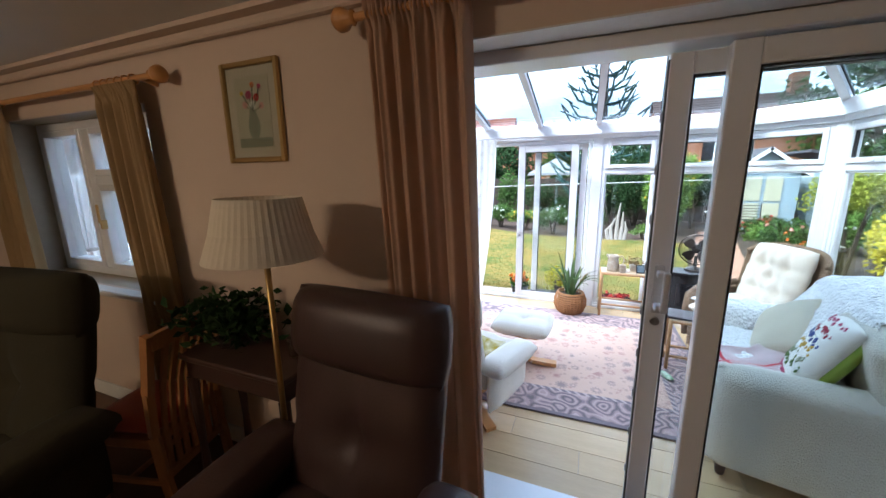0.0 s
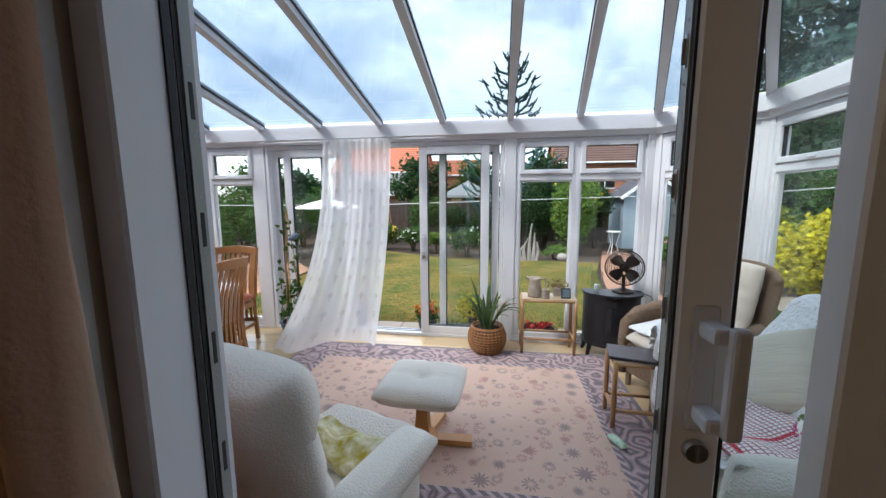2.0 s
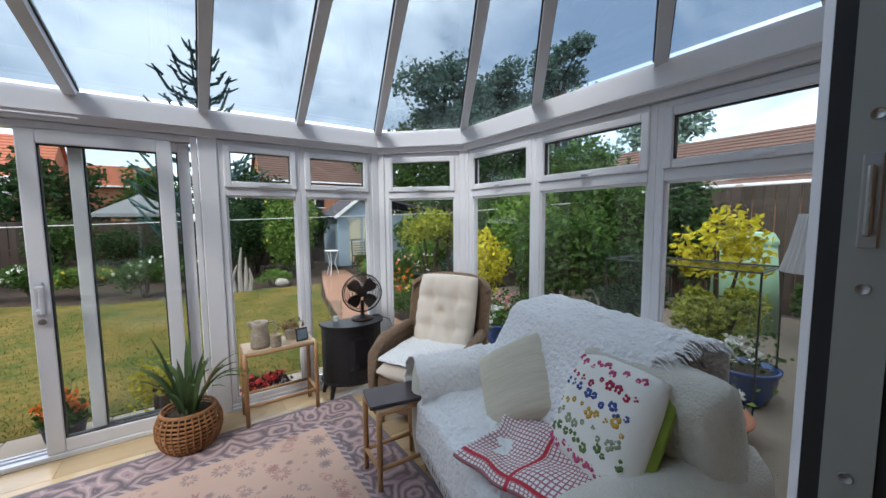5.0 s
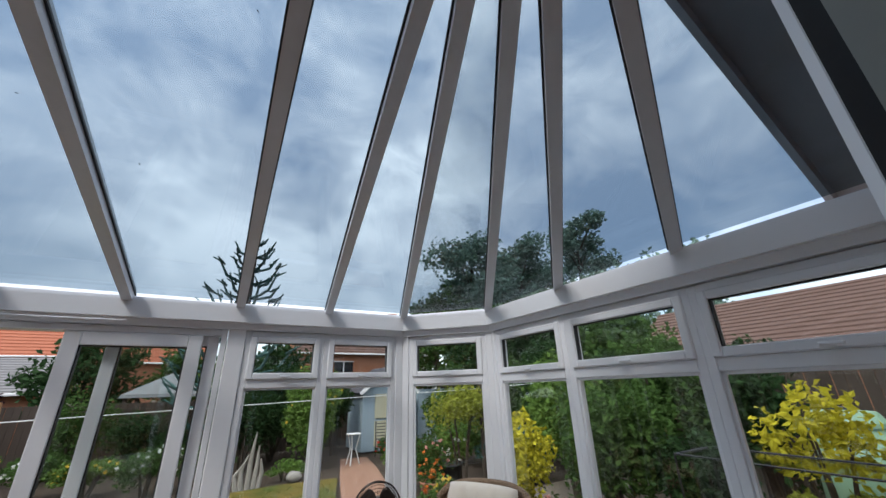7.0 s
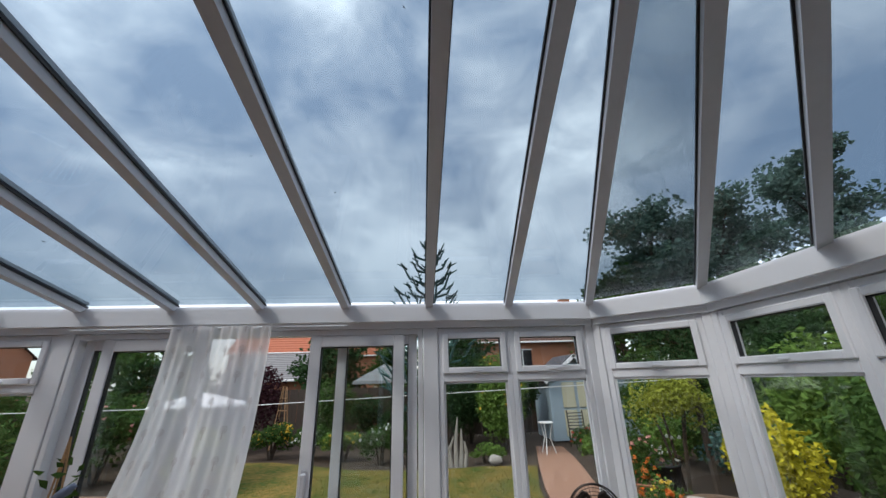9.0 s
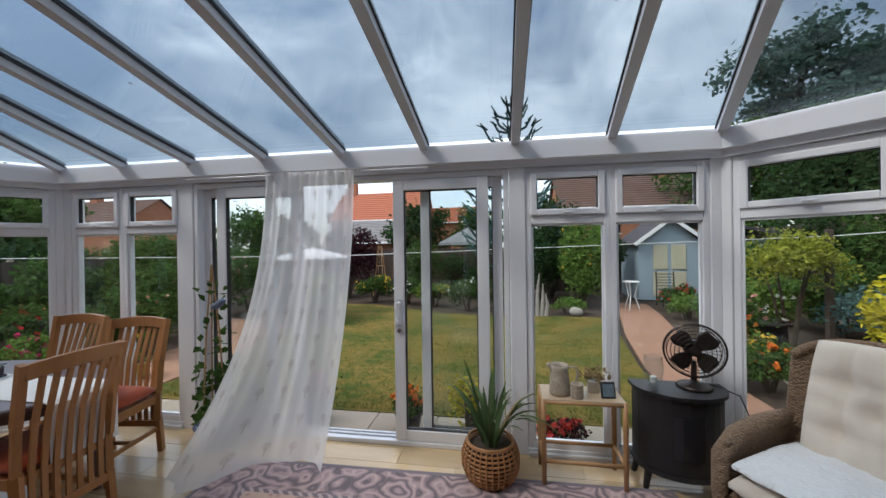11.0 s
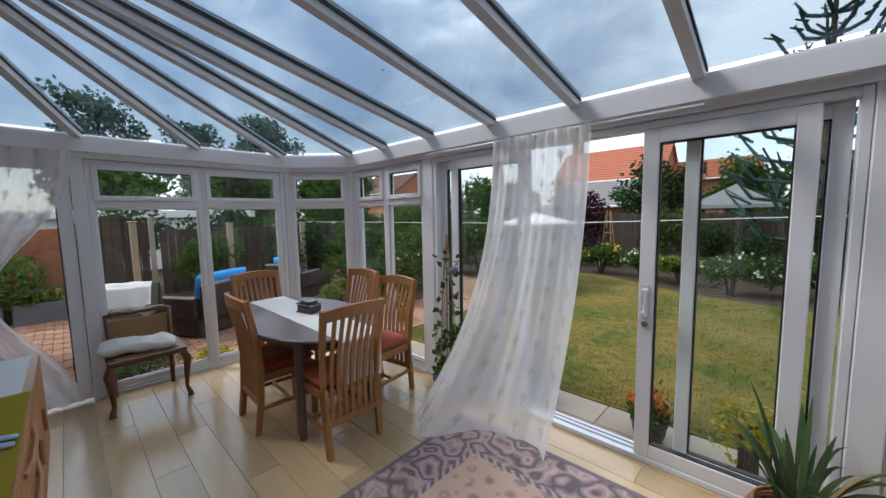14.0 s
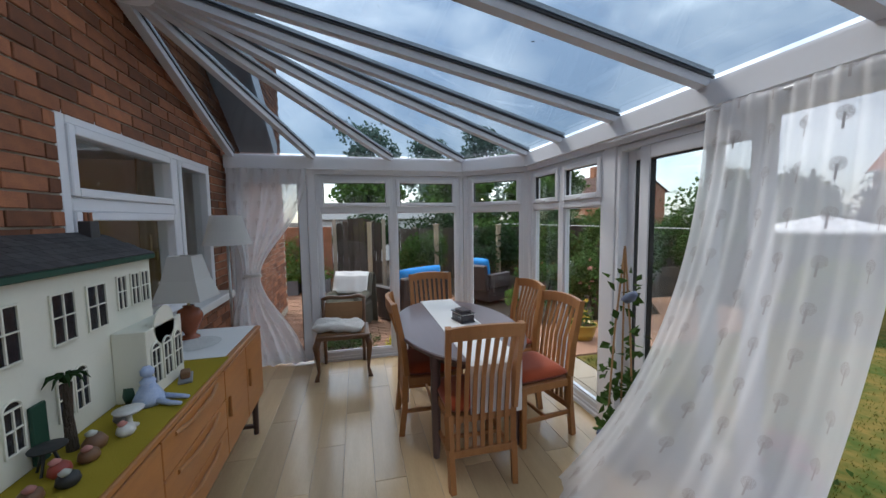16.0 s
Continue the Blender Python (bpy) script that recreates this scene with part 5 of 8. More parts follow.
small = maths("LESS_THAN", vor2.outputs["Distance"], 0.2)
nz = nd("TexNoise", Scale=3.0, Detail=3.0)
nf = nd("TexNoise", Scale=220.0, Detail=2.0)
l.new(tcr.outputs["Object"], nz.inputs["Vector"])
l.new(tcr.outputs["Object"], nf.inputs["Vector"])
base = mixc(nz.outputs["Fac"], (0.56, 0.355, 0.265), (0.68, 0.47, 0.355))
tone = mixc(maths("GREATER_THAN", pick.outputs["Z"], 0.6), (0.17, 0.125, 0.13), (0.34, 0.13, 0.11))
field = mixc(maths("MULTIPLY", small, 0.55), base, (0.34, 0.21, 0.18))
field = mixc(maths("MULTIPLY", motif, 0.72), field, tone)
# border: scrolls between narrow guard bands
wob = nd("TexNoise", Scale=5.5, Detail=1.5)
l.new(tcr.outputs["Object"], wob.inputs["Vector"])
run_d = maths("ADD", maths("MULTIPLY", sp.outputs["X"], 1.0), maths("MULTIPLY", sp.outputs["Y"], 1.0))
vor3 = nd("TexVoronoi", Scale=4.6, Randomness=0.25)
l.new(tcr.outputs["Object"], vor3.inputs["Vector"])
scroll = maths("SINE", maths("ADD", maths("MULTIPLY", vor3.outputs["Distance"], 19.0), maths("MULTIPLY", wob.outputs["Fac"], 27.0)))
bord = mixc(maths("GREATER_THAN", scroll, 0.15), (0.37, 0.25, 0.245), (0.21, 0.145, 0.155))
bord = mixc(maths("GREATER_THAN", scroll, 0.82), bord, (0.10, 0.075, 0.085))
bord = mixc(maths("LESS_THAN", scroll, -0.86), bord, (0.50, 0.36, 0.33))
guard = maths("SINE", maths("MULTIPLY", run_d, 95.0))
gcol = mixc(maths("GREATER_THAN", guard, 0.2), (0.16, 0.12, 0.14), (0.50, 0.38, 0.36))
isb = maths("LESS_THAN", edge, RB)
g1 = maths("MULTIPLY", maths("LESS_THAN", edge, RB), maths("GREATER_THAN", edge, RB - 0.035))
g2 = maths("LESS_THAN", edge, 0.035)
col = mixc(isb, field, bord)
col = mixc(g1, col, gcol)
col = mixc(g2, col, (0.15, 0.12, 0.14))
col = mixc(maths("MULTIPLY", nf.outputs["Fac"], 0.35), col, (0.30, 0.23, 0.22))
l.new(col, pb.inputs["Base Color"])
bp = n.new("ShaderNodeBump")
bp.inputs["Strength"].default_value, bp.inputs["Distance"].default_value = 0.5, 0.004
l.new(nf.outputs["Fac"], bp.inputs["Height"])
l.new(bp.outputs[0], pb.inputs["Normal"])
rug = part("rug", box(B(), -RW / 2, -RH / 2, 0.0, RW / 2, RH / 2, 0.012, 0.004), RUG)
rug.matrix_world = pose(0.19, 3.665, 0.002, 0, 0, 1.0)
tagged(rug, "pink-beige patterned wool rug with mauve scroll border", "rug")

# ---- footstool and cream recliner ----


def curved(bm, pts, w, t):
    """A bent plywood band of width w (across) and thickness t along points."""
    for a, b in zip(pts, pts[1:]):
        bar(bm, a, b, w, t)
    return bm


fs = thing("footstool", pose(0.21, 3.27, 0.014, 0, 0, -3), "cream padded footstool on bentwood cross feet", "footstool")
part("cushion", cushion(B(), 0.50, 0.46, 0.13, pose(0, 0, 0.385), 16, 5, 0, 0, ((0.0, 0.0),)), CREAM, fs, smooth=True)
part("plate", box(B(), -0.16, -0.15, 0.30, 0.16, 0.15, 0.325, 0.01), BENTWOOD, fs)
part("column", lathe(B(), [(0.035, 0.03), (0.03, 0.15), (0.035, 0.30)], 14), BENTWOOD, fs, smooth=True)
for a in (8, 80, 158, 268):
    c, s = math.cos(radians(a)), math.sin(radians(a))
    part("foot", curved(B(), [(0.02 * c, 0.02 * s, 0.26), (0.04 * c, 0.04 * s, 0.09), (0.09 * c, 0.09 * s, 0.045), (0.30 * c, 0.30 * s, 0.036)], 0.07, 0.034), BENTWOOD, fs)


def recliner(m, name, label, hide, throw=None):
    """A padded swivel armchair; it faces -y."""
    e = thing(name, m, label, "armchair")
    part("seat", cushion(B(), 0.54, 0.58, 0.17, pose(0, -0.06, 0.42, 6), 12, 5), hide, e, smooth=True)
    part("backrest", cushion(B(), 0.58, 0.80, 0.19, pose(0, 0.29, 0.76, 78), 14, 4, 0, 0, ((-0.0, -0.15),)), hide, e, smooth=True)
    part("headrest", cushion(B(), 0.60, 0.27, 0.25, pose(0, 0.335, 1.05, 80), 14, 3.2), hide, e, smooth=True)
    for s in (-1, 1):
        part("armrest", cushion(B(), 0.18, 0.56, 0.16, pose(s * 0.335, 0.02, 0.575, 4), 12, 3.4), hide, e, smooth=True)
        part("side_panel", cushion(B(), 0.34, 0.50, 0.09, pose(s * 0.325, 0.02, 0.40, 0, 90, 0), 10, 6), hide, e, smooth=True)
    part("column", lathe(B(), [(0.05, 0.05), (0.045, 0.33)], 14), BENTWOOD, e)
    for a in (30, 150, 270):
        c, s = math.cos(radians(a)), math.sin(radians(a))
        part("foot", curved(B(), [(0, 0, 0.09), (0.12 * c, 0.12 * s, 0.07), (0.34 * c, 0.34 * s, 0.034)], 0.075, 0.034), BENTWOOD, e)
    if throw:
        part("throw", cushion(B(), 0.50, 0.62, 0.06, pose(0, -0.08, 0.50, 4), 16, 4, 0.02, 2), throw, e, "knitted cream seat throw", smooth=True)
    return e


recliner(pose(-0.06, 2.53, 0.002, 0, 0, 164) @ Matrix.Diagonal((1, 1, 0.86, 1)), "recliner", "cream woven fabric swivel recliner with a knitted throw", CREAM, CREAM_KNIT)
PRINT = material("green_white_print", (0.72, 0.66, 0.46), 0.9, other=(0.38, 0.28, 0.025), scale=10, fine=30, amount=2.4, bump=0.2)
sc = part("printed_scarf", cushion(B(), 0.20, 0.42, 0.07, None, 22, 3, 0.05, 7), PRINT, smooth=True)
sc.matrix_world = pose(0.06, 2.52, 0.515, 4, 6, 70)
tagged(sc, "crumpled green and white printed scarf on the recliner", "scarf")

# ---- sofa with throws and cushions ----
SOFA = pose(2.05, 3.65, 0, 0, 0, -12) @ pose(-2.0, -3.7, 0)
sf = thing("sofa", SOFA, "two-seat oatmeal sofa covered with white throws", "sofa")
SY0, SY1 = 2.27, 3.74
part("base", box(B(), 1.66, SY0 + 0.05, 0.08, 2.56, SY1 - 0.05, 0.30, 0.03, seg=2), SOFA_CLOTH, sf)
for y in (SY0 + 0.13, SY1 - 0.13):
    part("arm", cushion(B(), 0.94, 0.60, 0.26, pose(2.07, y, 0.375, 90, 0, 0), 18, 7), SOFA_CLOTH, sf, smooth=True)
part("backrest", cushion(B(), 0.80, SY1 - SY0 - 0.16, 0.24, pose(2.48, (SY0 + SY1) / 2 + 0.02, 0.50, 0, 80, 0), 18, 9), SOFA_CLOTH, sf, smooth=True)
for y in (2.75, 3.25):
    part("seat_cushion", cushion(B(), 0.74, 0.50, 0.18, pose(1.99, y, 0.39), 12, 7), SOFA_CLOTH, sf, smooth=True)
part("back_cushion", cushion(B(), 0.50, 0.60, 0.22, pose(2.29, 2.60, 0.715, 0, 76, 0), 18, 7), SOFA_CLOTH, sf, "grey-green corded back cushion", smooth=True)
part("back_cushion", cushion(B(), 0.44, 0.58, 0.18, pose(2.33, 3.20, 0.69, 0, 76, 0), 12, 5), SOFA_CLOTH, sf, smooth=True)
for x in (1.70, 2.5):
    for y in (SY0 + 0.12, SY1 - 0.12):
        part("foot", lathe(B(), [(0.022, 0), (0.034, 0.09)], 10, (x, y, 0)), DARK_WOOD, sf)


def back_throw(u, v):
    """Over the sofa's back and down to the seat."""
    prof = [(2.63, 0.55), (2.62, 0.92), (2.54, 0.995), (2.40, 1.0), (2.22, 0.95), (2.05, 0.68), (2.01, 0.53), (1.94, 0.505), (1.7, 0.495), (1.61, 0.46), (1.60, 0.25)]
    s = u * (len(prof) - 1)
    i = min(int(s), len(prof) - 2)
    f = s - i
    x = prof[i][0] * (1 - f) + prof[i + 1][0] * f
    z = prof[i][1] * (1 - f) + prof[i + 1][1] * f
    y = 2.56 + v * 0.94 + 0.07 * (u - 0.5)
    k = noise.noise(Vector((x * 7, y * 7, 3))) * 0.014 + noise.noise(Vector((x * 24, y * 24, 1))) * 0.012 + noise.noise(Vector((x * 60, y * 60, 1))) * 0.006
    return Vector((x - abs(k) * 0.6, y + k, z + k + 0.012))


th = part("sofa_throw", cloth(B(), 90, 70, back_throw, 0.006), WHITE_THROW, smooth=True)
th.matrix_world = SOFA
tagged(th, "fluffy white throw over the sofa back and seat", "throw")


def arm_throw(u, v):
    ang = (u - 0.5) * math.pi * 1.15
    y = 3.61 - 0.155 * math.sin(ang) * -1
    z = 0.50 + 0.175 * math.cos(ang) if abs(ang) < math.pi / 2 else 0.50 - 0.10 * (abs(ang) - math.pi / 2)
    x = 1.60 + v * 0.66
    k = noise.noise(Vector((x * 9, y * 9, z * 9))) * 0.012 + noise.noise(Vector((x * 26, y * 26, z * 26))) * 0.011 + noise.noise(Vector((x * 60, y * 60, z * 60))) * 0.006
    return Vector((x + k, y + k, z + k + 0.01))


th = part("arm_throw", cloth(B(), 60, 60, arm_throw, 0.006), WHITE_THROW, smooth=True)
th.matrix_world = SOFA
tagged(th, "fluffy white fringed throw over the sofa arm", "throw")
fr = B()
rnd = random.Random(8)
for k in range(46):
    y = 2.56 + 0.9 * k / 46
    tube(fr, [(1.598, y, 0.262), (1.592 + rnd.uniform(-0.006, 0.006), y + rnd.uniform(-0.01, 0.01), 0.225), (1.60, y + rnd.uniform(-0.014, 0.014), 0.185)], [0.004, 0.003, 0.002], 5)
part("fringe", fr, WHITE_THROW, bpy.data.objects["sofa_throw"], "white thread fringe")
fr = B()
for k in range(44):
    u = 0.12 + 0.36 * k / 43
    a = back_throw(u, 0.0)
    q = rnd.uniform(-0.012, 0.012)
    tube(fr, [a + Vector((0, 0.01, 0.004)), a + Vector((-0.006 + q, -0.028, 0.002)), a + Vector((-0.012 + q * 1.5, -0.06 + q, -0.016))], [0.0045, 0.0035, 0.002], 5)
part("fringe", fr, WHITE_THROW, bpy.data.objects["sofa_throw"], "white thread fringe")
fr = B()
for k in range(40):
    v = 0.04 + 0.9 * k / 39
    a, b = arm_throw(0.47, v), arm_throw(0.56, min(1.0, v + 0.03 + rnd.uniform(-0.01, 0.01)))
    tube(fr, [a + Vector((0, 0, 0.004)), (a + b) / 2 + Vector((0, 0, 0.014)), b + Vector((0, 0, 0.008))], [0.0045, 0.0035, 0.0025], 5)
part("fringe", fr, WHITE_THROW, bpy.data.objects["arm_throw"], "white thread fringe")
STRIPE = material("cream_ribbed_cloth", (0.70, 0.65, 0.53), 0.95, other=(0.50, 0.46, 0.36), scale=2, fine=8, stretch=(14, 1, 1), amount=0.8, bump=0.6, dist=0.006)
pl = part("ribbed_pillow", cushion(B(), 0.42, 0.40, 0.16, None, 16, 2.6, 0.006, 4), STRIPE, smooth=True)
pl.matrix_world = pose(1.95, 3.12, 0.665, 0, 0, 0) @ pose(0, 0, 0, 0, -56, 4) @ pose(0, 0, 0, 0, 0, 40)
tagged(pl, "cream ribbed pillow tilted against the sofa back", "pillow")
# embroidered floral pillow, with a green back
WHITE_COTTON = material("white_cotton", (0.80, 0.79, 0.74), 0.9, other=(0.74, 0.73, 0.68), scale=6, fine=140, bump=0.2)
LIME_BACK = material("lime_green_cloth", (0.30, 0.42, 0.08), 0.9, scale=6, fine=140, bump=0.3)
fp = thing("floral_pillow", pose(1.90, 2.61, 0.735, 0, 0, 0) @ pose(0, 0, 0, 0, -62, -22) @ pose(0, 0, 0, 0, 0, 6), "white pillow embroidered with bright flowers, green backed", "pillow")
part("front", cushion(B(), 0.44, 0.44, 0.16, None, 14, 2.6), WHITE_COTTON, fp, smooth=True)
part("back", cushion(B(), 0.455, 0.455, 0.10, pose(0, 0, -0.045), 14, 2.6), LIME_BACK, fp, "lime green back", smooth=True)
FLW = [material(k + "_thread", c, 0.9, scale=40, fine=300, bump=0.3) for k, c in (("pink", (0.58, 0.12, 0.22)), ("crimson", (0.42, 0.05, 0.09)), ("blue", (0.08, 0.12, 0.34)), ("gold", (0.62, 0.40, 0.08)), ("sage", (0.34, 0.38, 0.24)), ("green", (0.14, 0.22, 0.07)))]
rnd = random.Random(21)
for k in range(63):
    u, v = -0.80 + 1.6 * ((k % 7) + rnd.uniform(-0.3, 0.3)) / 6, -0.80 + 1.6 * ((k // 7) + rnd.uniform(-0.3, 0.3)) / 8
    u, v = max(-0.88, min(0.88, u)), max(-0.88, min(0.88, v))
    h = ((1 - abs(u) ** 2.6) * (1 - abs(v) ** 2.6)) ** 0.42
    z = (0.16 + 0.84 * h) * 0.08 + 0.0035
    bm = B()
    r = rnd.uniform(0.010, 0.026)
    petals = rnd.choice((5, 6, 7)) if k % 6 != 5 else 3
    for q in range(petals):
        a = q * 2 * math.pi / petals + rnd.random()
        lathe(bm, [(r * 0.42, -0.005), (r * 0.3, 0.0), (r * 0.05, 0.001)], 7, (u * 0.21 + r * 0.55 * math.cos(a), v * 0.21 + r * 0.55 * math.sin(a), z))
    part("embroidered_flower", bm, FLW[(k * 5 + k // 7) % 6], fp)
# red check tea towel, folded on the seat
CHECK = bpy.data.materials.new("red_check_cotton")
CHECK.use_nodes = True
n, l = CHECK.node_tree.nodes, CHECK.node_tree.links
pb = n["Principled BSDF"]
pb.inputs["Roughness"].default_value = 0.9
uvn = n.new("ShaderNodeUVMap")
sp = n.new("ShaderNodeSeparateXYZ")
l.new(uvn.outputs[0], sp.inputs[0])
fu = maths("FRACT", maths("MULTIPLY", sp.outputs["X"], 30.0))
fv = maths("FRACT", maths("MULTIPLY", sp.outputs["Y"], 24.0))
lines = maths("MAXIMUM", maths("LESS_THAN", fu, 0.3), maths("LESS_THAN", fv, 0.3))
band = maths("MAXIMUM", maths("LESS_THAN", maths("ABSOLUTE", maths("SUBTRACT", sp.outputs["Y"], 0.12)), 0.022), maths("LESS_THAN", maths("ABSOLUTE", maths("SUBTRACT", sp.outputs["X"], 0.5)), 0.016))
c0 = mixc(lines, (0.78, 0.74, 0.72), (0.38, 0.16, 0.18))
c0 = mixc(band, c0, (0.50, 0.03, 0.05))
l.new(c0, pb.inputs["Base Color"])


def towel(u, v):
    x, y = -0.26 + 0.5 * v, -0.24 + 0.52 * u
    x += 0.03 * noise.noise(Vector((u * 3, v * 3, 8)))
    y += 0.04 * noise.noise(Vector((u * 3, v * 3, 2)))
    z = 0.024 + 0.026 * math.sin(u * 5 + 1) * math.sin(v * 4) + 0.02 * noise.noise(Vector((u * 4, v * 4, 5))) + 0.02 * (v > 0.5) * math.sin((v - 0.5) * 6)
    return Vector((x, y, z))


tw = part("tea_towel", cloth(B(), 40, 40, towel, 0.012), CHECK, smooth=True)
tw.matrix_world = pose(1.76, 2.76, 0.515, 0, 0, 10)
tagged(tw, "red and white check tea towel folded on the sofa", "tea towel")

# ---- wicker armchair ----
wc = thing("wicker_chair", pose(2.08, 4.12, 0, 0, 0, -62), "brown wicker armchair with buttoned cream cushions", "armchair")
CUSH = material("cream_linen", (0.70, 0.63, 0.54), 0.9, other=(0.62, 0.55, 0.46), scale=5, fine=140, bump=0.3, sheen=0.2)


def shell(u, v):
    """The woven back, wrapping round to the sides."""
    a = (u - 0.5) * 2.0
    wing = abs(a) ** 2
    h = 1.02 - 0.10 * abs(a) ** 3 - 0.0 * wing
    z = 0.30 + (h - 0.30) * v
    x = 0.33 * math.sin(a * 1.25) / math.sin(1.25) * (1 + 0.06 * v)
    y = 0.30 + 0.14 * v - 0.20 * (1 - math.cos(a * 1.25))
    return Vector((x, y, z))


bm = cloth(B(), 36, 30, shell, 0.03)
part("back_shell", bm, WICKER, wc, smooth=True)
part("back_rim", tube(B(), [shell(k / 24, 1.0) for k in range(25)], 0.024, 8), WICKER, wc, smooth=True)
part("seat_body", box(B(), -0.31, -0.30, 0.10, 0.31, 0.30, 0.36, 0.04, seg=3), WICKER, wc)
for s in (-1, 1):
    part("arm", tube(B(), [(s * 0.33, 0.20, 0.62), (s * 0.35, 0.05, 0.605), (s * 0.355, -0.14, 0.575), (s * 0.345, -0.27, 0.50), (s * 0.325, -0.31, 0.36), (s * 0.315, -0.30, 0.10)], [0.035, 0.042, 0.044, 0.04, 0.034, 0.03], 10), WICKER, wc, smooth=True)
    bm = B()
    box(bm, s * 0.33 - 0.012, -0.27, 0.30, s * 0.33 + 0.012, 0.22, 0.575, 0.01)
    part("side_panel", bm, WICKER, wc)
    for y in (-0.27, 0.25):
        part("leg", tube(B(), [(s * 0.28, y, 0.0), (s * 0.28, y, 0.14)], 0.022, 8), WICKER, wc)
part("seat_cushion", cushion(B(), 0.58, 0.58, 0.14, pose(0, -0.05, 0.42, 3), 14, 6), CUSH, wc, smooth=True)
part("seat_pad", cushion(B(), 0.56, 0.50, 0.05, pose(0, -0.08, 0.505, 3), 16, 5, 0.012, 5), WHITE_THROW, wc, "fluffy cream seat pad", smooth=True)
part("back_cushion", cushion(B(), 0.52, 0.62, 0.17, pose(0, 0.24, 0.74, 74), 24, 5, 0, 0, ((-0.4, 0.35), (0.4, 0.35), (0, 0.0), (-0.4, -0.4), (0.4, -0.4))), CUSH, wc, smooth=True)

# ---- electric stove, fan, candle glass ----
sv = thing("electric_stove", pose(1.74, 4.86, 0, 0, 0, -4), "black bow-fronted electric stove on short legs", "stove")


def bow(bm, r, depth, z0, z1, flare=1.0):
    ring = []
    for k in range(17):
        a = math.pi + math.pi * k / 16
        ring.append((r * math.cos(a) * flare, 0.02 + depth * math.sin(a) * flare))
    ring += [(r * flare, 0.10), (-r * flare, 0.10)]
    lo, hi = [[bm.verts.new((x, y, z)) for x, y in ring] for z in (z0, z1)]
    for k in range(len(ring)):
        bm.faces.new((lo[k], lo[(k + 1) % len(ring)], hi[(k + 1) % len(ring)], hi[k]))
    bm.faces.new(lo[::-1])
    bm.faces.new(hi)
    return bm


part("body", bow(B(), 0.25, 0.20, 0.13, 0.595), BLACK_IRON, sv)
part("top_plate", bow(B(), 0.25, 0.20, 0.596, 0.618, 1.09), BLACK_IRON, sv)
part("plinth", bow(B(), 0.25, 0.20, 0.11, 0.135, 1.05), BLACK_IRON, sv)
dr = part("door", bow(B(), 0.235, 0.195, 0.20, 0.53, 1.02), BLACK_IRON, sv)
part("glass", bow(B(), 0.20, 0.20, 0.235, 0.495, 1.03), MH_DARK, dr, "dark stove glass")
for x, y in ((-0.2, -0.08), (0.2, -0.08), (-0.22, 0.07), (0.22, 0.07)):
    part("leg", tube(B(), [(x * 1.12, y * 1.2, 0.0), (x, y, 0.12)], [0.016, 0.026], 8), BLACK_IRON, sv)
fan = thing("desk_fan", pose(1.83, 4.86, 0.618, 0, 0, -18), "dark bronze desk fan at rest", "fan")
BRONZE = material("dark_bronze", (0.05, 0.04, 0.035), 0.35, 0.8, scale=6, fine=60, bump=0.05)
part("base", lathe(B(), [(0.095, 0), (0.10, 0.01), (0.085, 0.022), (0.03, 0.035), (0.018, 0.05)], 24), BRONZE, fan, smooth=True)
part("stand", tube(B(), [(0, 0, 0.03), (0, 0, 0.17)], [0.018, 0.015], 10), BRONZE, fan)
part("motor", lathe(B(), [(0.02, -0.02), (0.05, 0.0), (0.055, 0.05), (0.035, 0.09), (0.01, 0.095)], 16), BRONZE, fan, smooth=True).matrix_local = pose(0, 0.02, 0.24, -90, 0, 0)
for y, rr in ((-0.075, 0.06), (-0.07, 0.11), (-0.055, 0.15), (-0.03, 0.165), (0.01, 0.15), (-0.0745, 0.085), (-0.064, 0.13), (-0.028, 0.168)):
    part("guard_ring", tube(B(), [(rr * math.cos(a), y, 0.24 + rr * math.sin(a)) for a in (2 * math.pi * k / 32 for k in range(33))], 0.0022 if rr < 0.16 else 0.005, 5, False), BRONZE, fan)
for k in range(36):
    a = 2 * math.pi * k / 36
    part("guard_wire", tube(B(), [(r * math.cos(a), y, 0.24 + r * math.sin(a)) for r, y in ((0.035, -0.077), (0.11, -0.07), (0.15, -0.055), (0.166, -0.03), (0.15, 0.01), (0.06, 0.03))], 0.0011, 4, False), BRONZE, fan)
part("hub", lathe(B(), [(0.03, 0), (0.032, 0.012), (0.012, 0.02)], 14), BRONZE, fan).matrix_local = pose(0, -0.045, 0.24, 90, 0, 0)
for k in range(4):
    a = radians(45 + 90 * k)
    bm = B()
    g = cloth(bm, 6, 6, lambda u, v: Vector(((0.03 + 0.11 * u) * math.cos(a) + (v - 0.5) * (0.035 + 0.075 * math.sin(u * 2.4)) * -math.sin(a), -0.035 + (v - 0.5) * 0.025, 0.24 + (0.03 + 0.11 * u) * math.sin(a) + (v - 0.5) * (0.035 + 0.075 * math.sin(u * 2.4)) * math.cos(a))), 0.002)
    part("blade", g, BRONZE, fan, smooth=True)
part("cable", tube(B(), [(0.02, 0.09, 0.01), (0.14, 0.06, 0.004), (0.24, 0.04, -0.03), (0.30, -0.02, -0.2), (0.31, 0.0, -0.5), (0.33, 0.02, -0.61)], 0.004, 6), GASKET, fan, "black power cable")
CLEAR = glass("clear_glassware", (0.93, 0.95, 0.95), 1.6)
hg = thing("candle_glass", pose(1.58, 4.83, 0.618), "clear hurricane glass with a candle stub", "candle glass")
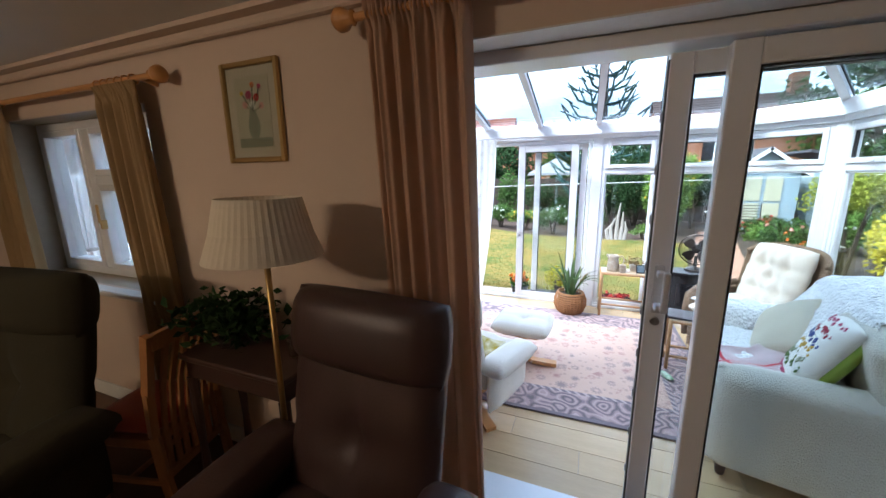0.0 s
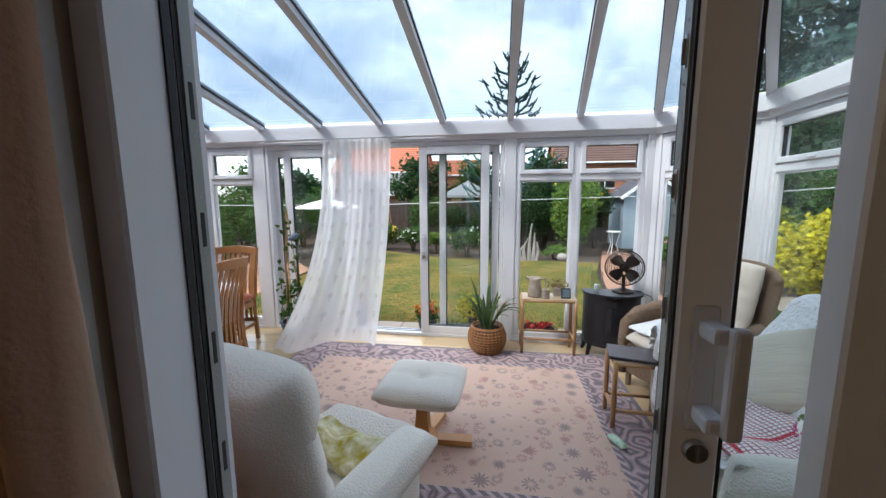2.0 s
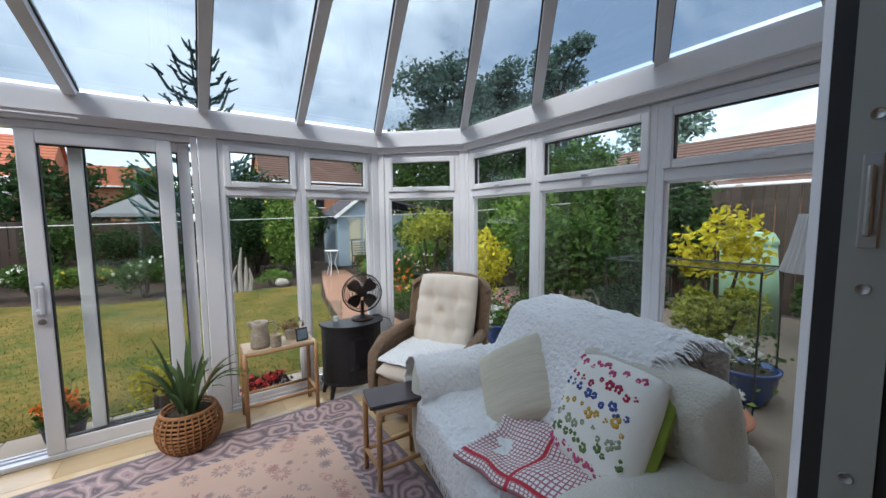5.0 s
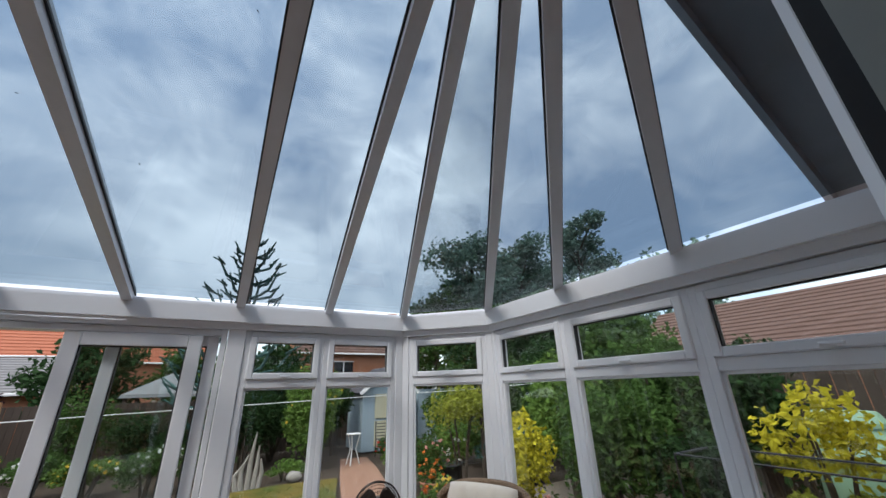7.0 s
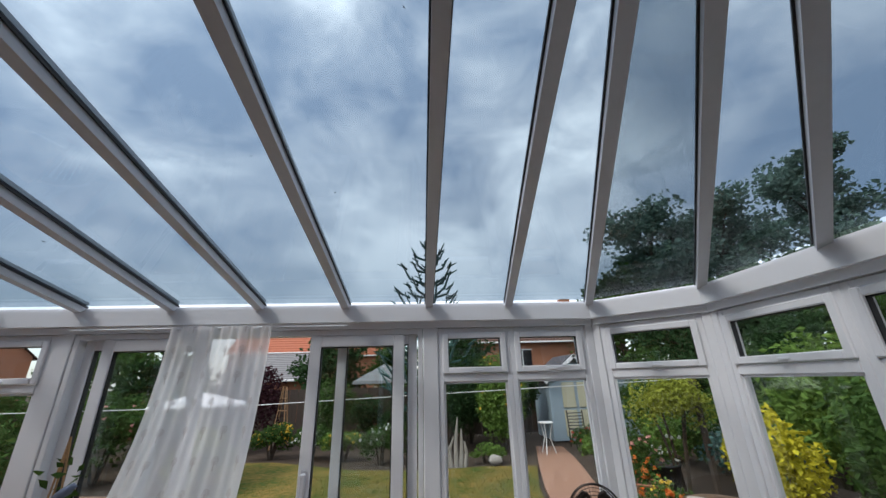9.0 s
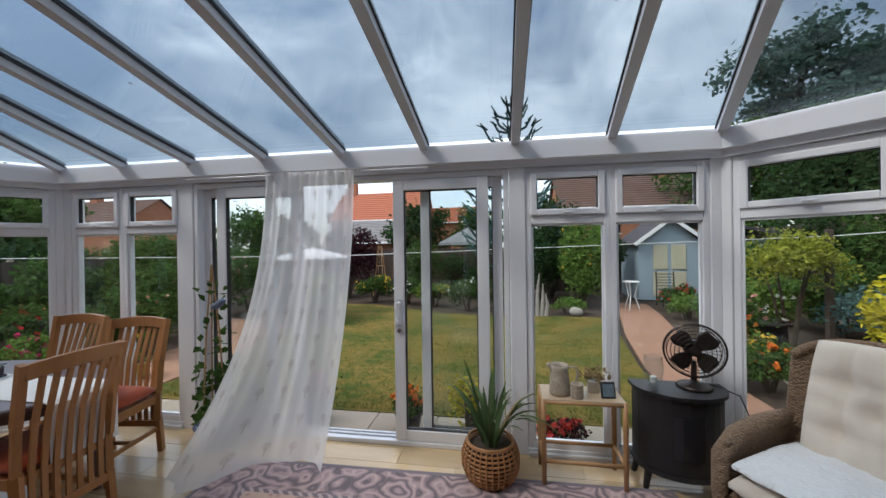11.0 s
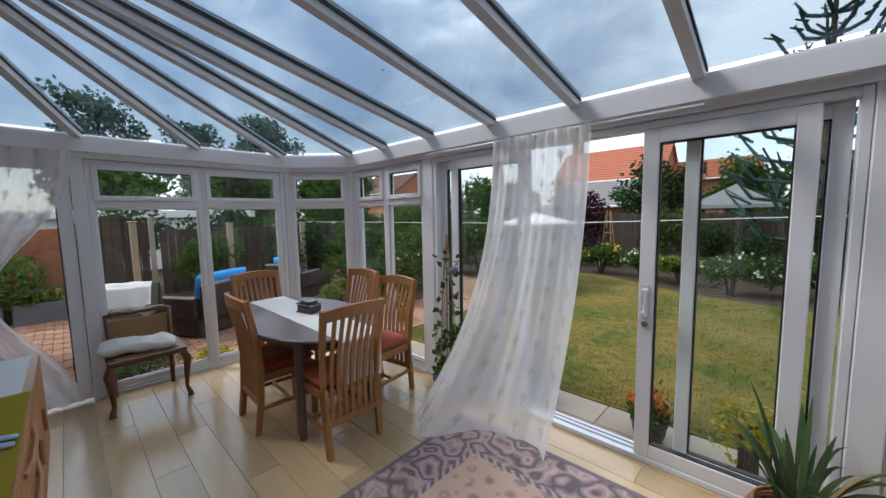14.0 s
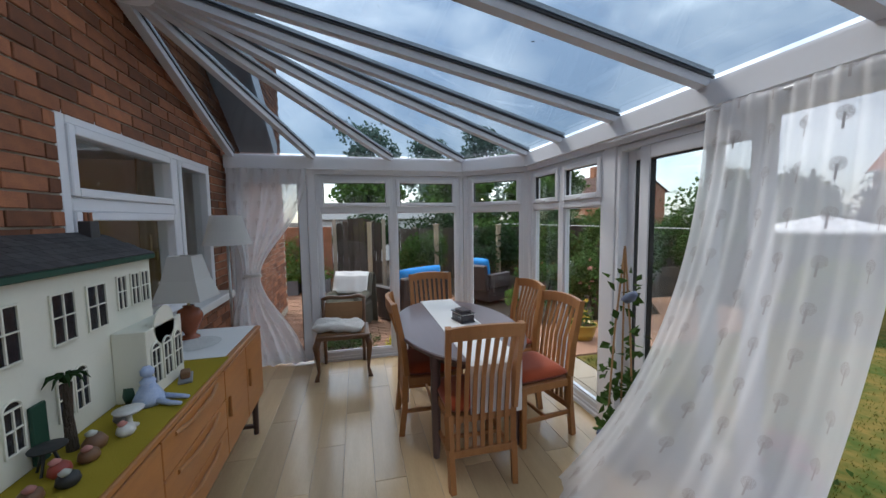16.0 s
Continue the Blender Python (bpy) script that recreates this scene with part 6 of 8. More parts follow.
part("bowl", lathe(B(), [(0.028, 0.0), (0.03, 0.02), (0.048, 0.05), (0.06, 0.11), (0.055, 0.17), (0.05, 0.20), (0.047, 0.20), (0.052, 0.17), (0.057, 0.11), (0.045, 0.052), (0.02, 0.03)], 24), CLEAR, hg, smooth=True)
part("candle", lathe(B(), [(0.02, 0.032), (0.021, 0.07), (0.004, 0.072)], 12), WHITE_PAINT, hg)


# ---- cane tables ----
def cane_table(m, w, d, h, label, low):
    e = thing("cane_table", m, label, "side table")
    for x in (-w / 2, w / 2):
        for y in (-d / 2, d / 2):
            part("leg", tube(B(), [(x, y, 0), (x, y, h * 0.33), (x, y, h * 0.34), (x, y, h * 0.66), (x, y, h * 0.67), (x, y, h)], [0.015, 0.015, 0.0175, 0.0155, 0.0175, 0.0155], 10), BAMBOO, e, smooth=True)
    for z in (h - 0.018, low):
        for a, b in (((-1, -1), (1, -1)), ((1, -1), (1, 1)), ((1, 1), (-1, 1)), ((-1, 1), (-1, -1))):
            part("rail", tube(B(), [(a[0] * w / 2, a[1] * d / 2, z), (b[0] * w / 2, b[1] * d / 2, z)], 0.0125, 8), BAMBOO, e, smooth=True)
    part("top", box(B(), -w / 2 - 0.006, -d / 2 - 0.006, h - 0.012, w / 2 + 0.006, d / 2 + 0.006, h + 0.004, 0.004), CANE_TOP, e)
    return e


CANE_TOP = material("pale_table_board", (0.52, 0.40, 0.27), 0.4, other=(0.40, 0.28, 0.17), scale=4, fine=60, bump=0.1)
cane_table(pose(1.13, 4.83, 0.0, 0, 0, 0), 0.49, 0.24, 0.555, "cane side table by the window", 0.16)
cane_table(pose(1.56, 3.70, 0.014, 0, 0, -3), 0.30, 0.22, 0.45, "small cane table beside the sofa", 0.12)
lp = thing("laptop", pose(1.545, 3.70, 0.472, 0, 0, -12), "closed dark laptop on the small table", "laptop")
LAPTOP = material("dark_laptop_shell", (0.06, 0.045, 0.05), 0.4, scale=5, fine=60, bump=0.03)
part("base", box(B(), -0.16, -0.115, 0, 0.16, 0.115, 0.010, 0.003), LAPTOP, lp)
part("lid", box(B(), -0.16, -0.115, 0.011, 0.16, 0.115, 0.019, 0.004), LAPTOP, lp)
part("cable", tube(B(), [(0.16, 0.05, 0.008), (0.20, 0.02, 0.0), (0.205, -0.03, -0.1), (0.19, -0.06, -0.17), (0.21, -0.08, -0.1)], 0.005, 6), GASKET, lp, "black power cable")
ZT = 0.56
jug = thing("enamel_jug", pose(1.00, 4.80, ZT), "weathered painted metal jug on the cane table", "jug")
RUSTY = material("weathered_tin", (0.50, 0.47, 0.40), 0.6, 0.2, other=(0.22, 0.14, 0.08), scale=18, fine=70, amount=0.9, bump=0.3)
part("body", lathe(B(), [(0.065, 0), (0.068, 0.02), (0.062, 0.10), (0.052, 0.16), (0.058, 0.19), (0.052, 0.19), (0.046, 0.16), (0.05, 0.10)], 20), RUSTY, jug, smooth=True)
part("handle", tube(B(), [(0.055, 0, 0.17), (0.10, 0, 0.18), (0.115, 0, 0.13), (0.10, 0, 0.07), (0.064, 0, 0.05)], 0.008, 8), RUSTY, jug, smooth=True)
part("spout", tube(B(), [(-0.045, 0, 0.16), (-0.075, 0, 0.195)], [0.02, 0.012], 8), RUSTY, jug)
tin = part("small_tin", lathe(B(), [(0.036, 0), (0.038, 0.01), (0.036, 0.08), (0.038, 0.09), (0.032, 0.09), (0.03, 0.02)], 16), RUSTY, smooth=True)
tin.matrix_world = pose(1.10, 4.745, ZT)
tagged(tin, "small weathered tin pot on the cane table", "tin pot")
pf = thing("photo_frame", pose(1.29, 4.755, ZT, -12, 0, 8), "small dark photo frame on the cane table", "photo frame")
part("frame", box(B(), -0.045, -0.006, 0, 0.045, 0.006, 0.10, 0.003), BLACK_IRON, pf)
part("picture", box(B(), -0.035, -0.009, 0.012, 0.035, -0.006, 0.088), material("dark_blue_photo", (0.05, 0.09, 0.13), 0.3, other=(0.2, 0.25, 0.28), scale=20, fine=60, amount=0.9, bump=0), pf, "dark blue picture")


# ---- plants ----
def strap_leaf(bm, base, out, length, width, droop, seg=7):
    """A long arching blade."""
    c, s = math.cos(out), math.sin(out)
    left, right = [], []
    for k in range(seg + 1):
        f = k / seg
        r = length * f * (0.25 + 0.75 * droop * f)
        z = length * f * (1 - 0.75 * droop * f * f)
        w = width * (0.7 + 1.2 * f - 1.9 * f ** 2.2) * 0.5 + 0.0008
        p = Vector(base) + Vector((c * r, s * r, z))
        left.append(bm.verts.new(p + Vector((-s * w, c * w, 0.004))))
        right.append(bm.verts.new(p + Vector((s * w, -c * w, 0.004))))
    for k in range(seg):
        bm.faces.new((left[k], left[k + 1], right[k + 1], right[k]))


def leaf_ball(points, size, rnd, aspect=0.6):
    """Leaf quads at the points, as verts and faces."""
    V, F = [], []
    for p in points:
        a = Vector((rnd.gauss(0, 1), rnd.gauss(0, 1), rnd.gauss(0, 0.7) + 0.2)).normalized()
        b = a.orthogonal().normalized()
        b = (b * math.cos(rnd.random() * 6.3) + a.cross(b) * math.sin(rnd.random() * 6.3)).normalized()
        s = size * rnd.uniform(0.6, 1.3)
        k = len(V)
        up = a.cross(b) * s * 0.12
        V += [p - a * s * 0.5, p + b * s * aspect * 0.5 + up, p + a * s * 0.5, p - b * s * aspect * 0.5 + up]
        F.append((k, k + 1, k + 2, k + 3))
    return V, F


def leaves(name, points, size, mat, parent, rnd, aspect=0.6, label=""):
    V, F = leaf_ball(points, size, rnd, aspect)
    me = bpy.data.meshes.new(name)
    me.from_pydata([tuple(v) for v in V], [], F)
    me.materials.append(mat)
    ob = new(name, me)
    ob.parent = parent
    if label:
        ob["label"] = label
    return ob


bk = thing("basket_plant", pose(0.545, 4.72, 0), "strap-leaved plant in a round wicker basket", "potted plant")
bm = B()
prof = [(0.11, 0.0), (0.155, 0.05), (0.178, 0.12), (0.178, 0.19), (0.155, 0.25), (0.145, 0.265)]
for z, r in ((0.012, 0.12), (0.035, 0.143), (0.06, 0.160), (0.085, 0.170), (0.11, 0.177), (0.135, 0.180), (0.16, 0.181), (0.185, 0.179), (0.21, 0.172), (0.235, 0.162), (0.262, 0.152), (0.27, 0.150)):
    tube(bm, [(r * math.cos(a), r * math.sin(a), z + 0.004 * math.sin(a * 20)) for a in (2 * math.pi * k / 40 for k in range(41))], 0.0075, 6, False)
WICKER_ORANGE = material("honey_wicker", (0.42, 0.20, 0.07), 0.55, other=(0.22, 0.09, 0.03), scale=30, fine=90, amount=0.9, bump=0.4)
basket = part("basket", bm, WICKER_ORANGE, bk, "honey wicker basket", smooth=True)
bm = B()
for k in range(30):
    a = 2 * math.pi * k / 30
    tube(bm, [((r + 0.008) * math.cos(a), (r + 0.008) * math.sin(a), z) for r, z in prof], 0.005, 5)
part("stake", bm, WICKER_ORANGE, basket)
part("soil", lathe(B(), [(0.09, 0.005), (0.14, 0.06), (0.155, 0.12), (0.14, 0.235), (0.02, 0.24)], 20), SOIL, bk)
rnd = random.Random(4)
GREY_LEAF = leaf_material("grey_green_strap", (0.10, 0.15, 0.06), (0.045, 0.075, 0.03))
DRY_LEAF = leaf_material("dry_strap", (0.32, 0.24, 0.12), (0.2, 0.14, 0.07))
for k in range(34):
    bm = B()
    a = rnd.uniform(0, 6.28)
    strap_leaf(bm, (0.05 * math.cos(a), 0.05 * math.sin(a), 0.235), a, rnd.uniform(0.32, 0.58), rnd.uniform(0.022, 0.040), rnd.uniform(0.15, 0.8))
    part("leaf", bm, DRY_LEAF if k % 8 == 0 else GREY_LEAF, bk)
pp = thing("pot_plant", pose(1.225, 4.86, ZT), "dry small plant in a pale pot on the cane table", "potted plant")
part("pot", lathe(B(), [(0.035, 0), (0.05, 0.075), (0.054, 0.08), (0.045, 0.08), (0.04, 0.06)], 16), WHITE_PAINT, pp, smooth=True)
pts = [Vector((rnd.gauss(0, 0.045), rnd.gauss(0, 0.04), 0.085 + abs(rnd.gauss(0, 0.03)))) for _ in range(120)]
leaves("leaf", pts, 0.035, DRY_LEAF, pp, rnd)

# climbing plant on a cane frame with a small bird figure, by the garden door
cp = thing("climbing_plant", pose(-1.60, 4.82, 0), "leggy climbing plant on canes in a blue pot", "potted plant")
part("pot", lathe(B(), [(0.09, 0), (0.13, 0.16), (0.14, 0.18), (0.12, 0.18), (0.11, 0.15)], 20), material("dark_blue_glaze", (0.02, 0.035, 0.10), 0.2, bump=0.03), cp, "dark blue glazed pot", smooth=True)
part("soil", lathe(B(), [(0.02, 0.14), (0.118, 0.15), (0.02, 0.155)], 14), SOIL, cp)
for a in (0.3, 2.4, 4.5):
    part("cane", tube(B(), [(0.09 * math.cos(a), 0.09 * math.sin(a), 0.14), (0.05 * math.cos(a), 0.05 * math.sin(a), 0.9), (0.0, 0.0, 1.42)], 0.006, 6), BAMBOO, cp)
pts = []
for k in range(300):
    z = rnd.uniform(0.18, 1.3)
    r = 0.03 + 0.14 * max(0, 0.7 - z) + abs(rnd.gauss(0, 0.05))
    a = rnd.uniform(0, 6.28)
    if z > 0.62 and rnd.random() < 0.72:
        continue
    pts.append(Vector((r * math.cos(a), r * math.sin(a), z)))
leaves("foliage", pts, 0.075, LEAF_GREEN, cp, rnd, 0.7)
brd = part("bird_figure", tube(B(), [(-0.06, 0, -0.01), (-0.02, 0, 0.0), (0.02, 0, 0.025), (0.045, 0, 0.045), (0.07, 0, 0.042)], [0.008, 0.028, 0.03, 0.02, 0.002], 10), material("blue_grey_bird", (0.16, 0.20, 0.30), 0.6, bump=0.1), smooth=True)
brd.matrix_world = pose(-1.53, 4.80, 1.10)
tagged(brd, "small blue-grey bird ornament on the canes", "bird ornament")

tb2 = part("dog_toy", cushion(B(), 0.045, 0.13, 0.045, None, 10, 2.2), material("green_white_plastic", (0.10, 0.45, 0.14), 0.4, other=(0.75, 0.75, 0.7), scale=14, fine=40, amount=1.2, bump=0.05), smooth=True)
tb2.matrix_world = pose(1.38, 3.42, 0.036, 0, 0, 25)
tagged(tb2, "green and white plastic toy on the rug", "toy")

# ---- living room furniture ----
recliner(pose(-0.06, 0.90, 0.0, 0, 0, -4) @ Matrix.Diagonal((1.12, 1, 1.09, 1)), "recliner", "dark brown leather recliner in the living room", BROWN_LEATHER)
yb = part("yellow_cushion", cushion(B(), 0.44, 0.40, 0.14, None, 12, 3), material("mustard_cloth", (0.42, 0.32, 0.10), 0.9, scale=5, fine=120, bump=0.3), smooth=True)
yb.matrix_world = pose(-0.02, 0.66, 0.64, 0, 0, 10)
tagged(yb, "mustard cushion on the brown recliner", "cushion")
recliner(pose(-1.70, 0.62, 0.0, 0, 0, 8) @ Matrix.Diagonal((1.3, 1, 1.10, 1)), "recliner", "dark olive upholstered armchair in the living room", OLIVE_CLOTH)
st = thing("hall_table", pose(-0.84, 1.40, 0) @ Matrix.Diagonal((1, 1, 1.07, 1)), "dark wooden side table against the wall", "side table")
part("tabletop", box(B(), -0.36, -0.17, 0.76, 0.36, 0.17, 0.785, 0.006), DARK_WOOD, st)
part("apron", box(B(), -0.33, -0.14, 0.66, 0.33, 0.14, 0.76, 0.004), DARK_WOOD, st)
for x in (-0.31, 0.31):
    for y in (-0.13, 0.13):
        part("leg", lathe(B(), [(0.02, 0), (0.024, 0.1), (0.018, 0.3), (0.026, 0.5), (0.026, 0.66)], 10, (x, y, 0)), DARK_WOOD, st)
    part("stretcher", box(B(), x - 0.012, -0.12, 0.12, x + 0.012, 0.12, 0.145, 0.003), DARK_WOOD, st)
part("stretcher", box(B(), -0.30, -0.012, 0.12, 0.30, 0.012, 0.145, 0.003), DARK_WOOD, st)
hp = thing("house_plant", pose(-1.0, 1.40, 0.841), "dark bushy houseplant in a glass bowl", "potted plant")
part("bowl", lathe(B(), [(0.05, 0), (0.10, 0.05), (0.12, 0.11), (0.11, 0.13), (0.10, 0.12)], 20), CLEAR, hp, smooth=True)
pts = [Vector((rnd.gauss(0, 0.13), rnd.gauss(0, 0.08), 0.16 + rnd.gauss(0, 0.05))) for _ in range(700)]
leaves("foliage", pts, 0.06, LEAF_DARK, hp, rnd)
gl2 = part("drinking_glass", lathe(B(), [(0.03, 0), (0.035, 0.09), (0.033, 0.09), (0.028, 0.01)], 16), CLEAR, smooth=True)
gl2.matrix_world = pose(-0.60, 1.43, 0.841)
tagged(gl2, "clear tumbler on the dark side table", "glass")
pic = thing("framed_picture", pose(-0.89, WALL0 - 0.002, 2.02), "framed botanical print with gilt frame", "picture")
bm = B()
for r in ((-0.19, -0.24, -0.165, 0.24), (0.165, -0.24, 0.19, 0.24), (-0.165, -0.24, 0.165, -0.215), (-0.165, 0.215, 0.165, 0.24)):
    box(bm, r[0], -0.022, r[1], r[2], 0, r[3], 0.004)
part("frame", bm, BRASS, pic, "gilt wooden frame")
part("mount", box(B(), -0.166, -0.006, -0.216, 0.166, -0.002, 0.216), material("cream_mount", (0.70, 0.62, 0.48), 0.9, bump=0.05), pic)
MOUNT_INK = material("grey_green_ink", (0.34, 0.36, 0.26), 0.9, other=(0.22, 0.23, 0.17), scale=30, fine=90, amount=0.9, bump=0)
sheet_print = part("print", box(B(), -0.115, -0.008, -0.17, 0.115, -0.006, 0.17), material("faded_print", (0.58, 0.53, 0.40), 0.9, other=(0.48, 0.43, 0.31), scale=14, fine=60, amount=0.9, bump=0), pic, "faded flower print")
part("vase", lathe(B(), [(0.018, -0.125), (0.034, -0.10), (0.042, -0.06), (0.03, -0.02), (0.022, 0.0), (0.028, 0.012)], 20, (0, -0.0095, 0), (1, 0.02)), MOUNT_INK, sheet_print, "grey-green painted vase")
part("table_line", box(B(), -0.11, -0.0092, -0.165, 0.11, -0.008, -0.12), MOUNT_INK, sheet_print)
for k, (x, z, r, c) in enumerate(((-0.05, 0.04, 0.020, "rose"), (-0.02, 0.085, 0.024, "pink"), (0.03, 0.07, 0.022, "red"), (0.06, 0.03, 0.018, "rose"), (0.0, 0.035, 0.024, "white"), (-0.065, 0.095, 0.014, "yellow"), (0.055, 0.12, 0.015, "pink"), (0.01, 0.13, 0.016, "orange"))):
    stem = tube(B(), [(0, -0.0092, 0.01), (x * 0.6, -0.0092, z * 0.6), (x, -0.0092, z)], 0.0016, 4)
    part("stem", stem, LEAF_DARK, sheet_print)
    bm = B()
    for q in range(6):
        an = q * math.pi / 3 + k
        lathe(bm, [(r * 0.42, 0.0), (r * 0.3, 0.0006)], 7, (x + r * 0.5 * math.cos(an), z + r * 0.5 * math.sin(an), 0))
    part("painted_flower", bm, PETALS[c], sheet_print).matrix_local = pose(0, -0.0096, 0, 90, 0, 0)
part("pane", box(B(), -0.166, -0.013, -0.216, 0.166, -0.011, 0.216), CLEAR, pic)
dining_chair(pose(-1.46, 1.24, 0, 0, 0, -75), "teak slatted chair with orange seat in the living room", ch)
tr = thing("magazine_tray", pose(-0.42, 0.95, 0.0, 0, 0, 20), "low wooden tray table with remote controls", "tray table")
part("tray", box(B(), -0.2, -0.25, 0.42, 0.2, 0.25, 0.44, 0.005), DARK_WOOD, tr)
for x in (-0.17, 0.17):
    for y in (-0.22, 0.22):
        part("leg", tube(B(), [(x, y, 0), (x, y, 0.42)], 0.015, 8), DARK_WOOD, tr)
rc = part("remote_control", box(B(), -0.022, -0.09, 0, 0.022, 0.09, 0.02, 0.006), BLACK_IRON)
rc.matrix_world = pose(-0.40, 0.98, 0.441, 0, 0, 50)
tagged(rc, "black remote control on the tray table", "remote control")

# ---- garden ground ----
GZ = -0.12


def sheet(name, pts, z, mat, label, cat, thick=0.03):
    bm = B()
    f = bm.faces.new([bm.verts.new((x, y, z)) for x, y in pts])
    if f.normal.z < 0:
        f.normal_flip()
    f.normal_update()
    r = bmesh.ops.extrude_face_region(bm, geom=[f])
    bmesh.ops.translate(bm, verts=[v for v in r["geom"] if isinstance(v, bmesh.types.BMVert)], vec=(0, 0, -thick))
    bmesh.ops.recalc_face_normals(bm, faces=bm.faces[:])
    ob = part(name, bm, mat)
    return tagged(ob, label, cat, kind="structure")


bm = B()
bmesh.ops.create_grid(bm, x_segments=2, y_segments=2, size=400)
bmesh.ops.translate(bm, verts=bm.verts[:], vec=(0, 0, GZ - 0.05))
tagged(part("ground", bm, SOIL), "dark planted soil of the garden and beyond", "ground", kind="structure")
arc = [(-3.55, 5.82), (-0.5, 5.82), (2.35, 5.82), (2.45, 7.6), (2.75, 9.4), (3.2, 11.0), (2.0, 11.15), (0.6, 11.0), (-0.9, 11.3), (-1.9, 11.9), (-3.0, 12.5), (-4.2, 12.6), (-4.6, 11.6), (-4.1, 10.3), (-3.7, 9.0), (-3.55, 7.4)]
sheet("ground_lawn", arc, GZ, LAWN, "dry patchy lawn, green and straw", "lawn")
sheet("pavement_slabs", [(-3.6, 5.10), (2.9, 5.10), (2.9, 5.80), (-3.6, 5.80)], GZ - 0.012, MORTAR, "sandstone slabs along the glass room", "paving")
sheet("pavement_path", [(2.4, 5.82), (3.3, 5.82), (3.3, 7.4), (3.8, 9.4), (4.3, 11.5), (4.6, 13.2), (3.9, 13.4), (3.3, 11.2), (2.85, 9.4), (2.52, 7.6)], GZ - 0.008, PAVER, "curving buff garden path", "path")
sheet("pavement_side_path", [(-4.9, 5.25), (-3.62, 5.25), (-3.62, 7.4), (-3.85, 9.2), (-4.6, 10.0), (-6.0, 10.2), (-6.0, 9.2), (-4.9, 8.4)], GZ - 0.008, PAVER, "buff path beside the lawn", "path")
sheet("ground_gravel", [(2.95, -1.0), (8.4, -1.0), (8.4, 8.0), (4.3, 8.0), (3.35, 5.9), (2.95, 5.1)], GZ - 0.02, GRAVEL, "loose buff gravel beside the glass room", "gravel")
sheet("pavement_patio", [(-9.0, -3.0), (-3.98, -3.0), (-3.98, 4.5), (-3.6, 5.1), (-4.95, 5.22), (-9.0, 5.22)], GZ - 0.02, MORTAR, "red-buff block-paved patio", "patio")


rnd = random.Random(77)
GRASS = leaf_material("lawn_grass_blade", (0.055, 0.085, 0.012), (0.15, 0.11, 0.024))
V, F = [], []
for _ in range(18000):
    y = 5.86 + 5.0 * rnd.random() ** 1.7
    x = rnd.uniform(-3.5, 2.36 + max(0, y - 7) * 0.16)
    a, h = rnd.uniform(0, 6.28), rnd.uniform(0.012, 0.035)
    dx, dy = math.cos(a) * 0.004, math.sin(a) * 0.004
    k = len(V)
    V += [(x - dx, y - dy, GZ - 0.001), (x + dx, y + dy, GZ - 0.001), (x + rnd.gauss(0, 0.012), y + rnd.gauss(0, 0.012), GZ + h)]
    F.append((k, k + 1, k + 2))
me = bpy.data.meshes.new("grass")
me.from_pydata(V, [], F)
me.materials.append(GRASS)
tagged(new("grass", me), "short dry lawn grass blades", "grass", kind="stuff")


# ---- shrubs, flowers and trees ----
def lobes(rnd, c, r, n, k=9, flat=0.8):
    """Points over the surface of a heap of lobes, for an uneven outline."""
    hubs = []
    for _ in range(k):
        a, h = rnd.uniform(0, 6.283), rnd.uniform(-0.5, 0.9)
        q = math.sqrt(max(0, 1 - min(1, h * h)))
        hubs.append((Vector((c[0] + r[0] * 0.62 * q * math.cos(a), c[1] + r[1] * 0.62 * q * math.sin(a), c[2] + r[2] * 0.6 * h)), rnd.uniform(0.32, 0.55)))
    out = []
    for _ in range(n):
        p, s = hubs[rnd.randrange(k)]
        d = Vector((rnd.gauss(0, 1), rnd.gauss(0, 1), rnd.gauss(0, 1))).normalized()
        t = rnd.uniform(0.55, 1.08)
        q = p + Vector((d.x * r[0], d.y * r[1], d.z * r[2])) * s * t
        if q.z > GZ + 0.02:
            out.append(q)
    return out


plant_seed = [100]


def shrub(x, y, rx, ry, top, mat, n, size, label, name="shrub", low=None, bloom=None, blooms=0, aspect=0.6, cat="shrub"):
    plant_seed[0] += 1
    rnd = random.Random(plant_seed[0])
    e = thing(name, pose(x, y, GZ), label, cat)
    low = 0.0 if low is None else low
    h = top - GZ
    c, r = (0, 0, low + (h - low) * 0.5), (rx, ry, (h - low) * 0.5)
    rz = [p for p in lobes(rnd, c, r, n, 12) if p.z > 0.01]
    leaves("foliage", rz, size, mat, e, rnd, aspect)
    bm = B()
    for k in range(5):
        a = rnd.uniform(0, 6.28)
        tube(bm, [(0.04 * math.cos(a), 0.04 * math.sin(a), -0.06), (rx * 0.25 * math.cos(a), ry * 0.25 * math.sin(a), h * 0.4), (rx * 0.5 * math.cos(a), ry * 0.5 * math.sin(a), h * 0.75)], [0.03, 0.02, 0.008], 6)
    part("stem", bm, BARK, e)
    if bloom:
        top_pts = [p * 1.04 for p in rnd.sample(rz, min(blooms, len(rz))) if p.z > h * 0.35]
        V, F = [], []
        for p in top_pts:
            leaf = leaf_ball([p + Vector((rnd.gauss(0, 0.012), rnd.gauss(0, 0.012), rnd.gauss(0, 0.012))) for _ in range(6)], 0.06, rnd, 0.8)
            k = len(V)
            V += leaf[0]
            F += [tuple(i + k for i in f) for f in leaf[1]]
        me = bpy.data.meshes.new("blossom")
        me.from_pydata([tuple(v) for v in V], [], F)
        me.materials.append(PETALS[bloom])
        ob = new("blossom", me)
        ob.parent = e
        ob["label"] = bloom + " blossoms"
    return e


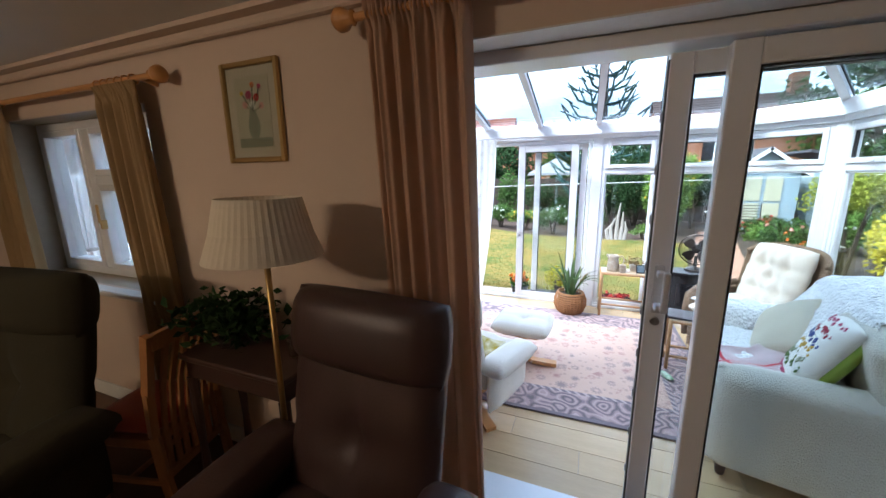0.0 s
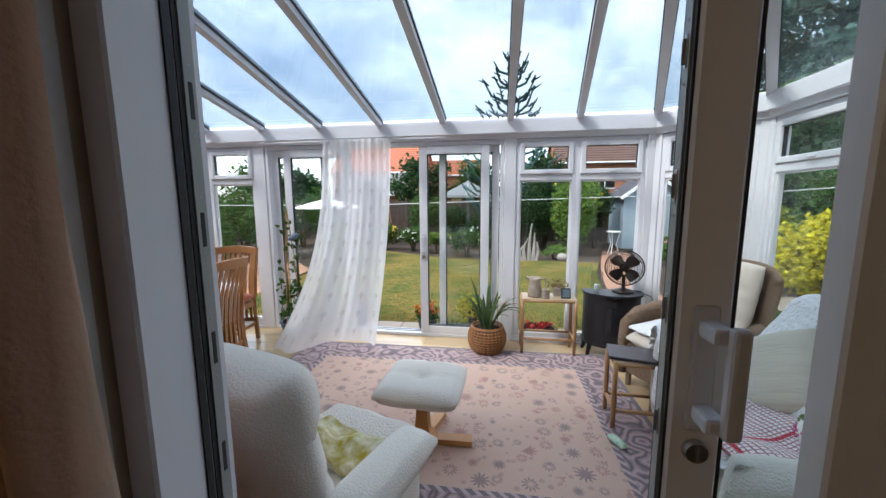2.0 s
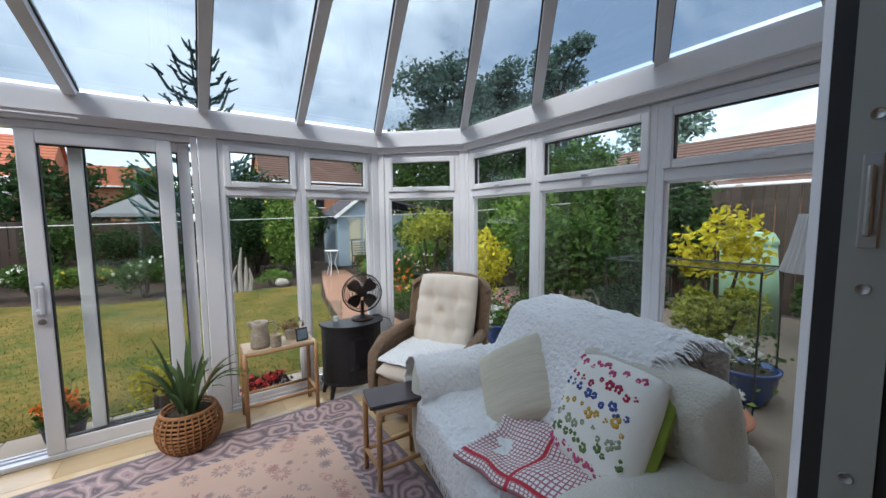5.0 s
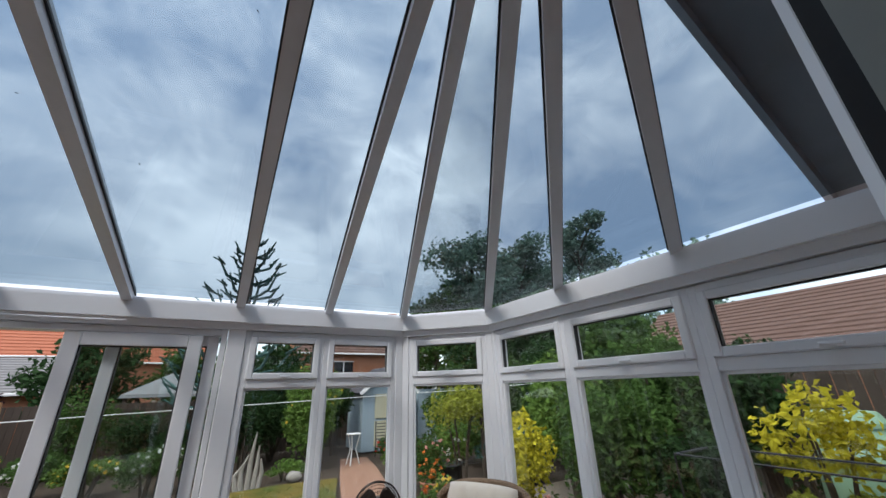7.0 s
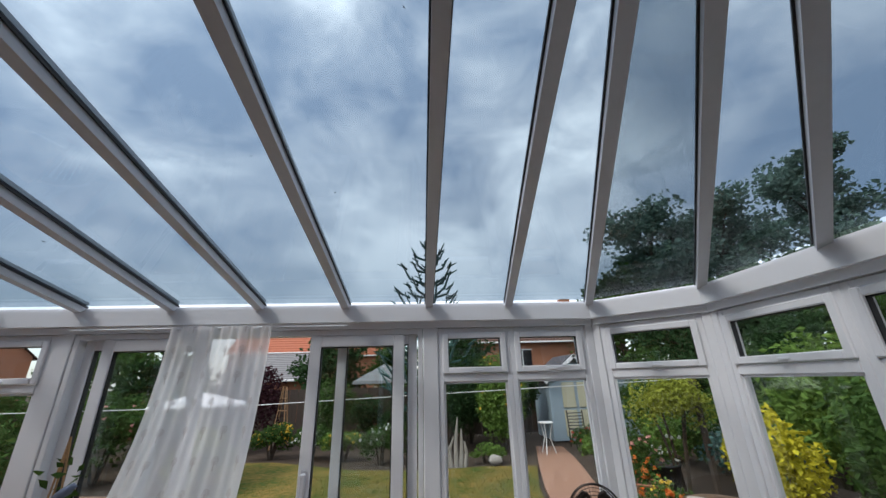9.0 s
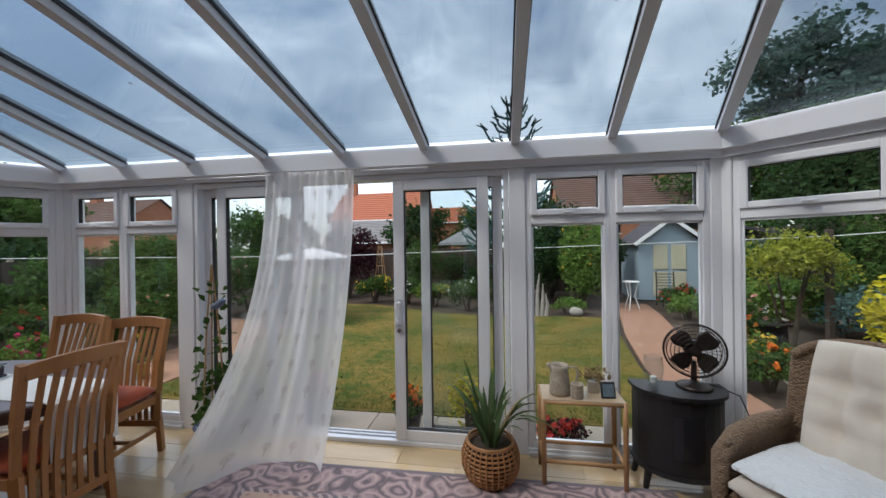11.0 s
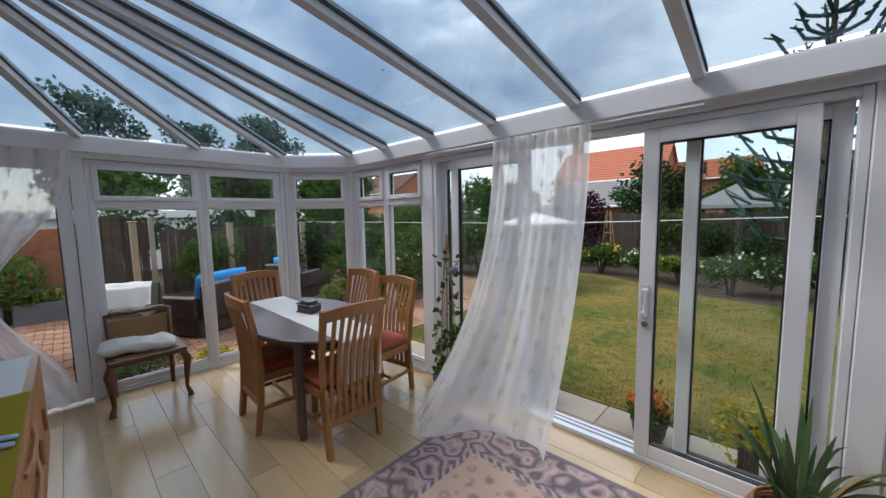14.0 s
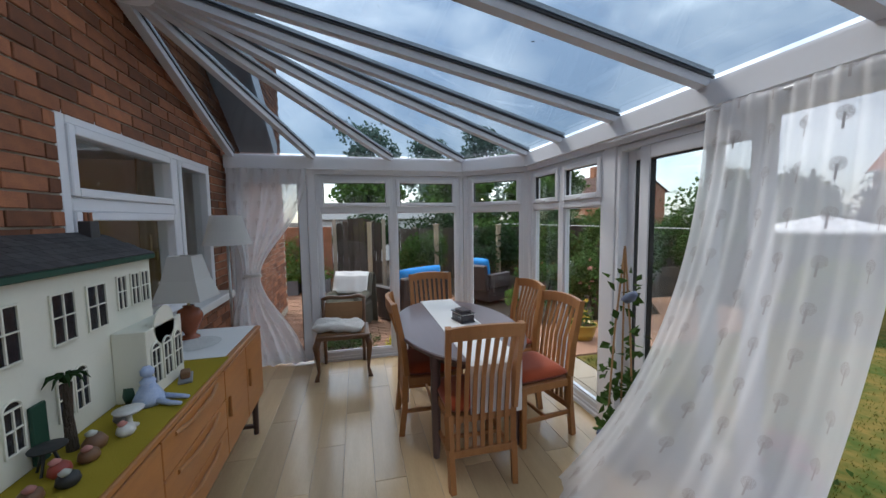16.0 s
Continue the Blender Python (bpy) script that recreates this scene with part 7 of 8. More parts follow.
# beside the right-hand windows
shrub(4.25, 6.05, 0.42, 0.42, 1.42, LEAF_YELLOW, 2200, 0.075, "bright golden-leaved shrub in the gravel", low=0.3)
shrub(4.95, 5.15, 0.75, 0.70, 1.95, LEAF_GREEN, 5200, 0.085, "large rounded green shrub by the gravel")
shrub(5.1, 4.3, 0.55, 0.5, 1.25, LEAF_DARK, 2600, 0.08, "dark green shrub by the gravel")
shrub(5.6, 6.4, 0.7, 0.7, 2.3, LEAF_LIGHT, 3600, 0.10, "tall light green shrub behind gravel")
shrub(5.6, 3.45, 0.45, 0.45, 1.62, LEAF_YELLOW, 900, 0.09, "thin golden shrub with bare stems", low=0.7)
shrub(5.4, 3.35, 0.55, 0.5, 0.85, LEAF_GOLDGREEN, 2400, 0.07, "low yellow-green shrub beside the staging")
shrub(4.2, 4.9, 0.35, 0.35, 0.55, LEAF_GREEN, 1400, 0.06, "low leafy shrub in gravel")
shrub(6.8, 5.6, 0.9, 0.9, 2.6, LEAF_GREEN, 3600, 0.12, "tall green shrub by the fence")
shrub(7.6, 4.6, 0.7, 0.9, 2.4, LEAF_DARK, 2600, 0.13, "dark shrub against the fence")
shrub(3.6, 7.0, 0.45, 0.45, 0.45, LEAF_GREEN, 1500, 0.06, "low leafy border plants beside path", bloom="orange", blooms=26)
shrub(3.55, 5.9, 0.35, 0.35, 0.40, LEAF_LIGHT, 1200, 0.05, "low variegated border plant")
for k, (x, y, r, top, mt_) in enumerate(((7.7, 8.6, 0.9, 2.9, LEAF_DARK), (7.9, 10.2, 0.9, 2.6, LEAF_GREEN), (7.6, 11.8, 0.8, 2.4, LEAF_DARK), (7.0, 13.0, 0.7, 1.6, LEAF_GREEN), (8.0, 6.7, 0.8, 2.8, LEAF_DARK), (6.6, 9.8, 0.7, 1.3, LEAF_GREEN), (6.2, 11.0, 0.6, 0.9, LEAF_LIGHT), (8.1, 2.4, 0.5, 1.5, LEAF_DARK), (3.9, 14.4, 0.6, 2.2, LEAF_DARK), (6.9, 2.6, 0.5, 0.9, LEAF_GREEN))):
    shrub(x, y, r, r, top, mt_, 3000, 0.11, "dense green shrub along the side fence")
for k, (x, y, top, mt_) in enumerate(((-10.9, 3.6, 2.0, LEAF_DARK), (-11.0, 5.6, 2.1, LEAF_DARK), (-11.0, 7.6, 2.0, LEAF_GREEN), (-11.0, 9.6, 2.2, LEAF_DARK), (-11.0, 11.8, 2.2, LEAF_GREEN), (-8.7, 8.2, 1.5, LEAF_GREEN), (-8.8, 10.6, 1.8, LEAF_DARK), (-8.2, 12.6, 1.9, LEAF_GREEN))):
    shrub(x, y, 0.9, 1.2, top, mt_, 3400, 0.12, "dark green hedge beyond the patio")
# beyond the path on the right
shrub(5.0, 8.7, 0.75, 0.6, 1.78, LEAF_GOLDGREEN, 3600, 0.065, "feathery golden-green shrub in a tub", low=0.75)
shrub(4.3, 9.0, 0.5, 0.5, 0.95, LEAF_GREEN, 2000, 0.08, "leafy pots beside the path", bloom="rose", blooms=20)
shrub(6.0, 8.4, 0.7, 0.6, 1.0, LEAF_BLUE, 1800, 0.09, "low blue-green conifer behind the pots")
shrub(7.2, 7.6, 1.0, 1.0, 2.2, LEAF_GREEN, 3000, 0.12, "green shrubs in the corner bed")
shrub(5.0, 12.3, 0.45, 0.4, 0.55, LEAF_GREEN, 1000, 0.08, "pots of red flowers by the summerhouse", bloom="red", blooms=60)
shrub(4.7, 11.2, 0.4, 0.4, 0.45, LEAF_LIGHT, 900, 0.08, "small pots beside the path")
shrub(2.9, 12.8, 0.75, 0.7, 2.45, LEAF_LIGHT, 5200, 0.11, "tall light green climber with cream blossom on a frame", bloom="yellow", blooms=40)
shrub(1.4, 13.4, 0.9, 0.8, 2.0, LEAF_DARK, 4200, 0.10, "dark conifer shrub behind the lawn")
shrub(2.2, 14.6, 1.6, 0.9, 2.7, LEAF_DARK, 5200, 0.13, "dark yew behind the lawn")
shrub(2.2, 11.7, 0.45, 0.3, 0.25, LEAF_LIGHT, 1200, 0.06, "low mounded green border plant")
shrub(0.6, 12.3, 0.6, 0.45, 0.8, LEAF_GREEN, 2200, 0.07, "border roses behind the lawn", bloom="white", blooms=34)
shrub(-0.3, 11.95, 0.5, 0.4, 0.75, LEAF_GREEN, 2200, 0.07, "white rose bush at the lawn's edge", bloom="white", blooms=40)
shrub(-0.6, 14.2, 0.9, 0.7, 1.4, LEAF_DARK, 3000, 0.10, "dark shrub below the fence")
shrub(-1.3, 12.5, 0.6, 0.4, 0.55, LEAF_LIGHT, 2000, 0.07, "mixed border behind the lawn", bloom="yellow", blooms=30)
shrub(-2.2, 12.9, 0.55, 0.45, 0.75, LEAF_GREEN, 2000, 0.08, "white-flowered border plant by the lawn", bloom="white", blooms=46)
shrub(-3.35, 13.2, 0.65, 0.45, 0.75, LEAF_GREEN, 2200, 0.08, "border plant with yellow flowers", bloom="yellow", blooms=90)
shrub(-4.7, 14.3, 1.05, 0.9, 2.55, LEAF_PURPLE, 5200, 0.11, "dark purple-leaved shrub by the fence")
shrub(-3.35, 10.0, 0.62, 0.6, 1.02, LEAF_GOLDGREEN, 4200, 0.085, "rounded variegated shrub on the lawn")
shrub(-2.2, 15.0, 0.7, 0.5, 1.9, LEAF_GREEN, 2600, 0.10, "green shrub against the back fence")
shrub(-6.5, 13.5, 1.3, 1.0, 2.2, LEAF_GREEN, 4200, 0.12, "green hedge shrub at the back")
shrub(-6.2, 11.2, 1.0, 0.7, 1.5, LEAF_GREEN, 3000, 0.10, "border shrubs beyond the path", bloom="rose", blooms=30)
# beyond the dining end
shrub(-5.0, 7.2, 0.6, 0.6, 1.0, LEAF_GREEN, 3000, 0.08, "rose bush by the path", bloom="rose", blooms=26)
shrub(-5.9, 8.2, 0.8, 0.7, 1.4, LEAF_GREEN, 3000, 0.09, "leafy green border shrub by path")
shrub(-7.2, 9.6, 1.2, 0.9, 2.0, LEAF_GREEN, 3800, 0.11, "tall green hedge beyond the path")
shrub(-5.4, 6.1, 0.4, 0.4, 0.5, LEAF_LIGHT, 1500, 0.06, "low bedding plants by the patio", bloom="pink", blooms=40)
shrub(-7.0, 7.3, 0.9, 0.6, 0.75, LEAF_GREEN, 2400, 0.08, "red bedding plants by the patio", bloom="red", blooms=60)
shrub(-8.6, 6.6, 0.9, 0.8, 1.6, LEAF_DARK, 3200, 0.10, "dark border shrub by the patio")
shrub(-8.6, 4.8, 0.6, 0.7, 1.4, LEAF_GREEN, 3000, 0.09, "green shrub beside the gate")
shrub(-8.9, 1.9, 0.45, 0.5, 1.2, LEAF_LIGHT, 2200, 0.08, "climber beside the gate", bloom="red", blooms=30)
shrub(-4.35, 3.1, 0.18, 0.42, 0.18, LEAF_GREEN, 1500, 0.035, "low plants below the side window")
shrub(-4.3, 3.75, 0.16, 0.25, 0.12, LEAF_YELLOW, 800, 0.04, "golden low plant below the side window")
shrub(0.35, 5.50, 0.20, 0.14, 0.42, LEAF_YELLOW, 420, 0.045, "pale yellow-green plant outside the door")
shrub(1.1, 5.52, 0.24, 0.12, 0.06, LEAF_PURPLE, 700, 0.04, "low red-leaved plant outside the window", bloom="red", blooms=26)
shrub(-1.75, 5.45, 0.14, 0.14, 0.45, LEAF_YELLOW, 600, 0.05, "golden plant outside the door")


def pot(x, y, r, h, mat, leaf, bloom, n, label):
    rnd = random.Random(int(x * 977 + y * 131))
    e = thing("flower_pot", pose(x, y, GZ), label, "flower pot")
    part("pot", lathe(B(), [(r * 0.72, 0), (r * 0.9, h * 0.4), (r, h * 0.9), (r * 1.06, h * 0.92), (r * 1.06, h), (r * 0.92, h), (r * 0.88, h * 0.8)], 24), mat, e, smooth=True)
    part("soil", lathe(B(), [(r * 0.2, h * 0.78), (r * 0.9, h * 0.84), (r * 0.1, h * 0.86)], 14), SOIL, e)
    pts = [Vector((rnd.gauss(0, r * 0.55), rnd.gauss(0, r * 0.55), h + abs(rnd.gauss(0, r * 0.7)))) for _ in range(n)]
    leaves("foliage", pts, 0.05, leaf, e, rnd, 0.7)
    fl = [p + Vector((0, 0, 0.05)) for p in pts[: n // 14]]
    leaves("blossom", [p + Vector((rnd.gauss(0, 0.015), rnd.gauss(0, 0.015), rnd.gauss(0, 0.012))) for p in fl for _ in range(7)], 0.045, PETALS[bloom], e, rnd, 0.9, bloom + " flowers")
    return e


BLUE_GLAZE = material("cobalt_glaze", (0.03, 0.07, 0.22), 0.2, scale=5, fine=30, bump=0.03)
CLAY = material("terracotta_clay", (0.40, 0.17, 0.09), 0.85, other=(0.30, 0.12, 0.07), scale=6, fine=60, bump=0.3)
BLACK_POT = material("black_plastic_pot", (0.02, 0.02, 0.022), 0.5, bump=0.05)
pot(-1.13, 5.56, 0.135, 0.22, BLUE_GLAZE, LEAF_GREEN, "pink", 300, "cobalt blue pot of pink flowers")
pot(-0.22, 5.52, 0.12, 0.16, BLACK_POT, LEAF_GREEN, "orange", 340, "black pot of orange begonias")
pot(4.15, 5.45, 0.2, 0.3, BLACK_POT, LEAF_GREEN, "rose", 400, "black tub with leafy plants")
pot(3.75, 5.15, 0.16, 0.3, BLUE_GLAZE, LEAF_LIGHT, "white", 260, "dark blue glazed pot by the gravel")
pot(3.75, 2.92, 0.30, 0.16, CLAY, LEAF_LIGHT, "white", 120, "wide terracotta bowl outside the window")
pot(4.6, 2.9, 0.24, 0.3, BLUE_GLAZE, LEAF_GREEN, "white", 160, "blue glazed bowl in the gravel")
pot(-4.15, 6.3, 0.2, 0.22, material("yellow_glaze", (0.55, 0.36, 0.06), 0.3, bump=0.03), LEAF_GREEN, "yellow", 200, "yellow glazed planter by the path")
pot(4.75, 8.9, 0.3, 0.4, BLACK_POT, LEAF_GREEN, "white", 200, "black tub under the little tree")
pot(4.1, 8.3, 0.2, 0.28, CLAY, LEAF_GREEN, "orange", 300, "terracotta pot of orange flowers")
pot(3.95, 7.6, 0.18, 0.2, CLAY, LEAF_LIGHT, "yellow", 260, "small clay pot beside the path")


def tree(x, y, h, r, mat, n, size, label, base=0.35, seed=1, trunk=0.25):
    rnd = random.Random(seed)
    e = thing("tree", pose(x, y, GZ - 0.1), label, "tree")
    bm = B()
    tube(bm, [(0, 0, 0), (0.05 * r, 0, h * 0.3), (-0.04 * r, 0.03 * r, h * 0.62), (0, 0, h * 0.92)], [trunk, trunk * 0.75, trunk * 0.45, trunk * 0.1], 9)
    hubs = []
    for k in range(16):
        a, f = k * 2.4 + rnd.uniform(-0.4, 0.4), base + (0.95 - base) * (k + 0.5) / 16
        q = r * rnd.uniform(0.45, 0.9) * math.sqrt(max(0.08, 1 - ((f - 0.55) / 0.5) ** 2))
        tip = Vector((q * math.cos(a), q * math.sin(a), h * f + 0.25 * q))
        tube(bm, [(0, 0, h * f * 0.86), tip * 0.5 + Vector((0, 0, h * f * 0.44)), tip], [trunk * 0.3, trunk * 0.18, trunk * 0.05], 6)
        hubs.append((tip, rnd.uniform(0.22, 0.42) * r))
        hubs.append((tip * 0.55 + Vector((0, 0, h * f * 0.45)), rnd.uniform(0.2, 0.36) * r))
    hubs.append((Vector((0, 0, h * 0.95)), 0.28 * r))
    part("trunk", bm, BARK, e)
    pts = []
    for _ in range(n):
        p, s = hubs[rnd.randrange(len(hubs))]
        d = Vector((rnd.gauss(0, 1), rnd.gauss(0, 1), rnd.gauss(0, 0.8))).normalized()
        pts.append(p + d * s * rnd.uniform(0.35, 1.1))
    leaves("crown", pts, size, mat, e, rnd, 0.7)
    return e


tree(19, 28, 14.5, 4.6, LEAF_HAZY, 9000, 0.42, "tall broadleaf tree beyond the garden", 0.2, 3, 0.4)
tree(26, 29, 15.5, 5.0, LEAF_HAZY, 9000, 0.45, "tall broadleaf tree beyond the garden", 0.2, 4, 0.4)
tree(33, 27, 19.5, 4.8, LEAF_HAZY, 9000, 0.45, "tall dark pine beyond the garden", 0.2, 5, 0.45)
tree(13.5, 25, 8.0, 3.2, LEAF_GREEN, 6000, 0.32, "rounded tree behind the summerhouse", 0.15, 6, 0.25)
tree(11.5, 16, 5.0, 2.4, LEAF_DARK, 6000, 0.22, "dark tree behind the sheds", 0.1, 7, 0.2)
tree(10.2, 11.5, 4.4, 2.0, LEAF_DARK, 6000, 0.2, "dark tree in the fence corner", 0.1, 8, 0.2)
tree(10.0, 8.5, 3.6, 1.8, LEAF_GREEN, 5000, 0.18, "green tree behind the side fence", 0.1, 9, 0.18)
tree(23, 12, 9.0, 3.0, LEAF_HAZY, 5000, 0.35, "tree beyond the neighbour's roof", 0.2, 10, 0.25)
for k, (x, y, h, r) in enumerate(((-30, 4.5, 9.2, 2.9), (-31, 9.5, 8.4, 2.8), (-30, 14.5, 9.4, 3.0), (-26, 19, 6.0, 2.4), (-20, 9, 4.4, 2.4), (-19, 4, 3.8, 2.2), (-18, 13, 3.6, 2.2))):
    tree(x, y, h, r, LEAF_HAZY if k < 3 else LEAF_GREEN, 5000, 0.32, "tree beyond the patio fence", 0.2, 20 + k, 0.25)
for k, (x, y, h, r) in enumerate(((-3.5, 20, 3.6, 1.8), (-0.5, 20.5, 3.4, 1.6), (2.5, 19.5, 3.6, 1.6), (-12, 19, 3.4, 2.2), (-9.5, 18.5, 3.0, 1.8))):
    tree(x, y, h, r, LEAF_GREEN if k % 2 else LEAF_DARK, 4200, 0.2, "leafy tree behind the back fence", 0.12, 40 + k, 0.16)

# monkey puzzle: whorls of bare upturned branches clothed in scales
mk = thing("monkey_puzzle", pose(1.0, 15.0, GZ), "tall monkey puzzle tree with whorled spiky branches", "tree")
MP_H = 6.95
part("trunk", tube(B(), [(0, 0, -0.1), (0.03, 0, 2.5), (0, 0.02, 5.0), (0, 0, MP_H - 0.1)], [0.16, 0.12, 0.07, 0.035], 10), BARK, mk)
rnd = random.Random(12)
for w in range(13):
    z0 = 0.9 + (MP_H - 1.3) * w / 12
    span = 0.34 + 1.55 * (1 - w / 12) ** 0.62
    for k in range(5):
        a = w * 0.5 + k * 1.257 + rnd.uniform(-0.2, 0.2)
        L = span * rnd.uniform(0.8, 1.1)
        c, s = math.cos(a), math.sin(a)
        lift = 0.10 + 0.32 * (w / 12)
        pts = [Vector((0, 0, z0)), Vector((c * L * 0.35, s * L * 0.35, z0 + lift * 0.1 * L)), Vector((c * L * 0.7, s * L * 0.7, z0 + lift * 0.5 * L)), Vector((c * L, s * L, z0 + (lift + 0.35) * L))]
        bm = B()
        tube(bm, pts, [0.04, 0.042, 0.045, 0.018], 6)
        for q in range(34):
            f = rnd.uniform(0.1, 1.0) * 2.98
            i = int(f)
            p = pts[i].lerp(pts[i + 1], f - i)
            d = Vector((rnd.gauss(0, 1), rnd.gauss(0, 1), rnd.gauss(0, 1))).normalized()
            o = (pts[i + 1] - pts[i]).normalized()
            t = (d - o * d.dot(o)).normalized()
            side = o.cross(t) * 0.022
            tip = p + t * 0.085 + o * 0.05
            bm.faces.new([bm.verts.new(v) for v in (p + side, p - side, tip)])
        for q in range(2):
            if w < 11:
                f = rnd.uniform(0.45, 0.8)
                p = pts[1].lerp(pts[3], f)
                sa = a + (0.6 if q else -0.6)
                e2 = p + Vector((math.cos(sa) * L * 0.3, math.sin(sa) * L * 0.3, 0.16 * L))
                tube(bm, [p, e2], [0.036, 0.016], 6)
        part("branch", bm, LEAF_BLUE, mk)

# ---- garden structures ----


def board_fence(name, a, b, top, label, step=0.15, posts=1.83):
    m = along(a, b)
    length = (Vector(b) - Vector(a)).length
    e = thing(name, m, label, "fence")
    me = None
    for k in range(int(length / step)):
        if me is None:
            bm = box(B(), 0.004, -0.01, GZ, step - 0.004, 0.01, top, 0.003)
            me = bpy.data.meshes.new("board")
            bm.to_mesh(me)
            bm.free()
            me.materials.append(FENCE)
        ob = new("board", me)
        ob.parent = e
        ob.matrix_local = pose(k * step, 0.014 * (k % 2), 0)
    for k in range(int(length / posts) + 1):
        part("post", box(B(), k * posts - 0.05, -0.07, GZ - 0.1, k * posts + 0.05, -0.012, top + 0.05, 0.006), SLAB, e)
    return e


board_fence("back_fence", (10.0, 16.0), (-9.0, 16.0), 1.5, "weathered board fence behind the garden")
board_fence("side_fence", (8.5, 0.5), (8.5, 15.9), 2.0, "dark board fence beside the gravel")
board_fence("patio_fence", (-9.8, 15.8), (-9.8, 4.1), 1.35, "dark board fence beyond the patio")

STONE = material("grey_stone", (0.33, 0.30, 0.26), 0.9, other=(0.2, 0.18, 0.15), scale=6, fine=60, bump=0.5)
gt = thing("garden_gate", pose(-9.3, 2.72, GZ), "arched dark green garden gate in the patio wall", "gate")
bm = B()
for k in range(8):
    y = 0.14 * k
    box(bm, -0.02, y + 0.004, 0.05, 0.02, y + 0.136, 1.62 + 0.16 * math.sin(math.pi * (k + 0.5) / 8), 0.004)
part("board", bm, FENCE, gt)
for y in (-0.10, 1.14):
    part("post", box(B(), -0.05, y, -0.05, 0.05, y + 0.09, 1.75, 0.006), SLAB, gt)
TIMBER = material("pale_timber_post", (0.40, 0.32, 0.21), 0.85, other=(0.28, 0.21, 0.13), scale=4, fine=40, stretch=(6, 6, 1), bump=0.3)
for y, top in ((3.50, 1.53), (5.08, 1.46), (6.68, 1.42)):
    ob = part("timber_post", box(box(B(), -8.25, y - 0.05, GZ - 0.1, -8.15, y + 0.05, top, 0.008), -8.27, y - 0.07, top, -8.13, y + 0.07, top + 0.03, 0.01), TIMBER)
    tagged(ob, "pale square timber post with a cap by the patio bed", "post", "patio posts")
LEAD = material("grey_lead_trough", (0.16, 0.165, 0.175), 0.7, other=(0.10, 0.105, 0.11), scale=6, fine=50, bump=0.25)
for y in (1.55, 2.25):
    tg = thing("trough", pose(-8.75, y, GZ), "grey square planter on the block paving", "planter", "patio planters")
    bm = B()
    for r in ((-0.22, -0.30, 0, -0.18, 0.30, 0.34), (0.18, -0.30, 0, 0.22, 0.30, 0.34), (-0.18, -0.30, 0, 0.18, -0.26, 0.34), (-0.18, 0.26, 0, 0.18, 0.30, 0.34), (-0.18, -0.26, 0.0, 0.18, 0.26, 0.03)):
        box(bm, *r, 0.004)
    part("box", bm, LEAD, tg)
    part("soil", box(B(), -0.178, -0.258, 0.03, 0.178, 0.258, 0.30), SOIL, tg)
    rnd = random.Random(int(y * 100))
    leaves("foliage", [Vector((rnd.gauss(0, 0.12), rnd.gauss(0, 0.18), 0.32 + abs(rnd.gauss(0, 0.16)))) for _ in range(520)], 0.07, LEAF_LIGHT, tg, rnd, 0.7)
    leaves("blossom", [Vector((rnd.gauss(0, 0.12), rnd.gauss(0, 0.18), 0.42 + abs(rnd.gauss(0, 0.10)))) for _ in range(70)], 0.045, PETALS["red"], tg, rnd, 0.9, "red flowers")
lw = part("low_wall", box(B(), -9.3, -3.0, GZ, -9.1, 2.60, 1.45, 0.01), BRICK)
tagged(lw, "brick garden wall at the patio's edge", "garden wall")
cabin = thing("white_building", pose(-16, 4.5, GZ), "low white flat-roofed building beyond the gate", "building")
part("wall", box(B(), -1.5, -3.2, 0, 1.0, 3.2, 1.75, 0.02), WHITE_PAINT, cabin)
part("roof", box(B(), -1.7, -3.4, 1.75, 1.2, 3.4, 2.0, 0.02), WHITE_PAINT, cabin)
for y in (-2.2, -0.6, 1.2):
    part("window", box(B(), 1.0, y, 0.7, 1.02, y + 0.9, 1.5), MH_DARK, cabin)

# summerhouse and shed
PALE_BLUE = material("pale_blue_boards", (0.30, 0.37, 0.40), 0.7, other=(0.24, 0.30, 0.33), scale=3, fine=30, stretch=(6, 6, 1), bump=0.2)
PALE_CREAM = material("cream_panels", (0.48, 0.45, 0.31), 0.7, other=(0.40, 0.37, 0.25), scale=3, fine=30, bump=0.1)
FELT = material("dark_roof_felt", (0.07, 0.065, 0.07), 0.95, scale=5, fine=90, bump=0.4)
sm = thing("summerhouse", pose(5.52, 14.0, GZ), "pale blue and cream summerhouse with pitched felt roof", "summerhouse")
bm = B()
vs = [bm.verts.new(p) for p in ((-0.85, 0, 0), (0.85, 0, 0), (0.85, 0, 1.75), (0, 0, 2.42), (-0.85, 0, 1.75), (-0.85, 1.6, 0), (0.85, 1.6, 0), (0.85, 1.6, 1.75), (0, 1.6, 2.42), (-0.85, 1.6, 1.75))]
for q in ((0, 1, 2, 3, 4), (5, 9, 8, 7, 6), (0, 5, 6, 1), (1, 6, 7, 2), (4, 9, 5, 0), (2, 7, 8, 3), (3, 8, 9, 4)):
    bm.faces.new([vs[k] for k in q])
bmesh.ops.recalc_face_normals(bm, faces=bm.faces[:])
part("wall", bm, PALE_BLUE, sm)
for s in (-1, 1):
    part("roof", bar(B(), (0, 0.75, 2.50), (s * 1.05, 0.75, 1.70), 1.9, 0.05), FELT, sm)
    part("barge_board", bar(B(), (0, -0.21, 2.50), (s * 1.05, -0.21, 1.70), 0.03, 0.10), WHITE_PAINT, sm)
    for z0, z1 in ((0.12, 0.85), (0.92, 1.65)):
        part("panel", box(B(), min(s * 0.05, s * 0.45), -0.03, z0, max(s * 0.05, s * 0.45), -0.005, z1, 0.006), PALE_CREAM, sm)
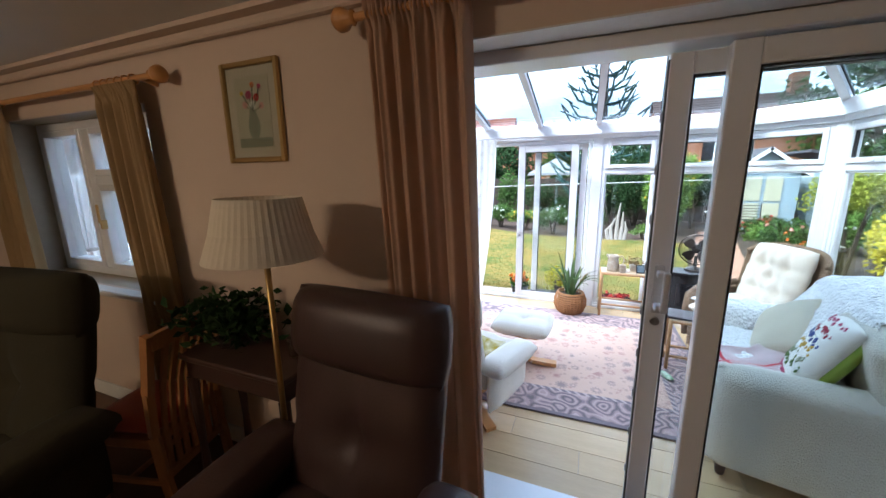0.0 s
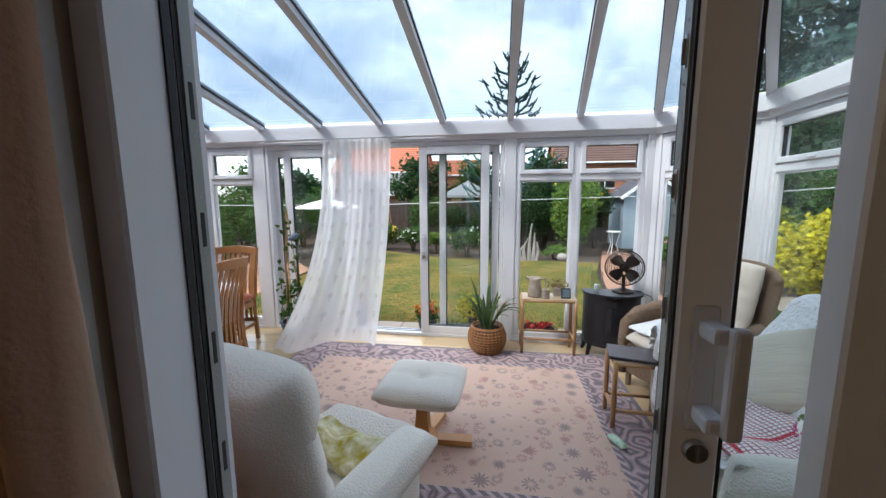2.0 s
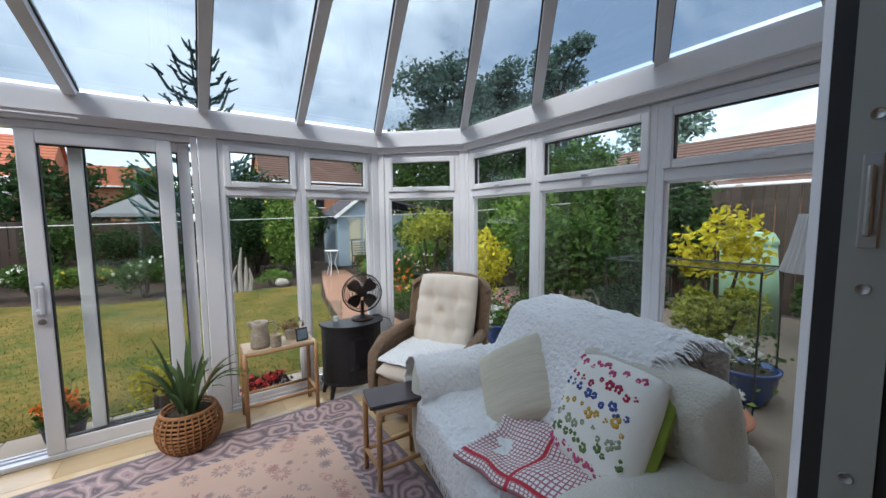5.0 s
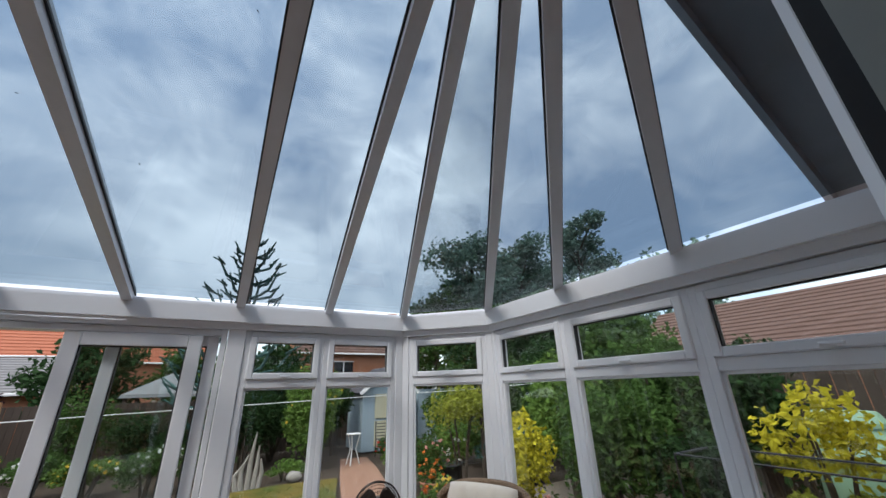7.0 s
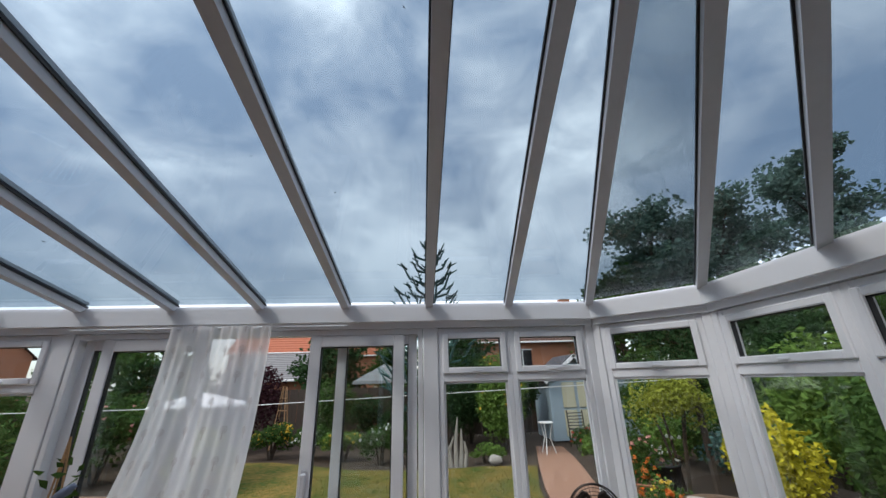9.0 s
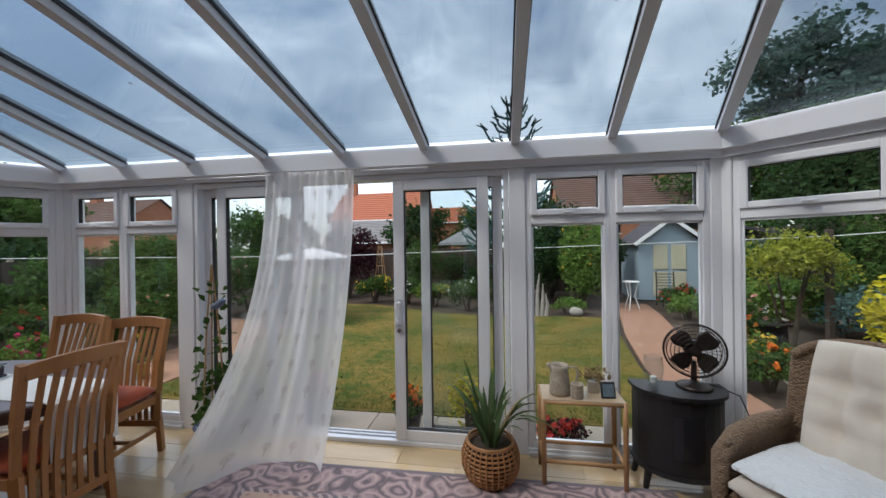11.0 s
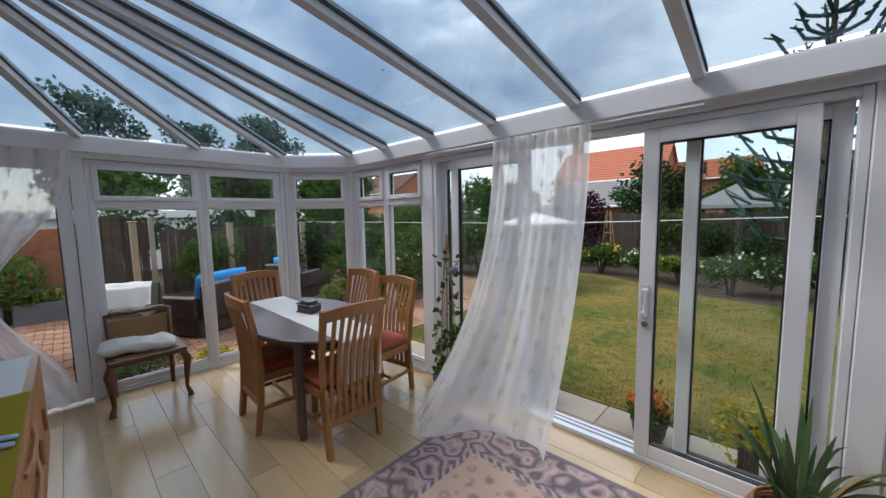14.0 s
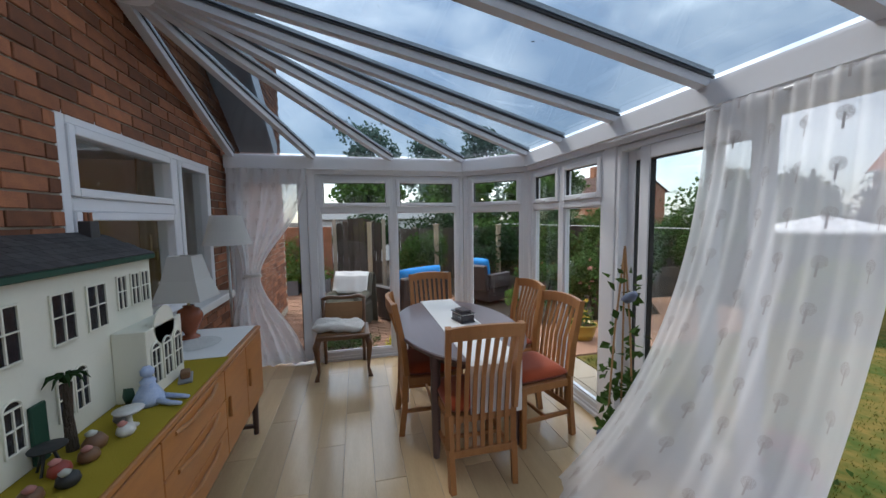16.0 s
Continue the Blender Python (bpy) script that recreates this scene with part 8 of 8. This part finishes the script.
shed = thing("shed", pose(8.0, 15.0, GZ), "blue-grey garden shed with dark felt roof", "shed")
part("wall", box(B(), -1.2, -0.6, 0, 1.1, 0.8, 1.75, 0.01), PALE_BLUE, shed)
part("roof", bar(B(), (-1.5, -0.1, 2.4), (1.4, -0.1, 1.75), 1.8, 0.08), FELT, shed)
gz = thing("pavilion", pose(-0.75, 17.3, GZ), "grey-roofed garden pavilion behind the fence", "pavilion")
part("roof", lathe(B(), [(1.55, 1.75), (1.5, 1.85), (0.12, 2.45), (0.03, 2.5)], 4), material("grey_felt_tiles", (0.20, 0.20, 0.20), 0.9, scale=5, fine=50, bump=0.3), gz).matrix_local = pose(0, 0, 0, 0, 0, 45)
for x in (-0.95, 0.95):
    for y in (-0.95, 0.95):
        part("post", box(B(), x - 0.05, y - 0.05, 0, x + 0.05, y + 0.05, 1.8, 0.005), FENCE, gz)


def house(name, m, w, d, eave, ridge, tile, wallmat, label, wins=(), chimney=None, rows=14):
    e = thing(name, m, label, "house")
    bm = B()
    vs = [bm.verts.new(p) for p in ((-w / 2, 0, 0), (w / 2, 0, 0), (w / 2, d, 0), (-w / 2, d, 0), (-w / 2, 0, eave), (w / 2, 0, eave), (w / 2, d, eave), (-w / 2, d, eave), (-w / 2, d / 2, ridge - 0.1), (w / 2, d / 2, ridge - 0.1))]
    for q in ((0, 1, 5, 4), (2, 3, 7, 6), (1, 2, 6, 9, 5), (3, 0, 4, 8, 7), (0, 3, 2, 1), (4, 5, 9, 8), (6, 7, 8, 9)):
        bm.faces.new([vs[k] for k in q])
    bmesh.ops.recalc_face_normals(bm, faces=bm.faces[:])
    part("wall", bm, wallmat, e)
    for s in (0, 1):
        bm = B()
        y_e, y_r = (-0.35, d / 2) if s == 0 else (d + 0.35, d / 2)
        z_e = eave - 0.35 * (ridge - eave) / (d / 2)
        for r in range(rows):
            f0, f1 = r / rows, (r + 1) / rows
            y0, z0 = y_e + (y_r - y_e) * f0, z_e + (ridge - z_e) * f0
            y1, z1 = y_e + (y_r - y_e) * min(1, f1), z_e + (ridge - z_e) * min(1, f1)
            q = [bm.verts.new(p) for p in ((-w / 2 - 0.2, y0, z0 + 0.05), (w / 2 + 0.2, y0, z0 + 0.05), (w / 2 + 0.2, y1, z1), (-w / 2 - 0.2, y1, z1))]
            bm.faces.new(q)
            q2 = [bm.verts.new(p) for p in ((-w / 2 - 0.2, y0, z0), (w / 2 + 0.2, y0, z0), (w / 2 + 0.2, y0, z0 + 0.05), (-w / 2 - 0.2, y0, z0 + 0.05))]
            bm.faces.new(q2)
        bmesh.ops.remove_doubles(bm, verts=bm.verts[:], dist=0.001)
        part("roof", bm, tile, e)
    part("gutter", box(B(), -w / 2 - 0.2, -0.45, eave - 0.28, w / 2 + 0.2, -0.34, eave - 0.18, 0.02), WHITE_PAINT, e)
    for x, z, ww, hh in wins:
        win = part("window", box(B(), x, -0.03, z, x + ww, -0.01, z + hh), MH_DARK, e)
        part("frame", box(box(box(B(), x - 0.06, -0.06, z - 0.06, x + ww + 0.06, -0.02, z), x - 0.06, -0.06, z + hh, x + ww + 0.06, -0.02, z + hh + 0.06), x + ww / 2 - 0.03, -0.06, z, x + ww / 2 + 0.03, -0.02, z + hh), WHITE_PAINT, win)
    if chimney is not None:
        part("chimney", box(B(), chimney - 0.4, d / 2 - 0.3, ridge - 0.6, chimney + 0.4, d / 2 + 0.3, ridge + 1.0, 0.02), FAR_BRICK, e)
    return e


house("house", pose(-10.2, 32, GZ), 8.0, 6.0, 4.3, 6.9, ROOF_TILE, FAR_BRICK, "brick house with orange pantile roof", ((2.4, 3.0, 1.0, 0.9), (-2.8, 3.0, 1.0, 0.9)), -3.2)
house("house", pose(-3.6, 34, GZ), 5.0, 5.0, 4.1, 5.5, ROOF_TILE, FAR_BRICK, "lower brick house with orange pantile roof")
house("house", pose(8.6, 26, GZ), 8.5, 6.0, 4.2, 6.4, BROWN_TILE, FAR_BRICK, "brick house with brown tiled roof", ((-2, 2.4, 1.2, 1.1),), 3.0)
house("house", pose(-33, 26, GZ), 9.0, 6.0, 4.2, 6.2, BROWN_TILE, FAR_BRICK, "distant brick house with brown roof", (), -2.0)
house("house", pose(14.5, 5.5, GZ, 0, 0, -90), 11.0, 6.0, 2.75, 4.6, BROWN_TILE, FAR_BRICK, "neighbouring bungalow with brown tiled roof")
house("garage", pose(-6.9, 22, GZ), 3.4, 3.5, 2.2, 3.4, material("grey_garage_tile", (0.24, 0.23, 0.22), 0.9, scale=4, fine=40, each=0.15, bump=0.3), FAR_BRICK, "garage with grey tiled roof")

# smaller garden things
WIRE = material("white_line", (0.75, 0.75, 0.72), 0.6, bump=0)
for a, b in (((-9.7, 7.3, 1.45), (5.38, 8.5, 1.62)), ((5.38, 8.5, 1.62), (8.4, 3.6, 2.2))):
    mid = ((a[0] + b[0]) / 2, (a[1] + b[1]) / 2, (a[2] + b[2]) / 2 - 0.12)
    ob = part("washing_line", tube(B(), [a, mid, b], 0.006, 5), WIRE)
    tagged(ob, "white washing line across the garden", "washing line")
ps = part("line_post", box(B(), 5.34, 8.46, GZ - 0.1, 5.42, 8.54, 1.72, 0.008), FENCE)
tagged(ps, "weathered wooden washing-line post", "post")
um = thing("parasol", pose(-4.1, 10.8, GZ), "white garden parasol on a pole", "parasol")
part("pole", tube(B(), [(0, 0, 0), (0, 0, 1.7)], 0.02, 8), WHITE_PAINT, um)
part("canopy", lathe(B(), [(0.95, 1.42), (0.93, 1.46), (0.5, 1.58), (0.03, 1.70)], 8, caps=False), LINEN, um)
part("base", lathe(B(), [(0.22, 0), (0.22, 0.06), (0.05, 0.10)], 16), SLAB, um)
ob_ = thing("obelisk", pose(-3.62, 14.5, GZ), "wooden plant obelisk by the border", "obelisk")
for x in (-1, 1):
    for y in (-1, 1):
        part("upright", tube(B(), [(0.20 * x, 0.20 * y, 0), (0.04 * x, 0.04 * y, 1.75)], 0.016, 6), BAMBOO, ob_)
for z in (0.35, 0.7, 1.05, 1.4):
    k = 0.20 - 0.16 * z / 1.75
    part("rung", tube(B(), [(-k, -k, z), (k, -k, z), (k, k, z), (-k, k, z), (-k, -k, z)], 0.012, 6), BAMBOO, ob_)
dw = thing("driftwood", pose(1.45, 11.25, GZ), "grey driftwood stump standing in the border", "driftwood")
for k, (dx, h) in enumerate(((-0.12, 0.6), (0.0, 1.0), (0.1, 0.75), (0.18, 0.5), (-0.2, 0.45))):
    part("branch", tube(B(), [(dx, 0, -0.05), (dx * 1.3, 0.03, h * 0.5), (dx * 0.8 + 0.05, 0, h)], [0.06, 0.045, 0.015], 7), STONE, dw)
sto = part("garden_stone", cushion(B(), 0.3, 0.24, 0.22, None, 10, 2.2, 0.02, 9), STONE, smooth=True)
sto.matrix_world = pose(2.35, 11.35, GZ + 0.07)
tagged(sto, "pale rounded stone at the lawn's edge", "stone")
bin_ = thing("compost_bin", pose(7.2, 3.65, GZ), "pale green plastic compost bin", "compost bin")
PLASTIC_GREEN = material("pale_green_plastic", (0.26, 0.40, 0.25), 0.5, other=(0.20, 0.32, 0.2), scale=4, fine=40, bump=0.1)
part("body", lathe(B(), [(0.42, 0), (0.38, 0.7), (0.34, 1.22)], 24), PLASTIC_GREEN, bin_, smooth=True)
part("lid", lathe(B(), [(0.36, 1.22), (0.36, 1.27), (0.30, 1.38), (0.08, 1.40)], 24), PLASTIC_GREEN, bin_)
part("cap", lathe(B(), [(0.09, 1.40), (0.08, 1.43), (0.02, 1.43)], 14), BLACK_POT, bin_)
pt = thing("potting_frame", pose(4.6, 3.4, GZ), "slim dark metal staging table with a glass shelf", "staging")
part("shelf", box(B(), -0.3, -0.65, 1.16, 0.3, 0.65, 1.168), CLEAR, pt)
for x in (-0.3, 0.3):
    part("rail", tube(B(), [(x, -0.65, 1.17), (x, 0.65, 1.17)], 0.008, 6), BLACK_IRON, pt)
for y in (-0.65, 0.65):
    part("rail", tube(B(), [(-0.3, y, 1.17), (0.3, y, 1.17)], 0.008, 6), BLACK_IRON, pt)
    for x in (-0.3, 0.3):
        part("leg", tube(B(), [(x, y, 0), (x, y, 1.17)], 0.008, 6), BLACK_IRON, pt)
lan = thing("stone_lantern", pose(7.6, 4.9, GZ), "grey carved stone garden lantern", "lantern")
part("column", lathe(B(), [(0.12, 0), (0.08, 0.2), (0.08, 1.15), (0.13, 1.2)], 8), STONE, lan)
part("cap", lathe(B(), [(0.30, 1.55), (0.28, 1.60), (0.06, 1.78), (0.02, 1.85)], 6), STONE, lan)
part("chamber", lathe(B(), [(0.12, 1.2), (0.14, 1.22), (0.14, 1.54), (0.1, 1.55)], 6), STONE, lan)
BLUE_CUSH = material("bright_blue_cushion", (0.03, 0.30, 0.72), 0.8, other=(0.02, 0.22, 0.58), scale=5, fine=100, bump=0.2)
RATTAN_DARK = material("dark_rattan", (0.045, 0.03, 0.027), 0.6, scale=40, fine=120, amount=0.9, bump=0.6)


def garden_chair(m, w, label):
    e = thing("garden_chair", m, label, "garden chair")
    part("seat_body", box(B(), -w / 2, -0.35, 0.03, w / 2, 0.30, 0.32, 0.02), RATTAN_DARK, e)
    part("back", box(B(), -w / 2, 0.25, 0.30, w / 2, 0.36, 0.82, 0.02, pose(0, 0, 0, -6)), RATTAN_DARK, e)
    for s in (-1, 1):
        part("arm", box(B(), s * w / 2 - 0.05, -0.35, 0.30, s * w / 2 + 0.05, 0.30, 0.60, 0.02), RATTAN_DARK, e)
    part("seat_cushion", cushion(B(), w - 0.12, 0.56, 0.13, pose(0, -0.04, 0.385), 10, 6), BLUE_CUSH, e, "bright blue seat cushion", smooth=True)
    part("back_cushion", cushion(B(), w - 0.12, 0.50, 0.13, pose(0, 0.20, 0.66, 80), 10, 6), BLUE_CUSH, e, "bright blue back cushion", smooth=True)
    return e


garden_chair(pose(-6.9, 5.85, GZ, 0, 0, -150), 0.70, "dark rattan garden chair with blue cushions")
garden_chair(pose(-6.0, 4.15, GZ, 0, 0, -60), 1.05, "dark rattan garden sofa with blue cushions")
cv = thing("covered_chair", pose(-5.6, 3.05, GZ, 0, 0, 70), "garden armchair under a grey-green cover and white cloth", "garden chair")
COVER = material("grey_green_cover", (0.11, 0.10, 0.075), 0.92, other=(0.07, 0.065, 0.05), scale=5, fine=60, bump=0.4)


def chair_cover(u, v):
    """A loose cover over seat, arms and a raked back."""
    x = -0.34 + 0.68 * u
    side = abs(2 * u - 1)
    prof = [(-0.40, 0.0), (-0.37, 0.40), (-0.28, 0.46), (0.06, 0.45), (0.20, 0.80), (0.28, 0.86), (0.36, 0.80), (0.42, 0.0)]
    q = v * (len(prof) - 1)
    i = min(int(q), len(prof) - 2)
    y = prof[i][0] + (prof[i + 1][0] - prof[i][0]) * (q - i)
    z = prof[i][1] + (prof[i + 1][1] - prof[i][1]) * (q - i)
    if side > 0.62 and 0.05 < v < 0.62:
        z = max(z, 0.58) - 0.5 * max(0, side - 0.86)
    return Vector((x * (1 + 0.05 * (1 - z)), y + 0.012 * noise.noise(Vector((x * 7, z * 7, 2))), max(0.0, z + 0.014 * noise.noise(Vector((x * 9, y * 9, 4))))))


part("cover", cloth(B(), 30, 42, chair_cover, 0.01), COVER, cv, smooth=True)
part("seat_block", box(B(), -0.30, -0.33, 0.02, 0.30, 0.32, 0.40, 0.03), COVER, cv)
part("cloth", cloth(B(), 24, 18, lambda u, v: chair_cover(0.06 + 0.84 * u, 0.46 + 0.30 * v) + Vector((0, -0.012, 0.018 + 0.012 * noise.noise(Vector((u * 5, v * 5, 1))))), 0.008), LINEN, cv, "white cloth draped over the back", smooth=True)
gch = thing("metal_chair", pose(5.0, 12.8, GZ), "black slatted metal garden chair by the path", "garden chair")
bm = B()
for k in range(6):
    tube(bm, [(-0.22, 0.2, 0.45 + 0.08 * k), (0.22, 0.2, 0.45 + 0.08 * k)], 0.012, 5)
for x in (-0.22, 0.22):
    tube(bm, [(x, 0.22, 0), (x, 0.2, 0.45), (x, 0.24, 0.92)], 0.015, 6)
    tube(bm, [(x, -0.2, 0), (x, -0.2, 0.45), (x, 0.2, 0.45)], 0.015, 6)
part("frame", bm, BLACK_IRON, gch)
part("seat", box(B(), -0.22, -0.2, 0.44, 0.22, 0.2, 0.46, 0.005), BLACK_IRON, gch)
ws = thing("wire_stand", pose(3.9, 12.3, GZ), "white wire plant stand by the path", "plant stand")
bm = B()
for a in (0, 2.1, 4.2):
    tube(bm, [(0.2 * math.cos(a), 0.2 * math.sin(a), 0), (0.08 * math.cos(a), 0.08 * math.sin(a), 0.35), (0.18 * math.cos(a), 0.18 * math.sin(a), 0.7)], 0.012, 6)
part("legs", bm, WHITE_PAINT, ws)
part("top", lathe(B(), [(0.2, 0.70), (0.2, 0.72), (0.05, 0.72)], 16), WHITE_PAINT, ws)

# ---- pieces: oak planks, house bricks, slabs and patio blocks ----


def piece(name, bm, mat):
    me = bpy.data.meshes.new(name)
    bm.to_mesh(me)
    bm.free()
    me.materials.append(mat)
    return me


PW, PL = 0.192, 1.285
plank = piece("plank", box(B(), 0.0012, 0.0012, -0.010, PL - 0.0012, PW - 0.0012, 0.0, 0.0012), OAK)
rnd = random.Random(9)
row = 0
y = 1.93
while y < 5.04:
    x = -3.98 - (0.43 * (row % 3))
    while x < 2.76:
        a, b = max(x, -3.96), min(x + PL, 2.76)
        me = plank
        w = min(PW, 5.05 - y)
        if b - a > 0.05:
            if b - a < PL - 0.01 or w < PW - 0.01:
                me = piece("plank", box(B(), 0.0012, 0.0012, -0.010, b - a - 0.0012, w - 0.0012, 0.0, 0.0012), OAK)
            ob = new("plank", me)
            ob.parent = floor
            ob.matrix_local = pose(a, y, 0)
        x += PL
    y += PW
    row += 1

brick = piece("brick", box(B(), 0.0, -0.05, 0.0, 0.215, 0.0, 0.065, 0.003), BRICK)
near, rest_v, rest_f = 0, [], []
zrow = 0
z = 0.02
while z < 4.5:
    x = -6.96 - (0.1125 if zrow % 2 else 0)
    while x < 3.4:
        x1 = x + 0.215
        spans = [(x, x1)]
        for h0, h1, k0, k1 in ((WX0, WX1, WZ0 - 0.07, WZ1), (DX0, DX1, -1, DTOP)):
            if k0 < z + 0.04 < k1:
                spans = [q for a, b in spans for q in ((a, min(b, h0 - 0.004)), (max(a, h1 + 0.004), b)) if q[1] - q[0] > 0.02]
        for x0, x1 in spans:
            if -3.95 < x < -0.75 and 0.80 < z < 2.95 and near < 300:
                ob = new("brick", brick)
                ob.parent = wall
                ob.matrix_local = pose(x0, WALL1 + random.uniform(-0.002, 0.002), z) @ Matrix.Diagonal(((x1 - x0) / 0.215, 1, 1, 1))
                near += 1
            elif -7.0 < x < 3.3:
                k = len(rest_v)
                for yy in (WALL1 - 0.05, WALL1):
                    rest_v += [(x0, yy, z), (x1, yy, z), (x1, yy, z + 0.065), (x0, yy, z + 0.065)]
                rest_f += [(k + 4, k + 7, k + 6, k + 5), (k, k + 4, k + 5, k + 1), (k + 3, k + 2, k + 6, k + 7), (k, k + 3, k + 7, k + 4), (k + 1, k + 5, k + 6, k + 2)]
        x += 0.225
    z += 0.075
    zrow += 1
me = bpy.data.meshes.new("bricks")
me.from_pydata(rest_v, [], rest_f)
me.materials.append(BRICK)
ob = new("bricks", me)
ob.parent = wall
tagged(ob, kind="stuff")

slabs = bpy.data.objects["pavement_slabs"]
slab = piece("slab", box(B(), 0.004, 0.004, -0.03, 0.596, 0.346, 0.0, 0.005), SLAB)
for i in range(11):
    for j in range(2):
        ob = new("slab", slab)
        ob.parent = slabs
        ob.matrix_local = pose(-3.6 + 0.6 * i - (0.0 if j else 0.0), 5.105 + 0.35 * j, GZ + 0.006 * ((i * 7 + j * 3) % 3) / 3)
V, F = [], []
patio = bpy.data.objects["pavement_patio"]
for i in range(62):
    for j in range(41):
        x, y = -9.0 + 0.081 * i * 1.0, -3.0 + 0.2 * j
        if x > -4.02:
            continue
        o = 0.1 if i % 2 else 0.0
        k = len(V)
        zt = GZ + 0.002 * ((i * 13 + j * 7) % 4)
        for zz, d in ((GZ - 0.03, 0.0), (zt, 0.004)):
            V += [(x + 0.003 + d, y + o + 0.003 + d, zz), (x + 0.078 - d, y + o + 0.003 + d, zz), (x + 0.078 - d, y + o + 0.197 - d, zz), (x + 0.003 + d, y + o + 0.197 - d, zz)]
        F += [(k + 4, k + 5, k + 6, k + 7), (k, k + 1, k + 5, k + 4), (k + 1, k + 2, k + 6, k + 5), (k + 2, k + 3, k + 7, k + 6), (k + 3, k, k + 4, k + 7)]
me = bpy.data.meshes.new("paving_blocks")
me.from_pydata(V, [], F)
me.materials.append(PAVER)
ob = new("paving_blocks", me)
ob.parent = patio
tagged(ob, kind="stuff")
